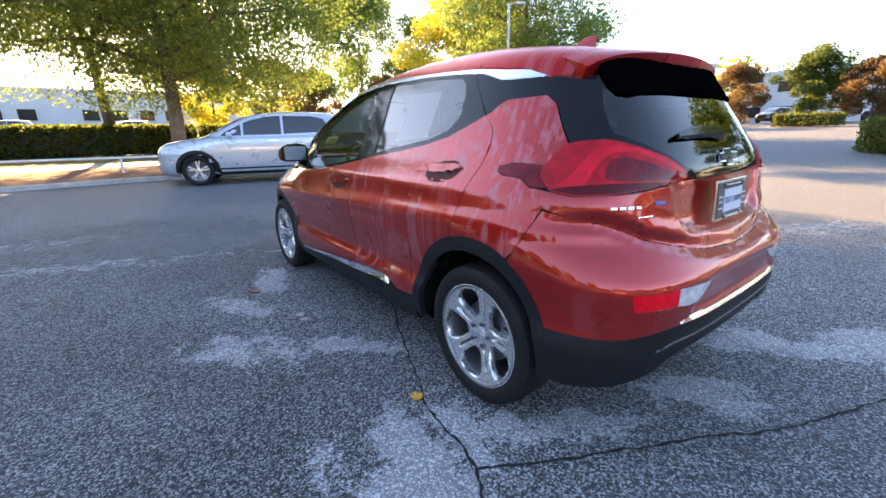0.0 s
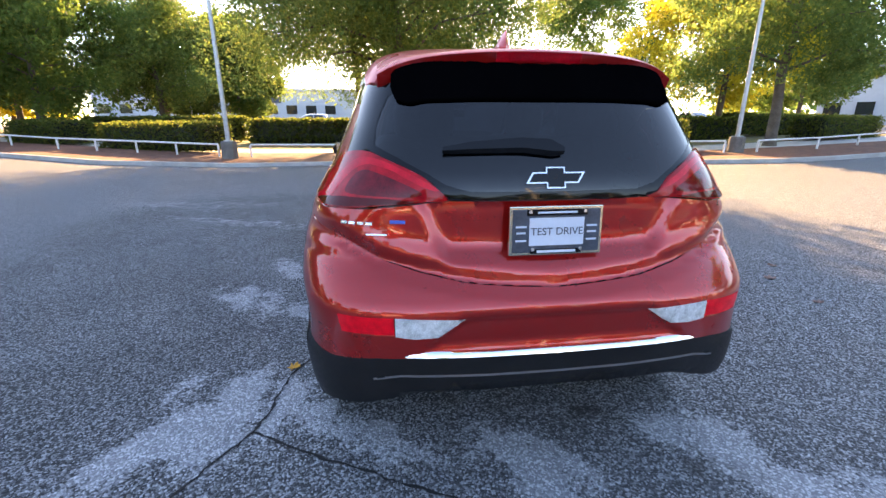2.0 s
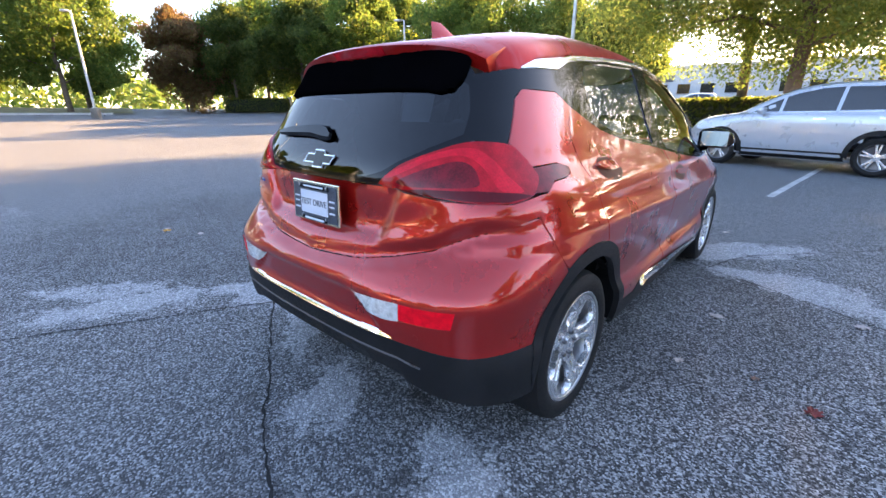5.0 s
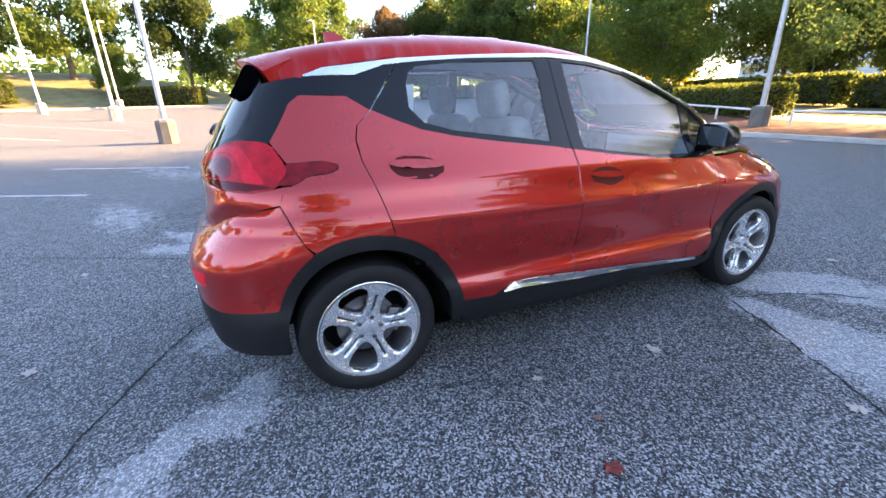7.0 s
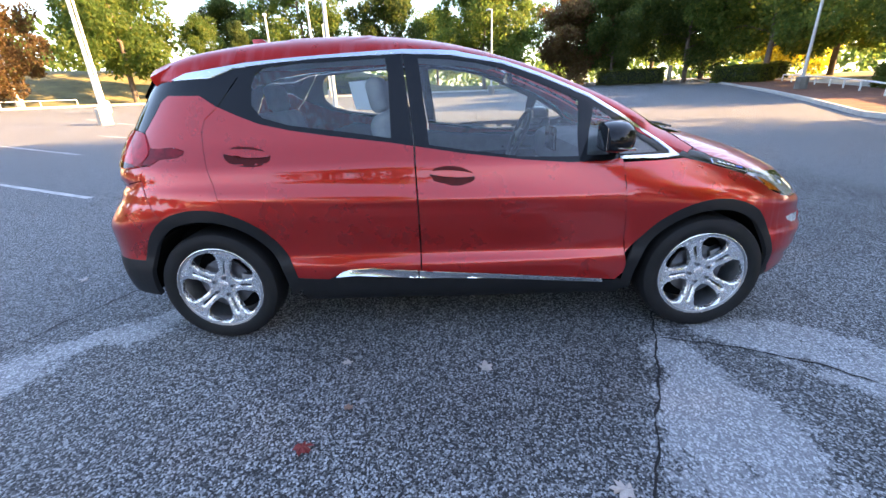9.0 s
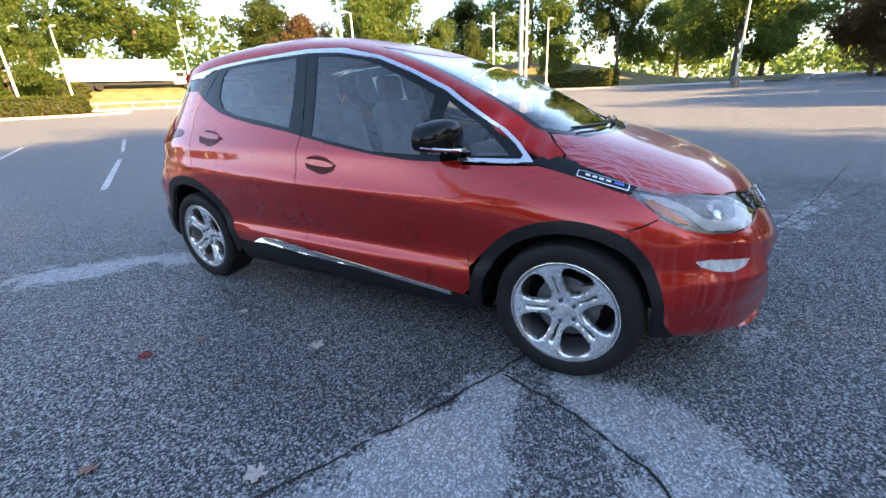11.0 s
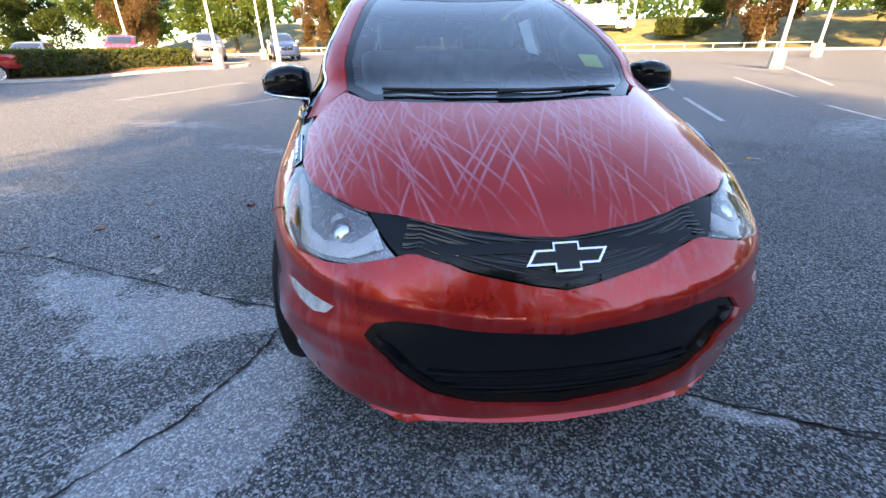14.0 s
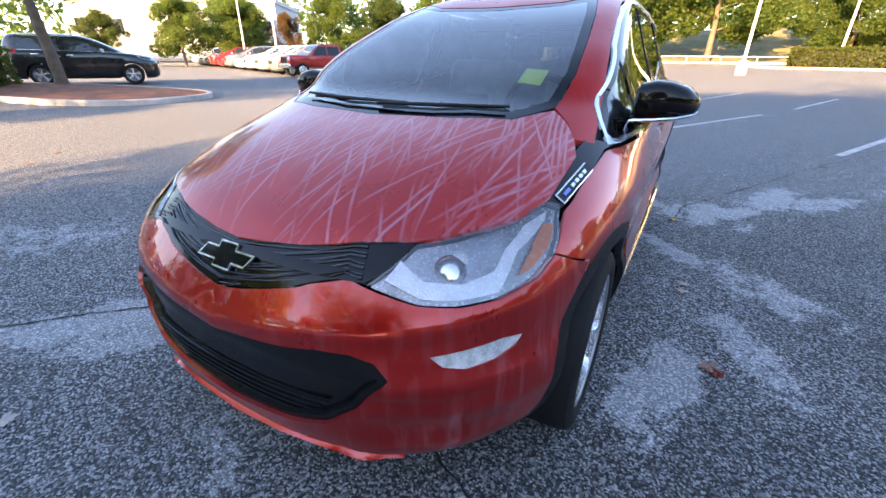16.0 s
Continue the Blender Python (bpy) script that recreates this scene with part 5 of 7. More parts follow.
rv.matrix_basis = pose(0, 1.66, 1.34, 12, 0, 0)
lay("door_lining", [[(0.18, 1.0), (0.22, 0.82), (0.46, 0.70), (0.56, 0.5), (2.02, 0.5), (2.05, 0.72), (2.05, 0.91), (1.6, 0.935), (1.1, 1.005), (0.5, 1.08)]], cabin_grey, off=-0.055, thick=0.01, step=0.08)


# ---- ground ----
def smooth(a, b, x):
    t = min(1.0, max(0.0, (x - a) / (b - a)))
    return t * t * (3 - 2 * t)


def bank(x, y):
    """The grassy bank that shuts the car park off behind the parked car and on its left."""
    r, a = math.hypot(x, y), math.degrees(math.atan2(y, x)) % 360
    sector = smooth(176, 196, a) * (1 - smooth(286, 300, a))
    return sector * 3.2 * smooth(47, 64, r)


def land(x, y):
    return rise(x, y) + bank(x, y)


def asphalt_material():
    m = Nodes("asphalt")
    here = m.pos(world_space=True)
    stones = m.node("TexVoronoi", Scale=138.0)
    m.plug(here, stones.inputs["Vector"])
    tone = m.node("SeparateColor")
    m.plug(stones.outputs["Color"], tone.inputs[0])
    grain = m.math("POWER", tone.outputs[0], 2.6)
    big = m.noise(0.22, 5, 0.6, here)
    mid = m.noise(1.9, 5, 0.62, here)
    fine = m.noise(30, 4, 0.7, here)
    base = m.mix(grain, (0.009, 0.0102, 0.012), (0.45, 0.475, 0.50))
    base = m.mix(m.ramp(big, 0.35, 0.68, 0.0, 0.35), base, (0.10, 0.105, 0.112))
    base = m.mix(m.ramp(mid, 0.62, 0.8, 0.0, 0.55), base, (0.022, 0.023, 0.026))
    # pale dried washes beside the car, each a ragged blot; (x, y, half length, half width, turn, strength)
    push = m.node("TexNoise", Scale=2.3, Detail=7.0, Roughness=0.68)
    m.plug(here, push.inputs["Vector"])
    warp = m.tree.nodes.new("ShaderNodeVectorMath")
    warp.operation = "MULTIPLY_ADD"
    m.plug(push.outputs["Color"], warp.inputs[0])
    warp.inputs[1].default_value = (0.42, 0.42, 0.0)
    off = m.tree.nodes.new("ShaderNodeVectorMath")
    off.operation = "SUBTRACT"
    m.plug(here, off.inputs[0])
    off.inputs[1].default_value = (0.21, 0.21, 0.0)
    m.plug(off.outputs[0], warp.inputs[2])
    warped = warp.outputs[0]
    wash = None
    for x0, y0, x1, y1, b, k in ((-1.20, 1.04, -0.86, 0.60, 0.14, 0.9), (-1.22, 0.20, -1.30, -0.45, 0.15, 1.05), (-1.0, 0.05, -1.06, -0.28, 0.12, 1.0), (-1.55, 0.10, -1.50, -0.06, 0.08, 0.7), (-0.95, -0.15, -0.75, -0.35, 0.10, 0.9),
                                 (-1.25, -0.10, -1.66, -0.50, 0.14, 1.1), (-1.62, -0.45, -2.05, -1.45, 0.24, 1.05), (-0.88, -0.30, -0.40, -0.52, 0.11, 0.95), (-0.2, -0.42, 0.10, -0.80, 0.18, 0.95), (0.55, -0.45, 0.85, -0.72, 0.18, 0.95),
                                 (0.62, -0.60, 1.10, -1.08, 0.13, 1.05), (1.02, -0.80, 1.60, -1.45, 0.24, 1.1), (0.70, 0.10, 0.78, -0.10, 0.10, 0.8), (-1.9, -0.6, -2.6, -1.5, 0.22, 0.8),
                                 (0.80, 2.62, 1.15, 3.10, 0.19, 1.1), (0.95, 2.47, 2.0, 2.13, 0.21, 1.15), (1.30, 2.50, 1.95, 2.38, 0.22, 1.1), (1.85, 2.15, 2.5, 1.80, 0.20, 0.95), (1.10, 2.95, 1.60, 3.55, 0.20, 1.05), (0.80, 2.95, 1.20, 3.40, 0.14, 0.95),
                                 (-1.0, 2.6, -1.2, 2.0, 0.15, 1.0), (-1.30, 0.85, -1.85, 1.5, 0.22, 0.78), (-1.3, 1.6, -1.6, 2.1, 0.16, 0.8), (-0.62, 3.08, -0.95, 3.3, 0.08, 0.7), (0.3, 3.3, 0.0, 3.45, 0.12, 0.6),
                                 (0.7, -1.0, 3.2, -2.2, 0.30, 0.6), (-2.6, -1.6, -4.6, -2.4, 0.4, 0.7), (2.2, 2.5, 3.6, 3.4, 0.35, 0.65), (-1.2, 5.2, -6.0, 5.9, 0.5, 0.5), (3.5, 0.4, 5.5, -0.6, 0.4, 0.6), (-0.75, 3.25, -4.0, 4.6, 0.25, 0.6), (-4, 2, -7, 3.6, 0.5, 0.6), (-5.5, -1, -9, -3, 0.6, 0.6), (3, -3.5, 6, -5, 0.5, 0.6)):
        x, y, a, turn = (x0 + x1) / 2, (y0 + y1) / 2, math.hypot(x1 - x0, y1 - y0) / 2 + 0.1, math.degrees(math.atan2(y1 - y0, x1 - x0))
        mp = m.tree.nodes.new("ShaderNodeMapping")
        mp.vector_type = "TEXTURE"
        m.plug(warped, mp.inputs["Vector"])
        mp.inputs["Location"].default_value = (x, y, 0)
        mp.inputs["Rotation"].default_value = (0, 0, radians(turn))
        mp.inputs["Scale"].default_value = (a, b, 1)
        ln = m.tree.nodes.new("ShaderNodeVectorMath")
        ln.operation = "LENGTH"
        m.plug(mp.outputs[0], ln.inputs[0])
        blot = m.ramp(ln.outputs["Value"], 0.3, 1.5, k, 0.0)
        wash = blot if wash is None else m.math("MAXIMUM", wash, blot)
    patch = m.ramp(m.noise(7, 8, 0.7, here), 0.36, 0.64)
    crumb = m.ramp(m.noise(38, 5, 0.7, here), 0.36, 0.64)
    ragged = m.math("ADD", m.math("MULTIPLY", wash, 0.75), m.math("ADD", m.math("MULTIPLY", patch, 0.36), m.math("MULTIPLY", crumb, 0.28)))
    ragged = m.ramp(ragged, 0.68, 0.92)
    base = m.mix(m.math("MULTIPLY", ragged, 0.9), base, m.mix(grain, (0.20, 0.21, 0.225), (0.56, 0.58, 0.61)))
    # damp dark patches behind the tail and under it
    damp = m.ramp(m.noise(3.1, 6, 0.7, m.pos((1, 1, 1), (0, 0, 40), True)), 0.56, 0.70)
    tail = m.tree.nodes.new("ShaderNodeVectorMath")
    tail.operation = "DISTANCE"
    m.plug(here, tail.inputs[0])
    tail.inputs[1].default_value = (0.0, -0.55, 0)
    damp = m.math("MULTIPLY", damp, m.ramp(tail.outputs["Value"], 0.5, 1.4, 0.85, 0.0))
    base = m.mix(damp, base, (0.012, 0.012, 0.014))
    # broad tone: still damp and dark in front of the car and along its left, darker in a disc under it too, dry and
    # paler further out
    dark_tone = None
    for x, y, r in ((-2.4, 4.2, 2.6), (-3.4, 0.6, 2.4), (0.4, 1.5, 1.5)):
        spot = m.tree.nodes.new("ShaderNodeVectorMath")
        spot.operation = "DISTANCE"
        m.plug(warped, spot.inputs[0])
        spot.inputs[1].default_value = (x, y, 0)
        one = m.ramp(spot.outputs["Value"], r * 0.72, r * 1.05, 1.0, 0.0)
        dark_tone = one if dark_tone is None else m.math("MAXIMUM", dark_tone, one)
    dark_tone = m.math("MULTIPLY", dark_tone, m.ramp(m.noise(1.1, 5, 0.65, here), 0.3, 0.62, 0.25, 0.75))
    base = m.mix(m.math("MULTIPLY", dark_tone, m.math("SUBTRACT", 1.0, ragged)), base, m.mix(grain, (0.006, 0.0068, 0.008), (0.22, 0.235, 0.25)))
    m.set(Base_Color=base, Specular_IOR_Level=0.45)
    m.set(Roughness=m.math("SUBTRACT", m.ramp(grain, 0.0, 1.0, 0.82, 0.55), m.math("MULTIPLY", damp, 0.3)))
    height = m.math("ADD", m.math("MULTIPLY", stones.outputs["Distance"], -1.0), m.math("MULTIPLY", fine, 0.5))
    m.bump(height, 0.8, 0.006)
    return m.mat


asphalt = asphalt_material()
concrete = plain("kerb_concrete", (0.40, 0.385, 0.36), 0.85, vary=0.25, scale=2.0, bump=0.2, bump_scale=40)
pale_drive = plain("pale_concrete", (0.46, 0.44, 0.41), 0.85, vary=0.2, scale=0.8, bump=0.1)
line_paint = plain("line_paint", (0.38, 0.385, 0.39), 0.75, vary=0.35, scale=3.0)
mulch = plain("mulch", (0.16, 0.065, 0.038), 0.95, vary=0.5, scale=3.0, bump=0.8, bump_scale=30)
grass_mat = plain("dry_grass", (0.155, 0.14, 0.055), 0.9, vary=0.4, scale=0.8, bump=0.6, bump_scale=40)
crack_shade = plain("crack_shadow", (0.010, 0.010, 0.011), 0.9, vary=0.3)
bark = plain("bark", (0.115, 0.09, 0.07), 0.95, vary=0.4, scale=3.0, bump=0.8, bump_scale=14)
white_rail = plain("white_rail_paint", (0.72, 0.72, 0.70), 0.5, vary=0.1)
post_grey = plain("galvanised_post", (0.46, 0.48, 0.50), 0.45, 0.5, vary=0.12)
post_white = plain("pale_post_paint", (0.70, 0.70, 0.69), 0.5, vary=0.1)
base_pale = plain("post_base_concrete", (0.42, 0.39, 0.34), 0.9, vary=0.25, scale=3, bump=0.2)
base_dark = plain("post_base_dark", (0.15, 0.14, 0.125), 0.9, vary=0.3, scale=3, bump=0.2)

rings = [0.01, 1.0, 2.2, 3.5, 5, 7, 9, 12, 15, 19, 24, 30, 37, 44, 47, 50, 53, 56, 60, 64, 72, 100, 200, 600, 2500]
SEG = 120
verts, faces = [], []
for r in rings:
    for k in range(SEG):
        a = 2 * math.pi * k / SEG
        x, y = r * math.cos(a), r * math.sin(a)
        verts.append((x, y, land(x, y)))
for k in range(len(rings) - 1):
    for i in range(SEG):
        faces.append((k * SEG + i, (k + 1) * SEG + i, (k + 1) * SEG + (i + 1) % SEG, k * SEG + (i + 1) % SEG))
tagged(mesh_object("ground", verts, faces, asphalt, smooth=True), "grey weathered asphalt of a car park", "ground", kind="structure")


def ribbon(name, points, width, material, lift, jag=0.0, seed=1, step=0.06, label="", category="", kind="structure"):
    """A narrow strip laid on the ground along points, with ragged edges if jag is given."""
    rnd = random.Random(seed)
    line = []
    for a, b in zip(points, points[1:]):
        n = max(1, int(math.dist(a, b) / step))
        line += [(a[0] + (b[0] - a[0]) * k / n, a[1] + (b[1] - a[1]) * k / n) for k in range(n)]
    line.append(points[-1])
    vs, fs, wob = [], [], 0.0
    for k, p in enumerate(line):
        q0, q1 = line[max(k - 1, 0)], line[min(k + 1, len(line) - 1)]
        d = Vector((q1[0] - q0[0], q1[1] - q0[1])).normalized()
        nx, ny = -d.y, d.x
        wob = wob * 0.86 + rnd.uniform(-1, 1) * jag
        for s in (-1, 1):
            w = s * width / 2 * (1 + (rnd.uniform(-0.9, 1.1) if jag else 0)) + wob
            x, y = p[0] + nx * w, p[1] + ny * w
            vs.append((x, y, land(x, y) + lift))
        if k:
            fs.append((2 * k - 2, 2 * k, 2 * k + 1, 2 * k - 1))
    return tagged(mesh_object(name, vs, [f[::-1] for f in fs], material), label, category, kind=kind)


CRACKS = (((3.9, 1.0), (3.39, 1.26), (2.62, 1.54), (1.9, 1.90), (1.06, 2.31), (0.6, 2.5), (-0.67, 3.13), (-1.14, 3.38), (-1.9, 3.75), (-4.2, 4.9)),
          ((0.96, 2.37), (1.08, 2.72), (1.21, 3.0), (1.49, 3.27), (1.66, 3.48), (2.2, 4.1)),
          ((-0.40, 1.6), (-0.67, 1.0), (-0.93, 0.42), (-1.06, 0.08), (-1.12, -0.31), (-1.41, -0.80), (-1.62, -1.2), (-2.4, -2.7), (-3.6, -4.7), (-5.2, -7.4)),
          ((-1.12, -0.31), (-0.78, -0.52), (-0.16, -0.87), (0.53, -1.16), (1.6, -1.5), (3.2, -2.2)),
          ((-0.75, 3.18), (-3.0, 4.14), (-6.0, 5.1)))
# flat ribbons on the ground; the shade down in each crack is their colour
for n, c in enumerate(CRACKS):
    ribbon("crack", c, 0.009, crack_shade, 0.004, 0.007, 40 + n, 0.028, label="dark jagged crack in the asphalt", category="crack")
for n in range(6):
    x, y = 4.45 - 2.46 * n, -7.2 + 1.09 * n
    ribbon("parking_line", ((x, y), (x - 2.4, y - 4.9), (x - 4.6, y - 9.6)), 0.10, line_paint, 0.006, label="worn white parking line on asphalt", category="line")
for a, b in (((1.06, 6.4), (1.62, 11.2)), ((4.28, 6.35), (4.6, 10.8)), ((-16, -6.5), (-24, -16)), ((-19, -5), (-27.5, -14)), ((-13, -8), (-20, -18)), ((-22, -3.5), (-31, -12)), ((8.2, -9), (6.2, -14))):
    ribbon("parking_line", (a, b), 0.10, line_paint, 0.006, label="worn white parking line on asphalt", category="line")


def fallen_leaf(x, y, size, colour, turn):
    bm = bmesh.new()
    rnd = random.Random(int((x + 9) * 977 + y * 131))
    ring = []
    for a, r in ((0, 0.50), (14, 0.36), (22, 0.40), (34, 0.24), (52, 0.46), (64, 0.34), (74, 0.36), (92, 0.20), (118, 0.34), (140, 0.22), (172, 0.15), (180, 0.34), (188, 0.15), (220, 0.22), (242, 0.33), (268, 0.20), (286, 0.36), (297, 0.33), (308, 0.46), (326, 0.24), (338, 0.40), (346, 0.36)):
        r *= size * rnd.uniform(0.85, 1.1)
        ring.append(bm.verts.new((r * math.cos(radians(a)), r * math.sin(radians(a)) * 0.85, rnd.uniform(0.002, 0.016))))
    mid = bm.verts.new((0, 0, 0.010))
    for k in range(len(ring)):
        bm.faces.new((ring[k], ring[(k + 1) % len(ring)], mid))
    made = bmesh.ops.extrude_face_region(bm, geom=bm.faces[:])
    bmesh.ops.translate(bm, verts=[v for v in made["geom"] if isinstance(v, bmesh.types.BMVert)], vec=(0, 0, 0.0015))
    bmesh.ops.recalc_face_normals(bm, faces=bm.faces[:])
    ob = part("fallen_leaf", bm, leaf_tints[colour][0])
    ob.matrix_basis = pose(x, y, land(x, y) + 0.001, 0, 0, turn)
    return tagged(ob, leaf_tints[colour][1], "leaf", "leaves on the asphalt")


leaf_tints = {"yellow": (plain("leaf_yellow", (0.62, 0.30, 0.03), 0.7), "curled yellow-brown fallen leaf on asphalt"),
              "pale": (plain("leaf_pale", (0.42, 0.37, 0.34), 0.8), "pale dry fallen maple leaf on asphalt"),
              "red": (plain("leaf_red", (0.16, 0.02, 0.018), 0.7), "dark red fallen leaf on asphalt"),
              "brown": (plain("leaf_brown", (0.22, 0.13, 0.10), 0.7), "brown curled fallen leaf on asphalt")}
for x, y, s, c in ((-1.06, 0.16, 0.10, "yellow"), (-1.31, 2.11, 0.10, "red"), (-1.17, 1.43, 0.09, "pale"), (-3.28, -0.01, 0.12, "pale"), (-3.74, -0.18, 0.10, "pale"), (1.86, 1.83, 0.13, "pale"),
                   (1.65, 0.66, 0.12, "red"), (1.44, 0.80, 0.06, "brown"), (1.19, 1.42, 0.12, "pale"), (1.12, 0.73, 0.08, "pale"), (-0.01, -1.58, 0.10, "pale"), (-1.49, -1.78, 0.09, "pale"), (0.9, 3.7, 0.12, "pale"),
                   (1.94, -0.6, 0.09, "pale"), (2.17, -3.79, 0.10, "pale"), (2.13, 1.26, 0.09, "brown"), (2.53, 0.54, 0.10, "brown"), (2.62, 1.03, 0.14, "brown"), (2.94, 1.32, 0.12, "brown"), (2.66, 1.51, 0.10, "pale"),
                   (-3.67, -0.2, 0.12, "yellow"), (-1.17, 1.34, 0.09, "pale"), (-1.28, 2.08, 0.14, "brown"), (-2.57, -2.89, 0.10, "brown"), (6.09, 1.63, 0.12, "brown"), (5.66, 2.04, 0.12, "brown")):
    fallen_leaf(x, y, s, c, (x * 997 + y * 311) % 360)


# ---- planting strip, kerbs, rails ----
def strip(name, points, off0, off1, lift, material, label, category, step=1.2):
    """A flat band beside a line of points, from off0 to off1 to its left."""
    line = []
    for a, b in zip(points, points[1:]):
        n = max(1, int(math.dist(a, b) / step))
        line += [(a[0] + (b[0] - a[0]) * k / n, a[1] + (b[1] - a[1]) * k / n) for k in range(n)]
    line.append(points[-1])
    vs, fs, cols = [], [], 6
    for k, p in enumerate(line):
        q0, q1 = line[max(k - 2, 0)], line[min(k + 2, len(line) - 1)]
        d = Vector((q1[0] - q0[0], q1[1] - q0[1])).normalized()
        for c in range(cols + 1):
            w = off0 + (off1 - off0) * c / cols
            x, y = p[0] - d.y * w, p[1] + d.x * w
            vs.append((x, y, land(x, y) + lift))
        if k:
            for c in range(cols):
                i, j = (k - 1) * (cols + 1) + c, k * (cols + 1) + c
                fs.append((i, j, j + 1, i + 1))
    return tagged(mesh_object(name, vs, fs, material, smooth=True), label, category, kind="structure")


def kerb(name, points, width=0.15, height=0.14, closed=False, step=0.9):
    """A raised concrete kerb along points."""
    line = []
    ends = list(zip(points, points[1:])) + ([(points[-1], points[0])] if closed else [])
    for a, b in ends:
        n = max(1, int(math.dist(a, b) / step))
        line += [(a[0] + (b[0] - a[0]) * k / n, a[1] + (b[1] - a[1]) * k / n) for k in range(n)]
    if not closed:
        line.append(points[-1])
    bm, rows, m = bmesh.new(), [], len(line)
    for k, p in enumerate(line):
        q0, q1 = (line[k - 1], line[(k + 1) % m]) if closed else (line[max(k - 1, 0)], line[min(k + 1, m - 1)])
        d = Vector((q1[0] - q0[0], q1[1] - q0[1])).normalized()
        row = []
        for w, z in ((0, -0.05), (0.012, height - 0.02), (0.035, height), (width, height), (width, -0.05)):
            x, y = p[0] - d.y * w, p[1] + d.x * w
            row.append(bm.verts.new((x, y, land(p[0], p[1]) + z)))
        rows.append(row)
    for a, b in list(zip(rows, rows[1:])) + ([(rows[-1], rows[0])] if closed else []):
        for k in range(4):
            bm.faces.new((a[k], b[k], b[k + 1], a[k + 1]))
    bmesh.ops.recalc_face_normals(bm, faces=bm.faces[:])
    return tagged(part(name, bm, concrete), "raised grey concrete kerb", "kerb", kind="structure")


KERB = [(36, 14.5), (28, 13.0), (20, 11.6), (15, 10.8), (12.6, 10.7), (8.9, 11.5), (5.1, 12.6), (-1.7, 13.2), (-5.6, 12.6), (-10, 13.4), (-15.5, 16.2), (-22, 19.2), (-34, 24.0), (-46, 28)]
kerb("kerb", [(x, y) for x, y in KERB[::-1]])
strip("planting_bed", KERB[::-1], 0.13, 4.2, 0.11, mulch, "red-brown mulch bed behind the kerb", "mulch")
strip("driveway", KERB[::-1], 4.2, 7.6, 0.03, pale_drive, "pale sunlit concrete drive behind the rail", "drive")
strip("verge", KERB[::-1], 7.6, 16.0, 0.05, grass_mat, "dry yellow-green grass verge", "grass")


def island(cx, cy, rx, ry, turn, cover, label):
    c, s = math.cos(radians(turn)), math.sin(radians(turn))
    ring = []
    for k in range(32):
        a = -2 * math.pi * k / 32
        px, py = rx * math.copysign(abs(math.cos(a)) ** 0.7, math.cos(a)), ry * math.copysign(abs(math.sin(a)) ** 0.7, math.sin(a))
        ring.append((cx + c * px - s * py, cy + s * px + c * py))
    kerb("island_kerb", ring[::-1], closed=True, step=0.6)
    vs, fs = [(cx, cy, land(cx, cy) + 0.22)], []
    for f in (0.35, 0.7, 0.985):
        vs += [(cx + (x - cx) * f, cy + (y - cy) * f, land(x, y) + 0.12 + 0.10 * (1 - f)) for x, y in ring]
    for k in range(32):
        fs.append((0, 1 + (k + 1) % 32, 1 + k))
        for b in (1, 33):
            fs.append((b + k, b + (k + 1) % 32, b + 32 + (k + 1) % 32, b + 32 + k))
    tagged(mesh_object("island_bed", vs, fs, cover, smooth=True), label, "mulch", kind="structure")


island(16.2, -2.2, 5.0, 2.4, 12, mulch, "mulched island with a tree in the car park")
island(15.2, -21.6, 7.0, 2.2, 32, mulch, "mulched island with a low hedge")
island(-9.5, -36.5, 5.5, 1.8, -15, mulch, "mulched island with a clipped shrub")
# the far edge of the car park and its grass bank
ring_pts = [(44 * math.cos(radians(a)), 44 * math.sin(radians(a))) for a in range(170, 302, 3)]
kerb("far_kerb", ring_pts[::-1], width=0.25, height=0.16, step=3)
vs, fs = [], []
angles = list(range(168, 304, 2))
for r in (44.2, 47, 50, 53, 56, 60, 64, 75, 95):
    vs += [(r * math.cos(radians(a)), r * math.sin(radians(a)), land(r * math.cos(radians(a)), r * math.sin(radians(a))) + 0.10) for a in angles]
w = len(angles)
for k in range(8):
    for i in range(w - 1):
        fs.append((k * w + i, (k + 1) * w + i, (k + 1) * w + i + 1, k * w + i + 1))
tagged(mesh_object("grass_bank", vs, fs, grass_mat, smooth=True), "dry yellow-green grass bank round the car park", "grass", kind="structure")


def low_rail(points, label="low white pipe rail on short posts"):
    rail = thing("rail", (points[0][0], points[0][1], land(*points[0]) + 0.1), label, "rail", "low rails")
    x0, y0, z0 = rail.matrix_basis.translation
    top = [(x - x0, y - y0, land(x, y) + 0.56 - z0) for x, y in points]
    part("rail_pipe", tube_bm(top, 0.036, 8), white_rail, rail, smooth=True)
    for a, b in zip(points, points[1:]):
        n = max(1, round(math.dist(a, b) / 2.6))
        for k in range(n + (b == points[-1])):
            x, y = a[0] + (b[0] - a[0]) * k / n, a[1] + (b[1] - a[1]) * k / n
            part("post", tube_bm([(x - x0, y - y0, land(x, y) + 0.05 - z0), (x - x0, y - y0, land(x, y) + 0.55 - z0)], 0.040, 8), white_rail, rail, smooth=True)


low_rail([(-6.9, 15.35), (-10.6, 16.9), (-14.5, 18.4), (-17.8, 20.4), (-22.3, 22.8), (-31, 26.6)])
low_rail([(-5.7, 15.25), (-1.9, 15.3), (2.5, 14.9)])
low_rail([(4.5, 14.6), (7.0, 14.0), (10.8, 14.3), (13.0, 13.7)])
low_rail([(14.2, 13.4), (17.5, 13.9), (20.7, 14.9), (24, 15.9), (32, 18.5)])
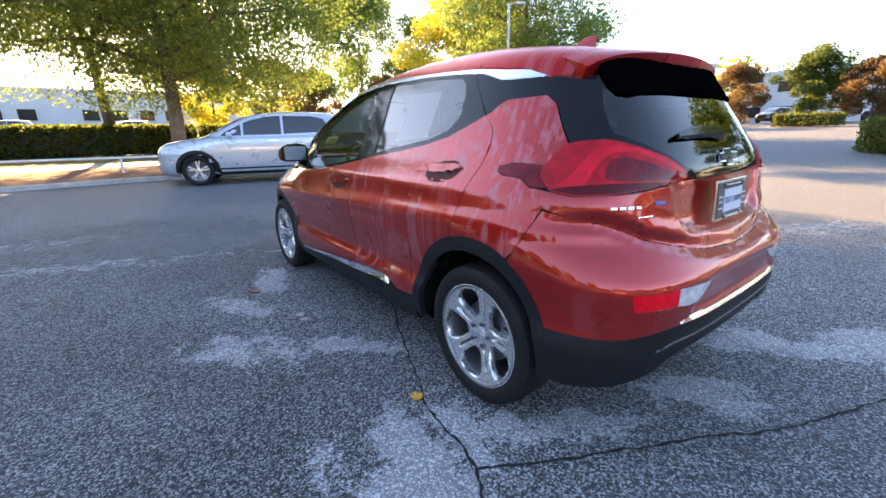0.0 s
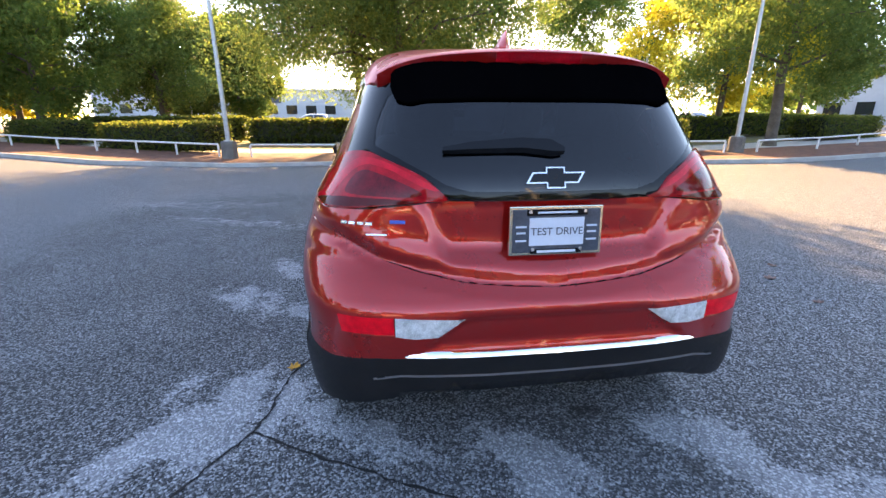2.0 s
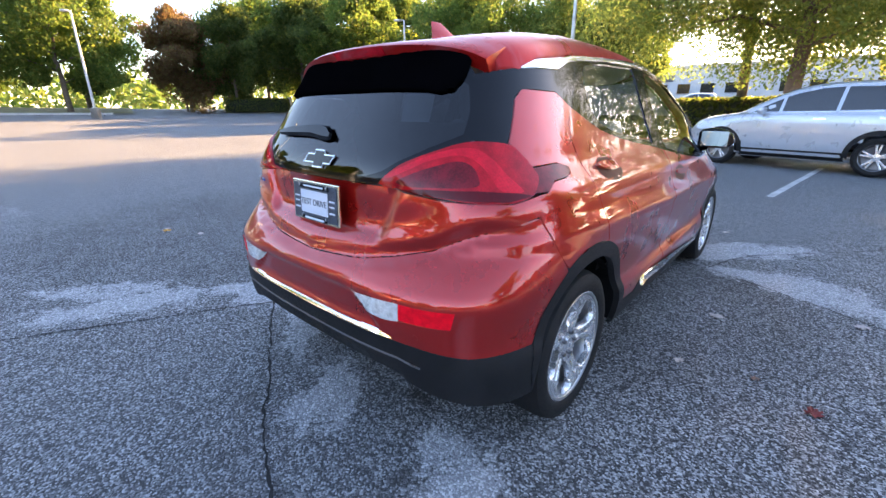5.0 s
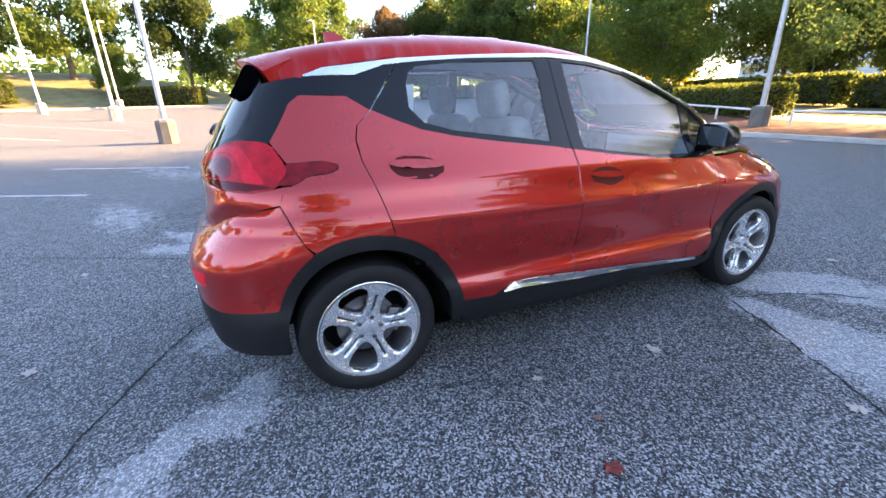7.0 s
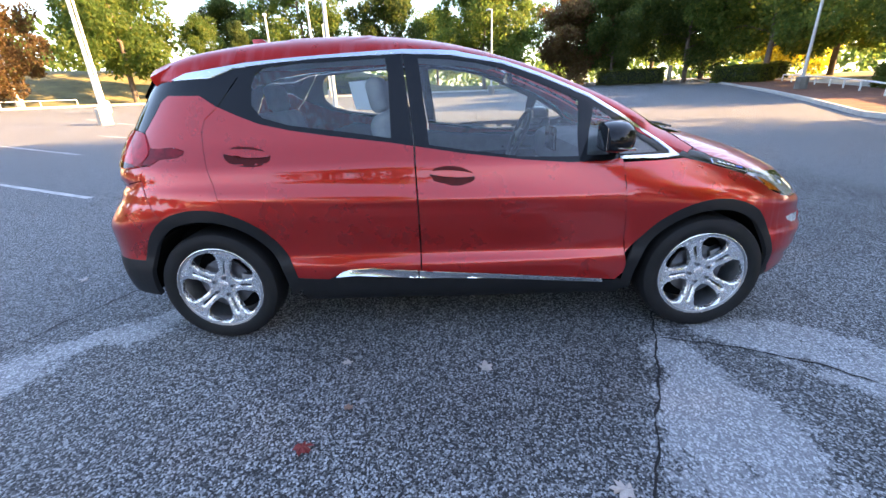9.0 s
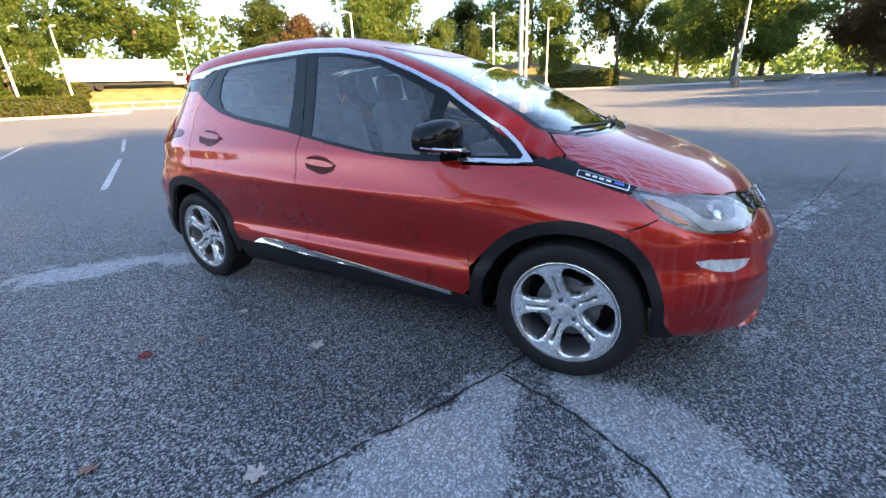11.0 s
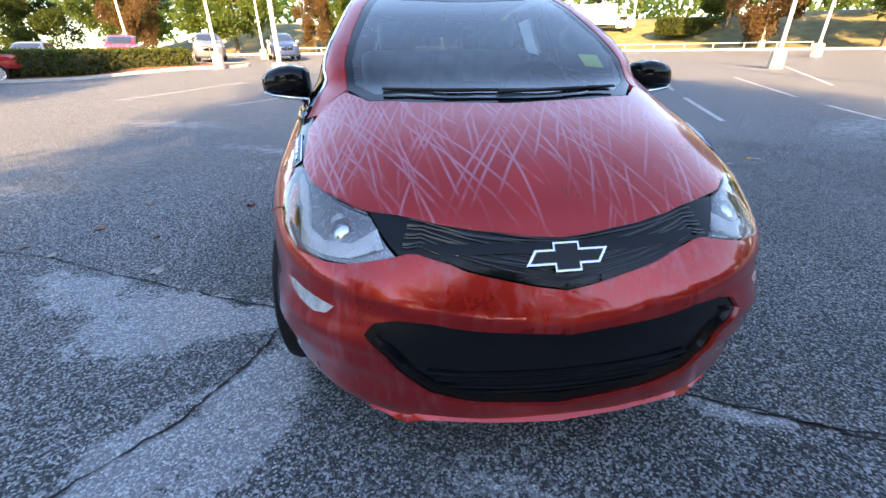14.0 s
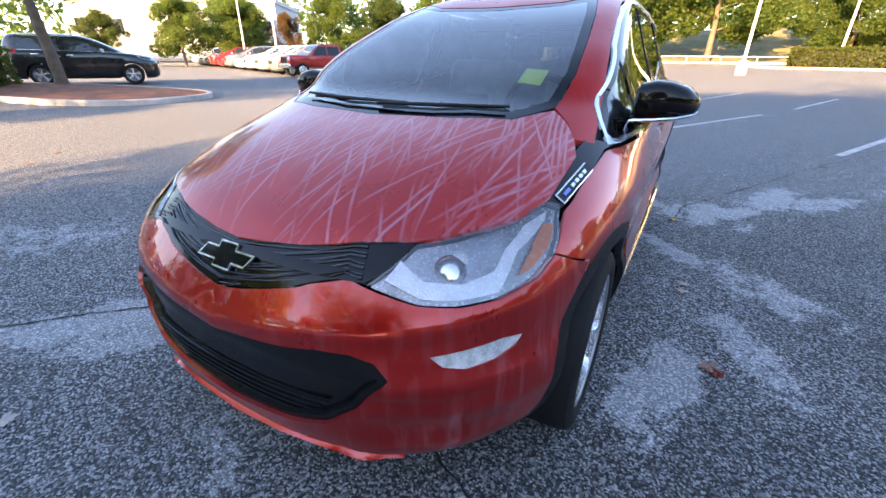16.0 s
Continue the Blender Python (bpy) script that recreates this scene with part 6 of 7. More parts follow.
low_rail([(-34, -30), (-27, -36.2), (-18, -41.4), (-8, -44.4), (3, -45), (12, -43.4)])


def lamp_post(x, y, base, pole, height=6.6):
    lp = thing("street_lamp", (x, y, land(x, y)), "tall slim lamp post on a concrete base in the car park", "lamp post", "car park lamp posts")
    bm = bmesh.new()
    r = 0.30
    low = [bm.verts.new((r * math.cos(a), r * math.sin(a), -0.05)) for a in (math.pi / 8 + k * math.pi / 4 for k in range(8))]
    mid = [bm.verts.new((r * 0.97 * math.cos(a), r * 0.97 * math.sin(a), 0.66)) for a in (math.pi / 8 + k * math.pi / 4 for k in range(8))]
    top = [bm.verts.new((r * 0.86 * math.cos(a), r * 0.86 * math.sin(a), 0.72)) for a in (math.pi / 8 + k * math.pi / 4 for k in range(8))]
    for a, b in ((low, mid), (mid, top)):
        for k in range(8):
            bm.faces.new((a[k], a[(k + 1) % 8], b[(k + 1) % 8], b[k]))
    bm.faces.new(top)
    part("base", bm, base, lp)
    part("base_plate", box_bm((0.30, 0.30, 0.03), (0, 0, 0.735), 0.006), pole, lp)
    part("pole", tube_bm([(0, 0, 0.74), (0, 0, height)], [0.085, 0.060], 12), pole, lp, smooth=True)
    part("lamp_arm", tube_bm([(0, 0, height - 0.05), (0.16, 0.12, height + 0.02), (0.34, 0.26, height + 0.02)], 0.03, 8), pole, lp, smooth=True)
    part("lamp_head", box_bm((0.46, 0.30, 0.12), (0.42, 0.32, height + 0.02), 0.03, turn=Matrix.Rotation(radians(38), 4, "Z")), pole, lp, smooth=True)
    return lp


post_pale = lamp_post(4.55, -13.3, base_pale, post_white)
post_dark = lamp_post(-13.9, -3.0, base_dark, post_grey)
for x, y, kind in ((-6.25, 14.6, 1), (13.5, 13.7, 1), (-21.4, 20.5, 1), (-27, -7.4, 0), (-35.4, -13.4, 0), (-16.8, -14.4, 0), (-25.2, -20.8, 0), (-3.1, -27.2, 0), (-9.4, -38, 0), (10, -22.4, 0), (10.4, -33.4, 0),
                   (-32, -33, 0), (-43, -28, 0), (-50, -30, 0), (-13, -47, 0), (-29, -50, 0), (-36, 5.2, 1), (-14.7, -44, 0), (20, -33, 0), (27, -20, 0), (36, -24, 0), (-17, 38, 1), (-42, -10.5, 0)):
    copy_thing(post_dark if kind else post_pale, pose(x, y, land(x, y), 0, 0, (x * 37 + y * 11) % 360))


# ---- plants ----
green = leaf_material("green_leaves", (0.095, 0.15, 0.04), (0.14, 0.195, 0.05), (0.25, 0.26, 0.06))
lime = leaf_material("yellowing_leaves", (0.30, 0.285, 0.025), (0.44, 0.385, 0.03), (0.52, 0.43, 0.035))
mid_green = leaf_material("sunlit_green_leaves", (0.065, 0.11, 0.024), (0.10, 0.15, 0.03), (0.19, 0.20, 0.04))
rust = leaf_material("rust_leaves", (0.12, 0.07, 0.035), (0.15, 0.095, 0.04), (0.12, 0.12, 0.04))
pine = leaf_material("dark_leaves", (0.045, 0.075, 0.018), (0.07, 0.10, 0.024), (0.13, 0.14, 0.03))
shrub = leaf_material("shrub_leaves", (0.055, 0.08, 0.016), (0.10, 0.125, 0.024), (0.19, 0.17, 0.035))
shrub_shade = plain("shrub_inside_shade", (0.016, 0.020, 0.008), 0.95, vary=0.4)


def leaf_cards(centres, radii, count, size, rng, squash=0.8):
    """Many small leaves, each a folded pair of triangles, strewn round the clump centres."""
    which = rng.integers(0, len(centres), count)
    d = rng.normal(size=(count, 3))
    d /= np.linalg.norm(d, axis=1)[:, None]
    dist = np.cbrt(rng.uniform(0.08, 1, count))[:, None]
    at = np.asarray(centres)[which] + d * dist * np.asarray(radii)[which][:, None] * (1, 1, squash)
    a = rng.normal(size=(count, 3))
    a /= np.linalg.norm(a, axis=1)[:, None]
    b = np.cross(a, rng.normal(size=(count, 3)))
    b /= np.linalg.norm(b, axis=1)[:, None]
    s = (size * rng.uniform(0.6, 1.4, count))[:, None]
    fold = np.cross(a, b) * s * 0.18
    vs = np.stack([at - a * s, at - b * s * 0.55 + fold, at + a * s, at + b * s * 0.55 + fold], 1).reshape(-1, 3)
    fs = [(4 * k, 4 * k + 1, 4 * k + 2, 4 * k + 3) for k in range(count)]
    return vs, fs


def tree(name, place, height, spread, foliage, seed, count, size, trunk=0.16, clear=0.28, label="", lean=0.0, limbs=11, crown_low=None):
    rng = np.random.default_rng(seed)
    tr = thing(name, place, label, "tree")
    top = Vector((lean * height, 0.3 * lean * height, height * 0.86))
    stem = [Vector((0, 0, -0.1)), Vector((0.02, 0, 0.15))]
    for f in (0.15, 0.3, 0.45, 0.6, 0.75, 1.0):
        stem.append(top * f + Vector((rng.normal() * 0.015 * height * f, rng.normal() * 0.015 * height * f, 0)))
    radii = [trunk * 1.5, trunk * 1.15, trunk, trunk * 0.88, trunk * 0.7, trunk * 0.5, trunk * 0.3, trunk * 0.08]
    part("trunk", tube_bm(stem, radii, 12), bark, tr, smooth=True)
    low = clear if crown_low is None else crown_low
    centres, rads = [], []
    for k in range(limbs):
        f = clear + (0.92 - clear) * (k + rng.uniform(0, 0.8)) / limbs
        start = top * (f / 0.86 if f < 0.86 else 1.0)
        ang = k * 2.4 + rng.uniform(-0.5, 0.5)
        prof = math.sin(math.pi * min(1.0, (f - low + 0.16) / (1.08 - low))) ** 0.7
        reach = spread * prof * rng.uniform(0.75, 1.05)
        drop = rng.uniform(0.05, 0.5) * reach * (0.9 if f > 0.5 else 0.45)
        end = start + Vector((math.cos(ang) * reach, math.sin(ang) * reach, drop))
        knee = start.lerp(end, 0.5) + Vector((0, 0, 0.12 * reach))
        part("limb", tube_bm([start, knee, end], [trunk * 0.42 * (1.15 - f), trunk * 0.25 * (1.15 - f), trunk * 0.05], 7), bark, tr, smooth=True)
        for q in (0.3, 0.5, 0.68, 0.86, 1.02, 1.12):
            p = start.lerp(end, q) + Vector(rng.normal(size=3) * 0.13 * spread)
            centres.append(tuple(p))
            rads.append(spread * rng.uniform(0.20, 0.34))
        if k % 2 == 0:
            side = knee.lerp(end, 0.4)
            tip = side + Vector((math.cos(ang + 1.0) * reach * 0.45, math.sin(ang + 1.0) * reach * 0.45, 0.15 * reach))
            part("limb", tube_bm([side, tip], [trunk * 0.14, trunk * 0.03], 6), bark, tr, smooth=True)
            centres.append(tuple(tip))
            rads.append(spread * rng.uniform(0.18, 0.28))
    for k in range(5):
        centres.append(tuple(top + Vector(rng.normal(size=3) * 0.14 * spread) + Vector((0, 0, 0.02 * height))))
        rads.append(spread * rng.uniform(0.2, 0.3))
    vs, fs = leaf_cards(centres, rads, count, size, rng)
    mesh_object("crown", vs, fs, foliage, tr)
    return tr


tree("shade_tree", (0.2, 20.2, land(0.2, 20.2) + 0.1), 12.5, 7.6, green, 3, 220000, 0.068, 0.27, 0.24, "broad green shade tree with a thick grey trunk", 0.02, 22)
tree("shade_tree", (-1.9, 25.6, land(-1.9, 25.6) + 0.1), 16.5, 6.0, green, 8, 70000, 0.085, 0.22, 0.27, "green shade tree with spreading limbs behind the drive", -0.02, 17)
tree("shade_tree", (-17.5, 34.0, land(-17.5, 34) + 0.1), 10.0, 5.0, green, 12, 32000, 0.10, 0.19, 0.30, "green tree on the grass verge", 0.0, 12)
tree("shade_tree", (18.3, 17.0, land(18.3, 17) + 0.1), 13.0, 5.4, green, 21, 70000, 0.08, 0.22, 0.22, "dark green spreading tree by the low rail", 0.02, 13)
tree("yellow_tree", (21.5, 24.5, land(21.5, 24.5) + 0.1), 13.5, 4.9, lime, 27, 50000, 0.11, 0.20, 0.18, "tree with bright yellow autumn leaves", 0.0, 13)
tree("yellow_tree", (-21.0, 27.0, land(-21, 27) + 0.1), 9.0, 5.0, mid_green, 31, 34000, 0.11, 0.21, 0.24, "tree turning from green to yellow by the rail", 0.02, 13)
tree("island_tree", (18.6, -3.2, land(18.6, -3.2) + 0.15), 8.5, 3.6, green, 35, 18000, 0.095, 0.17, 0.42, "slim leaning green tree on a mulched island", 0.05, 10)
tree("green_tree", (26.0, 53.0, land(26.0, 53.0)), 21.0, 8.4, mid_green, 67, 52000, 0.17, 0.22, 0.2, "light green tree beyond the hedge", 0.0, 12)
protos = {
    "g": tree("green_tree", (-26.5, 33, land(-26.5, 33)), 11, 4.6, mid_green, 41, 24000, 0.155, 0.20, 0.2, "green leafy tree beyond the car park edge", 0.0, 12),
    "d": tree("dark_tree", (-19.2, 38.5, land(-19.2, 38.5)), 10.5, 4.2, pine, 47, 22000, 0.155, 0.18, 0.16, "dense dark green tree beyond the car park edge", 0.0, 12),
    "r": tree("rust_tree", (-47, 15, land(-47, 15)), 8.5, 3.7, rust, 53, 17000, 0.14, 0.15, 0.16, "tree with rust-red autumn leaves", 0.0, 11),
    "y": tree("golden_tree", (-30, 37, land(-30, 37)), 9.5, 4.2, lime, 59, 17000, 0.155, 0.16, 0.14, "tree with golden autumn leaves", 0.0, 11),
}
for kind, x, y, s in (("g", -35, 28, 1.1), ("d", -42, 25, 1.1), ("g", -48, 30, 1.2), ("d", -52, 21, 1.0), ("g", -38, 36, 1.15), ("y", -44, 36, 1.1), ("g", -56, 28, 1.2), ("d", -15, 44, 0.9), ("g", -14, 41, 0.9), ("g", -47, 5.5, 1.0),
                      ("r", 14, 52, 1.0), ("r", 21, 58, 1.0), ("r", 55.5, 18, 0.78), ("r", 58, 7, 0.72), ("r", 50, 30, 0.75), ("y", 9, 62, 1.0), ("r", 26, 46, 0.8), ("d", 60, 12, 0.75), ("g", 44, 40, 1.1), ("r", 66, -2, 0.8)):
    copy_thing(protos[kind], pose(x, y, land(x, y), 0, 0, (x * 53 + y * 17) % 360) @ Matrix.Scale(s, 4))


# the trees on the bank, each as wide and as high as it stands: kind, x, y, radius, height
BANK = (("g", -56, -17.0, 6.2, 14.5), ("d", -58, -6.4, 5.2, 14.0), ("g", -57, 8.6, 5.6, 14.0), ("r", -50, 15.6, 3.4, 10.5), ("d", -44.5, 18.6, 3.8, 10.5), ("g", -37.4, -27.3, 5.3, 14.6),
        ("g", -27.5, -57.0, 8.6, 15.0), ("g", -1.4, -46.4, 6.4, 12.6), ("r", -32.2, -33.2, 4.0, 8.6), ("d", -43.4, -19.2, 1.6, 7.4), ("g", -42.0, -22.6, 2.3, 7.8),
        ("g", -11.6, -46.8, 3.4, 6.8), ("g", -10.2, -52.0, 3.2, 9.6), ("g", 15.6, -43.8, 4.6, 10.4), ("r", 8.2, -45.6, 2.2, 6.8), ("r", 23.2, -41.0, 2.7, 7.2), ("g", 25.5, -44.5, 4.2, 10.0),
        ("g", 33.6, -33.4, 3.1, 7.0), ("d", 44.8, -16.6, 1.9, 4.6), ("g", 42.2, -21.9, 3.0, 6.0), ("g", 39.2, -26.5, 3.0, 6.1), ("r", 36.4, -29.7, 1.8, 5.2), ("g", 5.2, -48.5, 3.6, 9.6),
        ("g", -17.5, -58.5, 4.6, 10.5), ("d", -36.0, -43.0, 4.4, 10.0), ("g", -47.5, -35.0, 4.6, 9.5), ("d", -60, -28, 4.8, 9.5), ("g", -66, 0, 5.0, 10.5), ("d", 34.5, -45, 4.2, 8.5), ("g", 49, -33, 4.2, 8.0), ("g", 60, -8, 5.0, 8.0), ("g", -50.5, -12.0, 2.0, 5.0))
for kind, x, y, wide, high in BANK:
    copy_thing(protos[kind], pose(x, y, land(x, y), 0, 0, (x * 53 + y * 17) % 360) @ Matrix.Diagonal((wide / 5.0, wide / 5.0, high / {"g": 11.4, "d": 10.9, "r": 8.9, "y": 9.9}[kind], 1)))


def hedge(cx, cy, length, depth, height, turn, label="clipped dark green hedge", leaf=0.06, dense=420):
    rng = np.random.default_rng(int(abs(cx * 91 + cy * 13)))
    hd = thing("hedge", (cx, cy, land(cx, cy) + 0.08), label, "hedge", turn=turn)
    # near-black core box: its colour stands in for the shade between the leaves
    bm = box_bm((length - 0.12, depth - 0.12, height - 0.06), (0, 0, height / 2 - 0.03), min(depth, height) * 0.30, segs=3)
    part("inside", bm, shrub_shade, hd, smooth=True)
    count = int((2 * length * height + 2 * depth * height + length * depth) * dense)
    count = min(count, 9000)
    face = rng.choice(5, count, p=np.array([length * height, length * height, depth * height, depth * height, length * depth]) / (2 * length * height + 2 * depth * height + length * depth))
    u, v, j = rng.uniform(-1, 1, count), rng.uniform(0, 1, count), rng.normal(0, 0.045, count)
    round_ = 1 - 0.10 * np.clip((v - 0.7) / 0.3, 0, 1) ** 2
    x = np.where(face < 2, u * length / 2, np.where(face == 2, length / 2 + j, np.where(face == 3, -length / 2 + j, u * length / 2)))
    y = np.where(face == 0, depth / 2 * round_ + j, np.where(face == 1, -depth / 2 * round_ + j, np.where(face < 4, u * depth / 2, (2 * v - 1) * depth / 2)))
    z = np.where(face < 4, v * height * 0.99, height * (1 - 0.05 * (2 * v - 1) ** 2) + j)
    vs, fs = leaf_cards(np.stack([x, y, z], 1), np.full(count, 0.05), count, leaf, rng)
    mesh_object("leaves", vs, fs, shrub, hd)
    return hd


hedge(-10.4, 18.9, 5.8, 1.7, 1.15, -24, "low rounded dark green clipped shrub by the rail")
hedge(10.2, 16.6, 5.6, 1.8, 1.3, 6, "rounded dark green clipped hedge behind the rail")
hedge(-17.6, 22.6, 4.0, 1.7, 1.1, -26, "low rounded dark green clipped shrub by the rail")
hedge(26.0, 20.5, 6.0, 1.8, 1.2, 16, "dark clipped hedge by the far drive")
for x, y, l in ((-14, 26.8, 10), (-3.5, 25.2, 10), (6.8, 24.6, 10.0), (17, 22.6, 9.5), (27, 25.8, 10)):
    hedge(x, y, l, 1.5, 1.35, -14 if x < -8 else (-3 if x < 10 else 12), "long clipped green hedge along the verge", 0.10, 150)
hedge(-34, 25.5, 4.0, 2.0, 1.2, 20, "low clipped dark shrub at the exit")
hedge(-43, 20, 6.0, 2.0, 1.3, 60, "low clipped dark shrub at the exit")
hedge(-38.5, 30, 4, 2.0, 1.3, 10, "low clipped dark shrub at the exit")
hedge(46.0, 9.2, 4.4, 2.0, 1.0, 78, "rounded dark green shrub across the lot", 0.08, 200)
hedge(18.3, 0.2, 4.2, 1.6, 1.1, 30, "low dark hedge on the island")
hedge(15.4, -21.4, 8.0, 2.0, 1.1, 32, "low spreading green hedge on an island", 0.08, 200)
hedge(-9.5, -36.5, 6.0, 2.2, 1.2, -15, "rounded yellow-green clipped shrub on an island", 0.10, 150)
hedge(-31.5, -43.5, 7.0, 2.6, 1.6, 28, "rounded yellow-green clipped shrub on the bank", 0.12, 120)
hedge(-45, -22, 8.0, 2.8, 1.7, 62, "rounded yellow-green clipped shrub on the bank", 0.12, 120)
hedge(-14, -50, 8.0, 2.8, 1.6, 12, "rounded yellow-green clipped shrub on the bank", 0.12, 120)
hedge(-46, -8, 7.0, 2.6, 1.6, 80, "rounded green clipped shrub on the bank", 0.12, 120)

# woods far off, all round
rng = np.random.default_rng(77)
centres, rads = [], []
for k in range(520):
    a = rng.uniform(0, 2 * math.pi)
    deg = math.degrees(a)
    r = rng.uniform(105, 150) if not 50 < deg < 130 else rng.uniform(230, 300)
    h = rng.uniform(4, 15) if not 20 < deg < 150 else rng.uniform(2, 9)
    if 150 < deg < 222:
        h *= 0.35
    elif deg < 290:
        h *= 0.85
    centres.append((r * math.cos(a), r * math.sin(a), land(r * math.cos(a), r * math.sin(a)) + h))
    rads.append(rng.uniform(4.0, 7.5))
vs, fs = leaf_cards(centres, rads, 30000, 0.85, rng)
tagged(mesh_object("far_woods", vs, fs, mid_green), "far line of mixed green woods", "woods", kind="stuff")


# ---- other vehicles ----
SUV = np.array([
    (0.22, 0.78, 3.45, 1.2, 3.6, -0.75, 0.8, 4.5), (0.32, 0.88, 3.60, 1.2, 3.6, -0.92, 0.8, 4.5), (0.55, 0.915, 3.64, 1.2, 3.4, -0.97, 0.8, 4.4), (0.75, 0.92, 3.63, 1.2, 3.2, -0.98, 0.8, 4.4),
    (0.90, 0.915, 3.56, 1.3, 3.0, -0.96, 0.8, 4.4), (1.00, 0.905, 3.38, 1.3, 3.0, -0.94, 0.8, 4.4), (1.08, 0.885, 3.0, 1.3, 3.2, -0.93, 0.8, 4.4), (1.13, 0.85, 2.62, 1.2, 3.6, -0.92, 0.8, 4.4),
    (1.25, 0.80, 2.35, 1.0, 4.5, -0.88, 0.8, 4.4), (1.45, 0.72, 1.95, 0.9, 5.5, -0.80, 0.8, 4.6), (1.58, 0.66, 1.65, 0.85, 5.0, -0.72, 0.8, 4.6), (1.65, 0.60, 1.42, 0.8, 4.4, -0.62, 0.8, 4.4),
    (1.69, 0.50, 1.15, 0.7, 3.8, -0.40, 0.7, 4.0), (1.71, 0.34, 0.9, 0.5, 3.0, -0.05, 0.5, 3.0), (1.715, 0.03, 0.5, 0.04, 2.0, 0.4, 0.04, 2.0)])
COUPE = np.array([
    (0.20, 0.78, 3.6, 1.2, 3.4, -0.85, 0.8, 4.2), (0.30, 0.90, 3.74, 1.2, 3.4, -1.02, 0.8, 4.2), (0.50, 0.945, 3.80, 1.2, 3.4, -1.08, 0.8, 4.2), (0.68, 0.95, 3.80, 1.2, 3.4, -1.10, 0.8, 4.2),
    (0.80, 0.94, 3.72, 1.2, 3.2, -1.10, 0.8, 4.2), (0.88, 0.92, 3.40, 1.3, 3.2, -1.08, 0.8, 4.2), (0.94, 0.89, 2.8, 1.3, 3.2, -1.02, 0.8, 4.0), (0.99, 0.83, 2.25, 1.2, 3.6, -0.75, 0.9, 3.6),
    (1.10, 0.77, 1.95, 1.0, 4.5, -0.25, 0.9, 3.6), (1.25, 0.68, 1.60, 0.8, 5.0, 0.10, 0.8, 4.0), (1.35, 0.60, 1.35, 0.7, 4.4, 0.35, 0.6, 4.0), (1.40, 0.48, 1.15, 0.5, 3.6, 0.55, 0.45, 3.4),
    (1.425, 0.28, 1.0, 0.3, 3.0, 0.7, 0.2, 3.0), (1.43, 0.03, 0.9, 0.03, 2.0, 0.82, 0.03, 2.0)])
dark_glass = plain("dark_vehicle_glass", (0.02, 0.024, 0.028), 0.06, vary=0.2, coat=1.0)


def vehicle(name, place, turn, table, base_, colour, label, wheels, windows, kind, group="", screen=None):
    sk = Skin(table, 0.0, False, half=1.05)
    v = thing(name, place, label, "car", group, turn)
    rear_y, front_y, wr = wheels
    keep = []
    for f in sk.faces:
        c = [sum(sk.verts[k][t] for k in f) / len(f) for t in range(3)]
        if not any(math.hypot(c[1] - h, c[2] - wr) < wr + 0.06 and abs(c[0]) > 0.5 for h in (rear_y, front_y)):
            keep.append(f)
    ob = mesh_object("body", sk.verts, keep, colour, v, smooth=True)

    def both(pname, loop, material, mode="side", off=0.004, thick=0.008, step=0.1, both_sides=True):
        for s in (1, -1) if both_sides else (1,):
            bm = sk.sheet([loop], mode, off=off, thick=thick, step=step, mirror=not both_sides)
            if s < 0:
                soft = bm.verts.layers.float_vector["soft_normal"]
                for q in bm.verts:
                    q.co.x = -q.co.x
                    q[soft] = Vector((-q[soft].x, q[soft].y, q[soft].z))
                bmesh.ops.reverse_faces(bm, faces=bm.faces[:])
            part(pname, bm, material, v, smooth=True)

    for loop in windows:
        both("side_window", loop, dark_glass)
    both("windscreen", screen[0], dark_glass, "top", both_sides=False)
    both("rear_window", screen[1], dark_glass, "rear", both_sides=False)
    for pname, loop, material, mode in kind:
        both(pname, loop, material, mode, off=0.006)
    for hy in (rear_y, front_y):
        both("wheel_arch", arc((hy, wr), wr + 0.13, 182, -2, 18) + arc((hy, wr), wr + 0.045, -8, 188, 18), satin_black, off=0.008, step=0.06)
        for s in (1, -1):
            w = new("wheel")
            w.parent = v
            w.matrix_basis = pose(s * (table[3][1] - 0.13), hy, wr, 0, 0, 0 if s > 0 else 180)
            part("tyre", lathe_bm([(-0.1, 0.66 * wr), (-0.11, 0.85 * wr), (-0.08, wr), (0.08, wr), (0.11, 0.85 * wr), (0.095, 0.70 * wr)], 32), tyre_rubber, w, smooth=True)
            part("rim", lathe_bm([(0.095, 0.70 * wr), (0.085, 0.66 * wr), (0.03, 0.62 * wr), (0.0, 0.01)], 28), disc_steel, w)
            for k in range(5):
                for d in (-0.16, 0.16):
                    sp = part("spoke", box_bm((0.02, 0.035, 0.60 * wr), (0.075, 0, 0.38 * wr), 0.006), alloy, w)
                    sp.matrix_basis = pose(0, 0, 0, 72 * k + math.degrees(d), 0, 0)
            part("hub_cap", lathe_bm([(0.05, 0.2 * wr), (0.09, 0.19 * wr), (0.095, 0.01)], 16), alloy, w)
    return v, ob


suv_silver = paint("silver_paint", (0.56, 0.60, 0.67), 0.4)
coupe_white = paint("white_paint", (0.72, 0.73, 0.75), 0.0)
truck_red = paint("far_red_paint", (0.42, 0.016, 0.02), 0.2)
suv_black = paint("black_paint", (0.016, 0.017, 0.02), 0.2)
suv_windows = ([(-0.42, 1.30), (-0.28, 1.52), (0.0, 1.585), (0.70, 1.60), (0.70, 1.17), (-0.1, 1.19)], [(0.76, 1.60), (1.10, 1.58), (1.45, 1.50), (1.62, 1.44), (1.62, 1.155), (0.76, 1.165)], [(1.68, 1.41), (2.05, 1.22), (2.16, 1.14), (1.68, 1.15)])
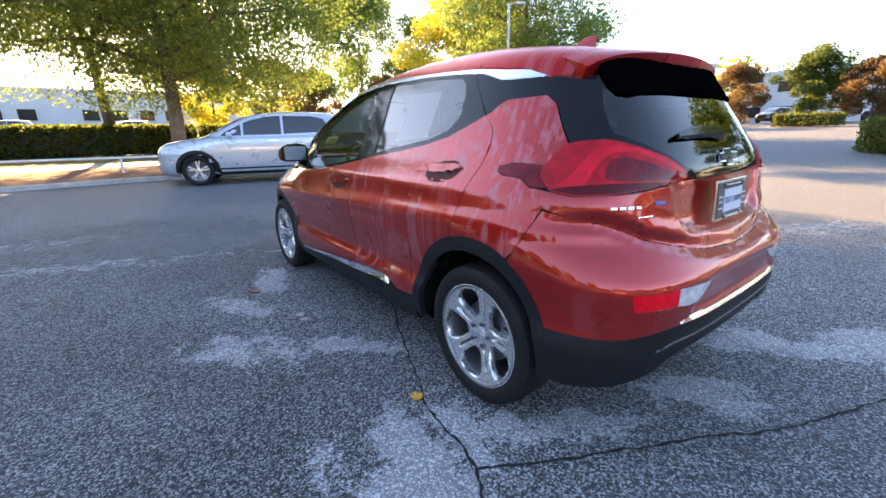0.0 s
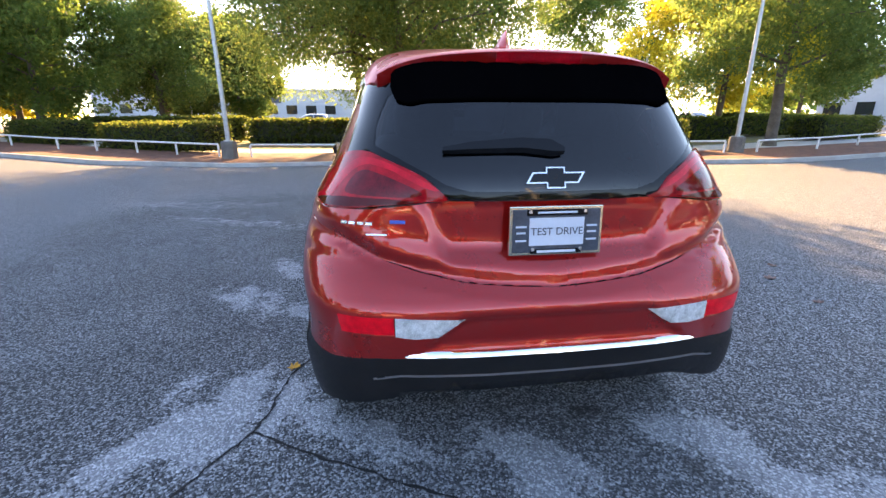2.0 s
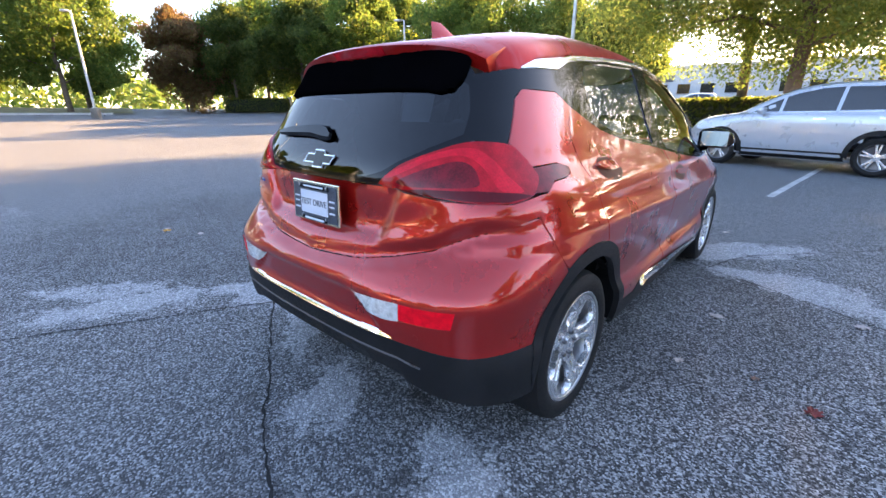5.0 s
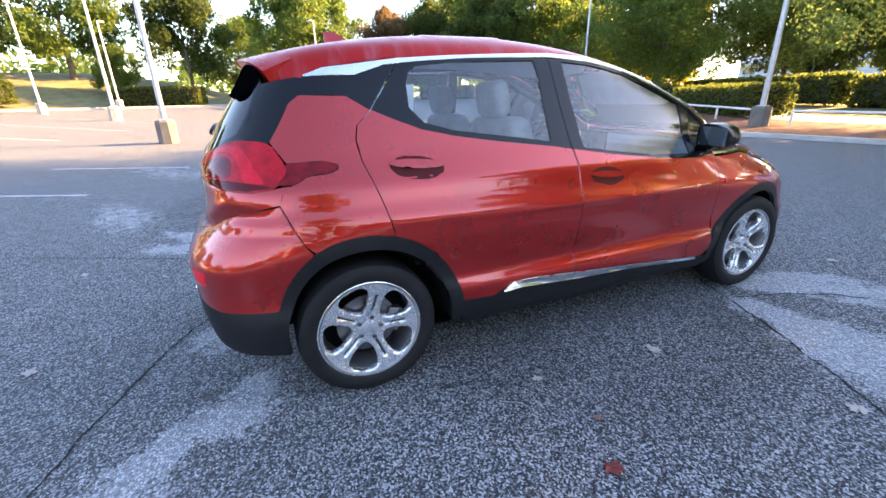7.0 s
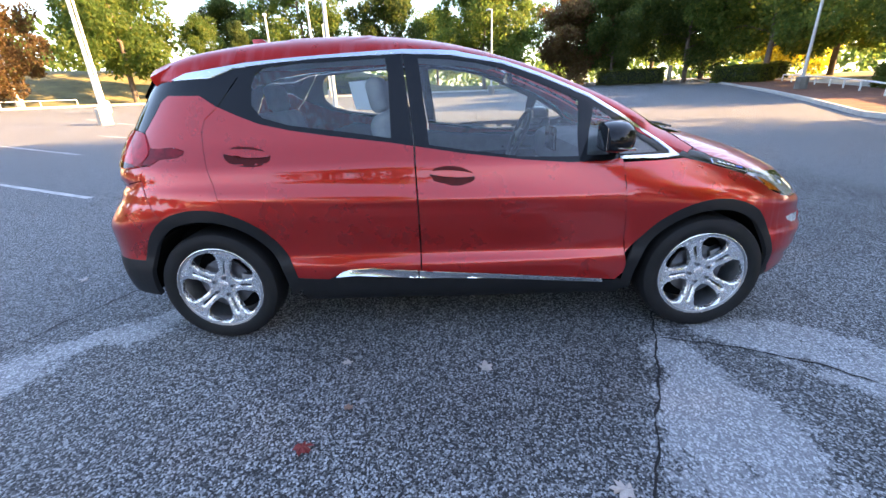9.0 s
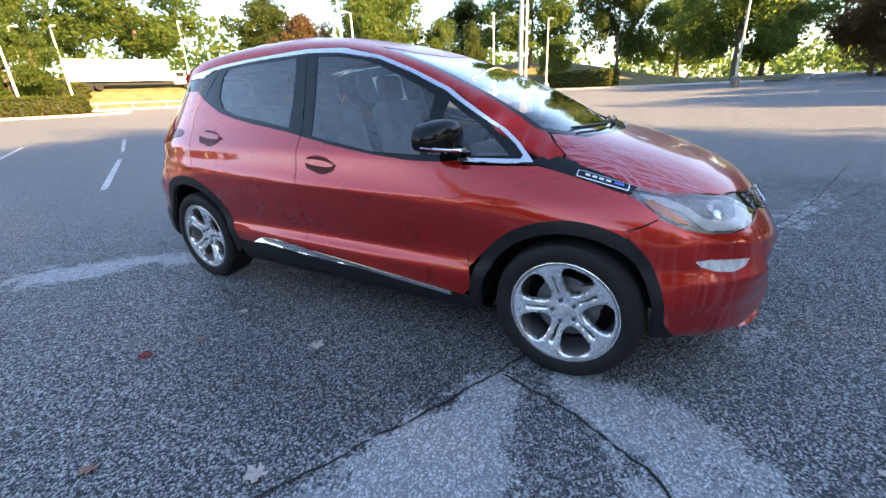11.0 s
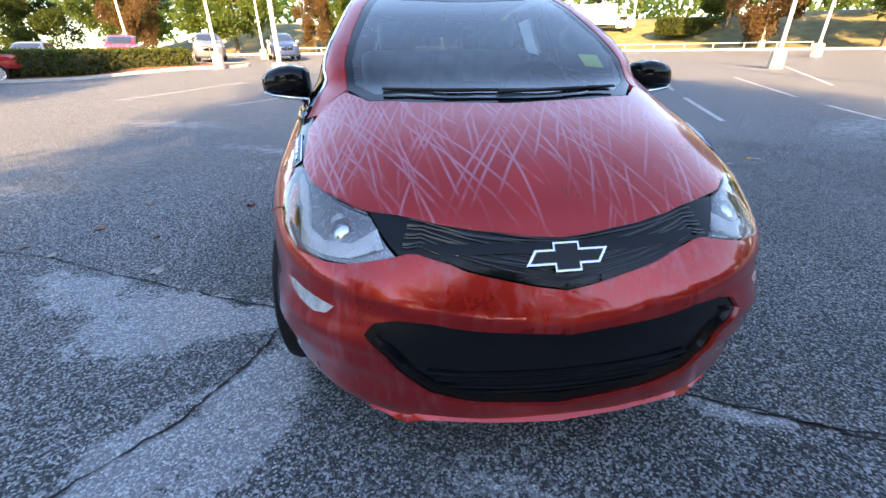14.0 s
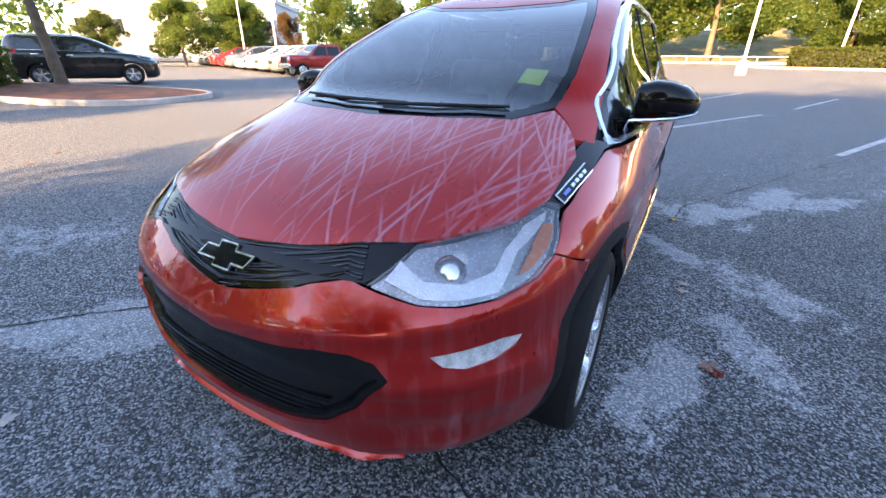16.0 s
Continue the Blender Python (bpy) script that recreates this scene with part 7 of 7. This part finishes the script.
suv_screen = ([(0, 2.50), (0.45, 2.42), (0.70, 2.22), (0.66, 1.95), (0.58, 1.60), (0.3, 1.62), (0, 1.64)], [(0, -0.95, 1.12), (0.55, -0.9, 1.13), (0.68, -0.80, 1.22), (0.60, -0.75, 1.52), (0, -0.75, 1.56)])
suv_kind = (("tail_lamp", [(0.60, -0.93, 1.02), (0.72, -0.85, 0.98), (-0.50, 1.06), (-0.46, 1.14), (-0.62, 1.22), (0.66, -0.85, 1.12)], lamp_red, "rear"),
            ("headlamp", [(0.50, 3.5, 0.93), (0.72, 3.3, 0.98), (2.95, 1.02), (3.0, 0.93), (0.75, 3.35, 0.86), (0.55, 3.5, 0.84)], lamp_ribbed, "front"),
            ("lower_cladding", [(0.45, 0.40), (2.28, 0.40), (2.28, 0.24), (0.45, 0.24)], satin_black, "side"),
            ("rear_cladding", [(0.30, -0.96, 0.48), (0.75, -0.90, 0.48), (-0.48, 0.46), (-0.46, 0.28), (0.75, -0.85, 0.27), (0.30, -0.9, 0.27)], satin_black, "rear"),
            ("grille", [(0.02, 3.63, 0.84), (0.40, 3.6, 0.86), (0.34, 3.6, 0.62), (0.02, 3.63, 0.58)], gloss_black, "front"),
            ("handle", [(0.86, 1.03), (1.06, 1.035), (1.06, 1.005), (0.86, 1.0)], bright_trim, "side"),
            ("handle", [(-0.10, 1.06), (0.10, 1.06), (0.10, 1.03), (-0.10, 1.03)], bright_trim, "side"),
            ("roof_rail", [(-0.30, 1.645), (1.1, 1.645), (1.2, 1.615), (-0.35, 1.62)], bright_trim, "side"),
            ("window_strip", [(-0.42, 1.185), (2.2, 1.14), (2.2, 1.125), (-0.42, 1.17)], bright_trim, "side"))
suv, suv_body = vehicle("suv", (2.62, 10.95, 0.0), 72, SUV, 2.706, suv_silver, "silver compact SUV parked by the kerb", (0.0, 2.706, 0.352), suv_windows, suv_kind, screen=suv_screen)
suv.matrix_basis = suv.matrix_basis @ Matrix.Scale(1.06, 4)
for s in (1, -1):
    part("door_mirror", box_bm((0.20, 0.12, 0.14), (s * 0.98, 1.93, 1.17), 0.04), suv_silver, suv, smooth=True)
coupe_windows = ([(-0.05, 1.04), (0.22, 1.20), (0.55, 1.33), (0.60, 1.03)], [(0.66, 1.33), (1.05, 1.33), (1.35, 1.25), (1.75, 1.06), (1.75, 1.00), (0.66, 1.02)])
coupe_screen = ([(0, 2.30), (0.45, 2.2), (0.66, 1.95), (0.60, 1.60), (0.45, 1.32), (0, 1.40)], [(0, -0.6, 1.03), (0.5, -0.45, 1.05), (0.50, 0.1, 1.30), (0, 0.15, 1.32)])
coupe_kind = (("headlamp", [(0.45, 3.7, 0.74), (0.80, 3.5, 0.76), (0.80, 3.5, 0.62), (0.45, 3.7, 0.62)], gloss_black, "front"), ("tail_lamp", [(0.1, -1.1, 0.82), (0.80, -0.95, 0.82), (0.80, -0.95, 0.70), (0.1, -1.1, 0.70)], lamp_red, "rear"),
              ("lower_cladding", [(0.5, 0.36), (2.5, 0.36), (2.5, 0.24), (0.5, 0.24)], satin_black, "side"), ("handle", [(0.75, 0.84), (0.95, 0.84), (0.95, 0.81), (0.75, 0.81)], chrome, "side"))
coupe, coupe_body = vehicle("coupe", (27.4, 13.2, land(27, 13.3) + 0.02), 82, COUPE, 2.95, coupe_white, "white two-door coupe parked beyond the rail", (0.0, 2.95, 0.36), coupe_windows, coupe_kind, screen=coupe_screen)


def recolour(v, colour, body):
    """Gives a copied vehicle its own paint."""
    for ob in v.children_recursive:
        if ob.data is not None and ob.data is body.data:
            ob.material_slots[0].link = "OBJECT"
            ob.material_slots[0].material = colour


def parked(source, body, x, y, turn, colour, label, group="parked cars", scale=1.0):
    v = copy_thing(source, pose(x, y, land(x, y) + 0.01, 0, 0, turn) @ Matrix.Scale(scale, 4))
    recolour(v, colour, body)
    return tagged(v, label, "car", group)


grey_paint = paint("grey_paint", (0.22, 0.23, 0.25), 0.4)
blue_paint = paint("blue_paint", (0.04, 0.07, 0.18), 0.3)
parked(suv, suv_body, 21.4, -3.8, 153, suv_black, "black SUV parked beside the mulched island")
ROW = ((grey_paint, "dark grey"), (suv_silver, "silver"), (coupe_white, "white"), (coupe_white, "white"), (grey_paint, "dark grey"), (truck_red, "red"), (truck_red, "red"), (suv_black, "black"), (coupe_white, "white"), (suv_silver, "silver"))
for k, (colour, words) in enumerate(ROW):
    low = k in (3, 5, 7, 8)
    parked(coupe if low else suv, coupe_body if low else suv_body, 18.8 + 2.69 * (k + 1), -18.3 - 1.09 * (k + 1), -22, colour, words + (" coupe" if low else " SUV") + " parked in a row of cars", "row of parked cars")
for k, (x, y, colour, words) in enumerate(((9, -33, blue_paint, "dark blue SUV parked behind a hedge"), (13.5, -31, grey_paint, "grey SUV parked behind a hedge"), (18, -29, truck_red, "red SUV parked behind a hedge"), (22.5, -27.5, grey_paint, "grey SUV parked behind a hedge"))):
    parked(suv, suv_body, x, y, 20, colour, words)
for k in range(7):
    parked(suv if k % 2 else coupe, suv_body if k % 2 else coupe_body, 17 + 3.4 * k, 46 - 0.4 * k, 160 + 3 * k, (coupe_white, suv_silver, coupe_white, suv_black, suv_silver, coupe_white, grey_paint)[k], ("white", "silver", "white", "black", "silver", "white", "grey")[k] + " car parked far beyond the hedge", "far parked cars")
for k in range(6):
    parked(coupe if k % 2 else suv, coupe_body if k % 2 else suv_body, 60 + 1.0 * k, 24 - 4.4 * k, 75, (coupe_white, suv_silver, suv_black, coupe_white, blue_paint, truck_red)[k], ("white", "silver", "black", "white", "blue", "red")[k] + " car parked far across the lot", "far parked cars")
for k in range(5):
    parked(suv if k % 2 else coupe, suv_body if k % 2 else coupe_body, -13 + 4.5 * k, 52 + 0.8 * k, 100, (coupe_white, suv_silver, grey_paint, coupe_white, suv_silver)[k], ("white", "silver", "grey", "white", "silver")[k] + " car parked beyond the hedge", "far parked cars")

# red pickup at the end of the row
pickup = thing("pickup_truck", (18.8, -18.3, land(18.8, -18.3)), "red crew-cab pickup truck parked at the end of the row", "car", turn=-22)
for nm, size, at, bev, material in (("bed", (1.90, 1.75, 0.62), (0, -0.25, 0.86), 0.06, truck_red), ("cab_body", (1.90, 2.2, 0.66), (0, 1.65, 0.86), 0.09, truck_red), ("hood", (1.86, 1.30, 0.62), (0, 3.30, 0.88), 0.14, truck_red)):
    part(nm, box_bm(size, at, bev, segs=3), material, pickup, smooth=True)
bm = bmesh.new()
rows = [[bm.verts.new(p) for p in ring] for ring in (((-0.90, 0.60, 1.15), (0.90, 0.60, 1.15), (0.90, 2.80, 1.15), (-0.90, 2.80, 1.15)), ((-0.76, 0.72, 1.72), (0.76, 0.72, 1.72), (0.76, 2.05, 1.72), (-0.76, 2.05, 1.72)), ((-0.70, 0.80, 1.78), (0.70, 0.80, 1.78), (0.70, 1.95, 1.78), (-0.70, 1.95, 1.78)))]
for a, b in zip(rows, rows[1:]):
    for k in range(4):
        bm.faces.new((a[k], a[(k + 1) % 4], b[(k + 1) % 4], b[k]))
bm.faces.new(rows[2])
part("cab_roof", bm, truck_red, pickup)
for s in (1, -1):
    for y0, y1, t0, t1 in ((0.80, 1.55, 0.84, 1.55), (1.62, 2.55, 1.62, 2.10)):
        bm = bmesh.new()
        q = [bm.verts.new(p) for p in ((s * 0.905, y0, 1.18), (s * 0.905, y1, 1.18), (s * 0.785, t1, 1.66), (s * 0.785, t0, 1.66))]
        bm.faces.new(q if s > 0 else q[::-1])
        bmesh.ops.solidify(bm, geom=bm.faces[:], thickness=0.01)
        part("side_window", bm, dark_glass, pickup)
    part("headlamp", box_bm((0.36, 0.10, 0.22), (s * 0.72, 3.91, 1.0), 0.03), lamp_ribbed, pickup, smooth=True)
    for hy in (-0.1, 3.2):
        w = new("wheel")
        w.parent = pickup
        w.matrix_basis = pose(s * 0.86, hy, 0.38, 0, 0, 0 if s > 0 else 180)
        part("tyre", lathe_bm([(-0.12, 0.24), (-0.12, 0.34), (-0.08, 0.38), (0.08, 0.38), (0.12, 0.34), (0.10, 0.25)], 28), tyre_rubber, w, smooth=True)
        part("rim", lathe_bm([(0.10, 0.25), (0.06, 0.22), (0.08, 0.05), (0.08, 0.01)], 20), alloy, w, smooth=True)
bm = bmesh.new()
q = [bm.verts.new(p) for p in ((-0.78, 2.77, 1.20), (0.78, 2.77, 1.20), (0.68, 2.10, 1.70), (-0.68, 2.10, 1.70))]
bm.faces.new(q)
bmesh.ops.solidify(bm, geom=bm.faces[:], thickness=0.012)
part("windscreen", bm, dark_glass, pickup)
part("grille", box_bm((1.05, 0.06, 0.34), (0, 3.94, 0.92), 0.02), gloss_black, pickup)
part("front_bumper", box_bm((1.80, 0.16, 0.24), (0, 3.95, 0.62), 0.05), bright_trim, pickup, smooth=True)

# white box truck on the bank road
truck = thing("box_truck", (-23.9, -49.9, land(-23.9, -49.9) + 0.10), "white box truck on the road above the bank", "truck", turn=-23)
truck.matrix_basis = truck.matrix_basis @ Matrix.Scale(0.7, 4)
part("cargo_box", box_bm((13.0, 2.6, 3.0), (3.0, 0, 2.7), 0.06), plain("truck_white", (0.78, 0.78, 0.80), 0.4, vary=0.08), truck)
part("cab", box_bm((1.9, 2.4, 2.0), (-4.6, 0, 1.6), 0.25, segs=3), bpy.data.materials["truck_white"], truck, smooth=True)
part("cab_nose", box_bm((1.3, 2.2, 0.9), (-6.0, 0, 1.05), 0.2, segs=3), bpy.data.materials["truck_white"], truck, smooth=True)
part("chassis", box_bm((15.0, 1.2, 0.3), (2.0, 0, 0.8), 0.05), satin_black, truck)
part("cab_window", box_bm((1.2, 2.44, 0.7), (-4.7, 0, 2.05), 0.05), dark_glass, truck)
for x in (-5.4, 6.0, 7.2):
    for y in (-1.0, 1.0):
        part("wheel", tube_bm([(x, y - 0.15, 0.5), (x, y + 0.15, 0.5)], 0.5, 20), tyre_rubber, truck, smooth=True)

# ---- buildings ----
render_white = plain("pale_wall", (0.44, 0.46, 0.49), 0.8, vary=0.08, scale=0.3)
roof_grey = plain("roof_edge", (0.45, 0.47, 0.50), 0.7)


def block(name, place, size, turn, label, floors, columns, sign=None):
    b = thing(name, place, label, "building", turn=turn)
    w, d, h = size
    part("wall", box_bm((w, d, h), (0, 0, h / 2)), render_white, b)
    part("parapet", box_bm((w + 0.4, d + 0.4, 0.5), (0, 0, h + 0.2), 0.05), roof_grey, b)
    for f in range(floors):
        for c in range(columns):
            x = (c + 0.5) / columns * w - w / 2
            if (c * 7 + f) % 5 == 4:
                continue
            ww, hh = min(2.6, w / columns * 0.55), 1.7
            z = h * (f + 0.5) / floors
            win = part("window", box_bm((ww + 0.2, 0.16, hh + 0.2), (x, -d / 2 - 0.02, z), 0.02), roof_grey, b)
            part("pane", box_bm((ww, 0.06, hh), (x, -d / 2 - 0.10, z)), dark_glass, win)
    if sign:
        part("wall_sign", box_bm((sign[1], 0.2, sign[2]), (sign[0], -d / 2 - 0.12, sign[3]), 0.03), plain("sign_dark", (0.06, 0.07, 0.09), 0.5), b)
    return b


block("long_building", (-22, 100, 1.5), (70, 16, 7.4), 2, "long low pale building beyond the hedge", 1, 18, (-2, 4.0, 1.2, 5.6))
block("office_building", (76, 46, 1.5), (30, 14, 9.5), -52, "pale two-storey building with rows of windows", 2, 9)
block("shed_building", (24, 120, 1.5), (26, 14, 8), -6, "far pale blue-grey building", 1, 6)
block("showroom_building", (64, -38, 1.5), (26, 14, 6), 215, "pale low building behind the parked cars", 1, 7)
block("side_building", (96, 12, 1.5), (34, 14, 8), -84, "pale low building across the lot", 2, 8)

# green sign on a pole among the trees, small white sign at the exit
sign = thing("road_sign", (18.1, 28.0, land(18.1, 28.0)), "green rectangular sign high on a pole", "sign")
part("pole", tube_bm([(0, 0, 0), (0, 0, 6.9)], 0.06, 10), post_grey, sign, smooth=True)
part("panel", box_bm((0.75, 0.05, 1.05), (0, -0.09, 6.3), 0.01), plain("sign_green", (0.01, 0.16, 0.10), 0.5), sign)
marker = thing("exit_sign", (-49, 27, land(-49, 27)), "small white sign board at the exit", "sign")
part("board", box_bm((0.9, 0.08, 1.5), (0, 0, 0.85), 0.02), white_rail, marker)
part("foot", box_bm((0.5, 0.3, 0.14), (0, 0, 0.05), 0.02), base_pale, marker)
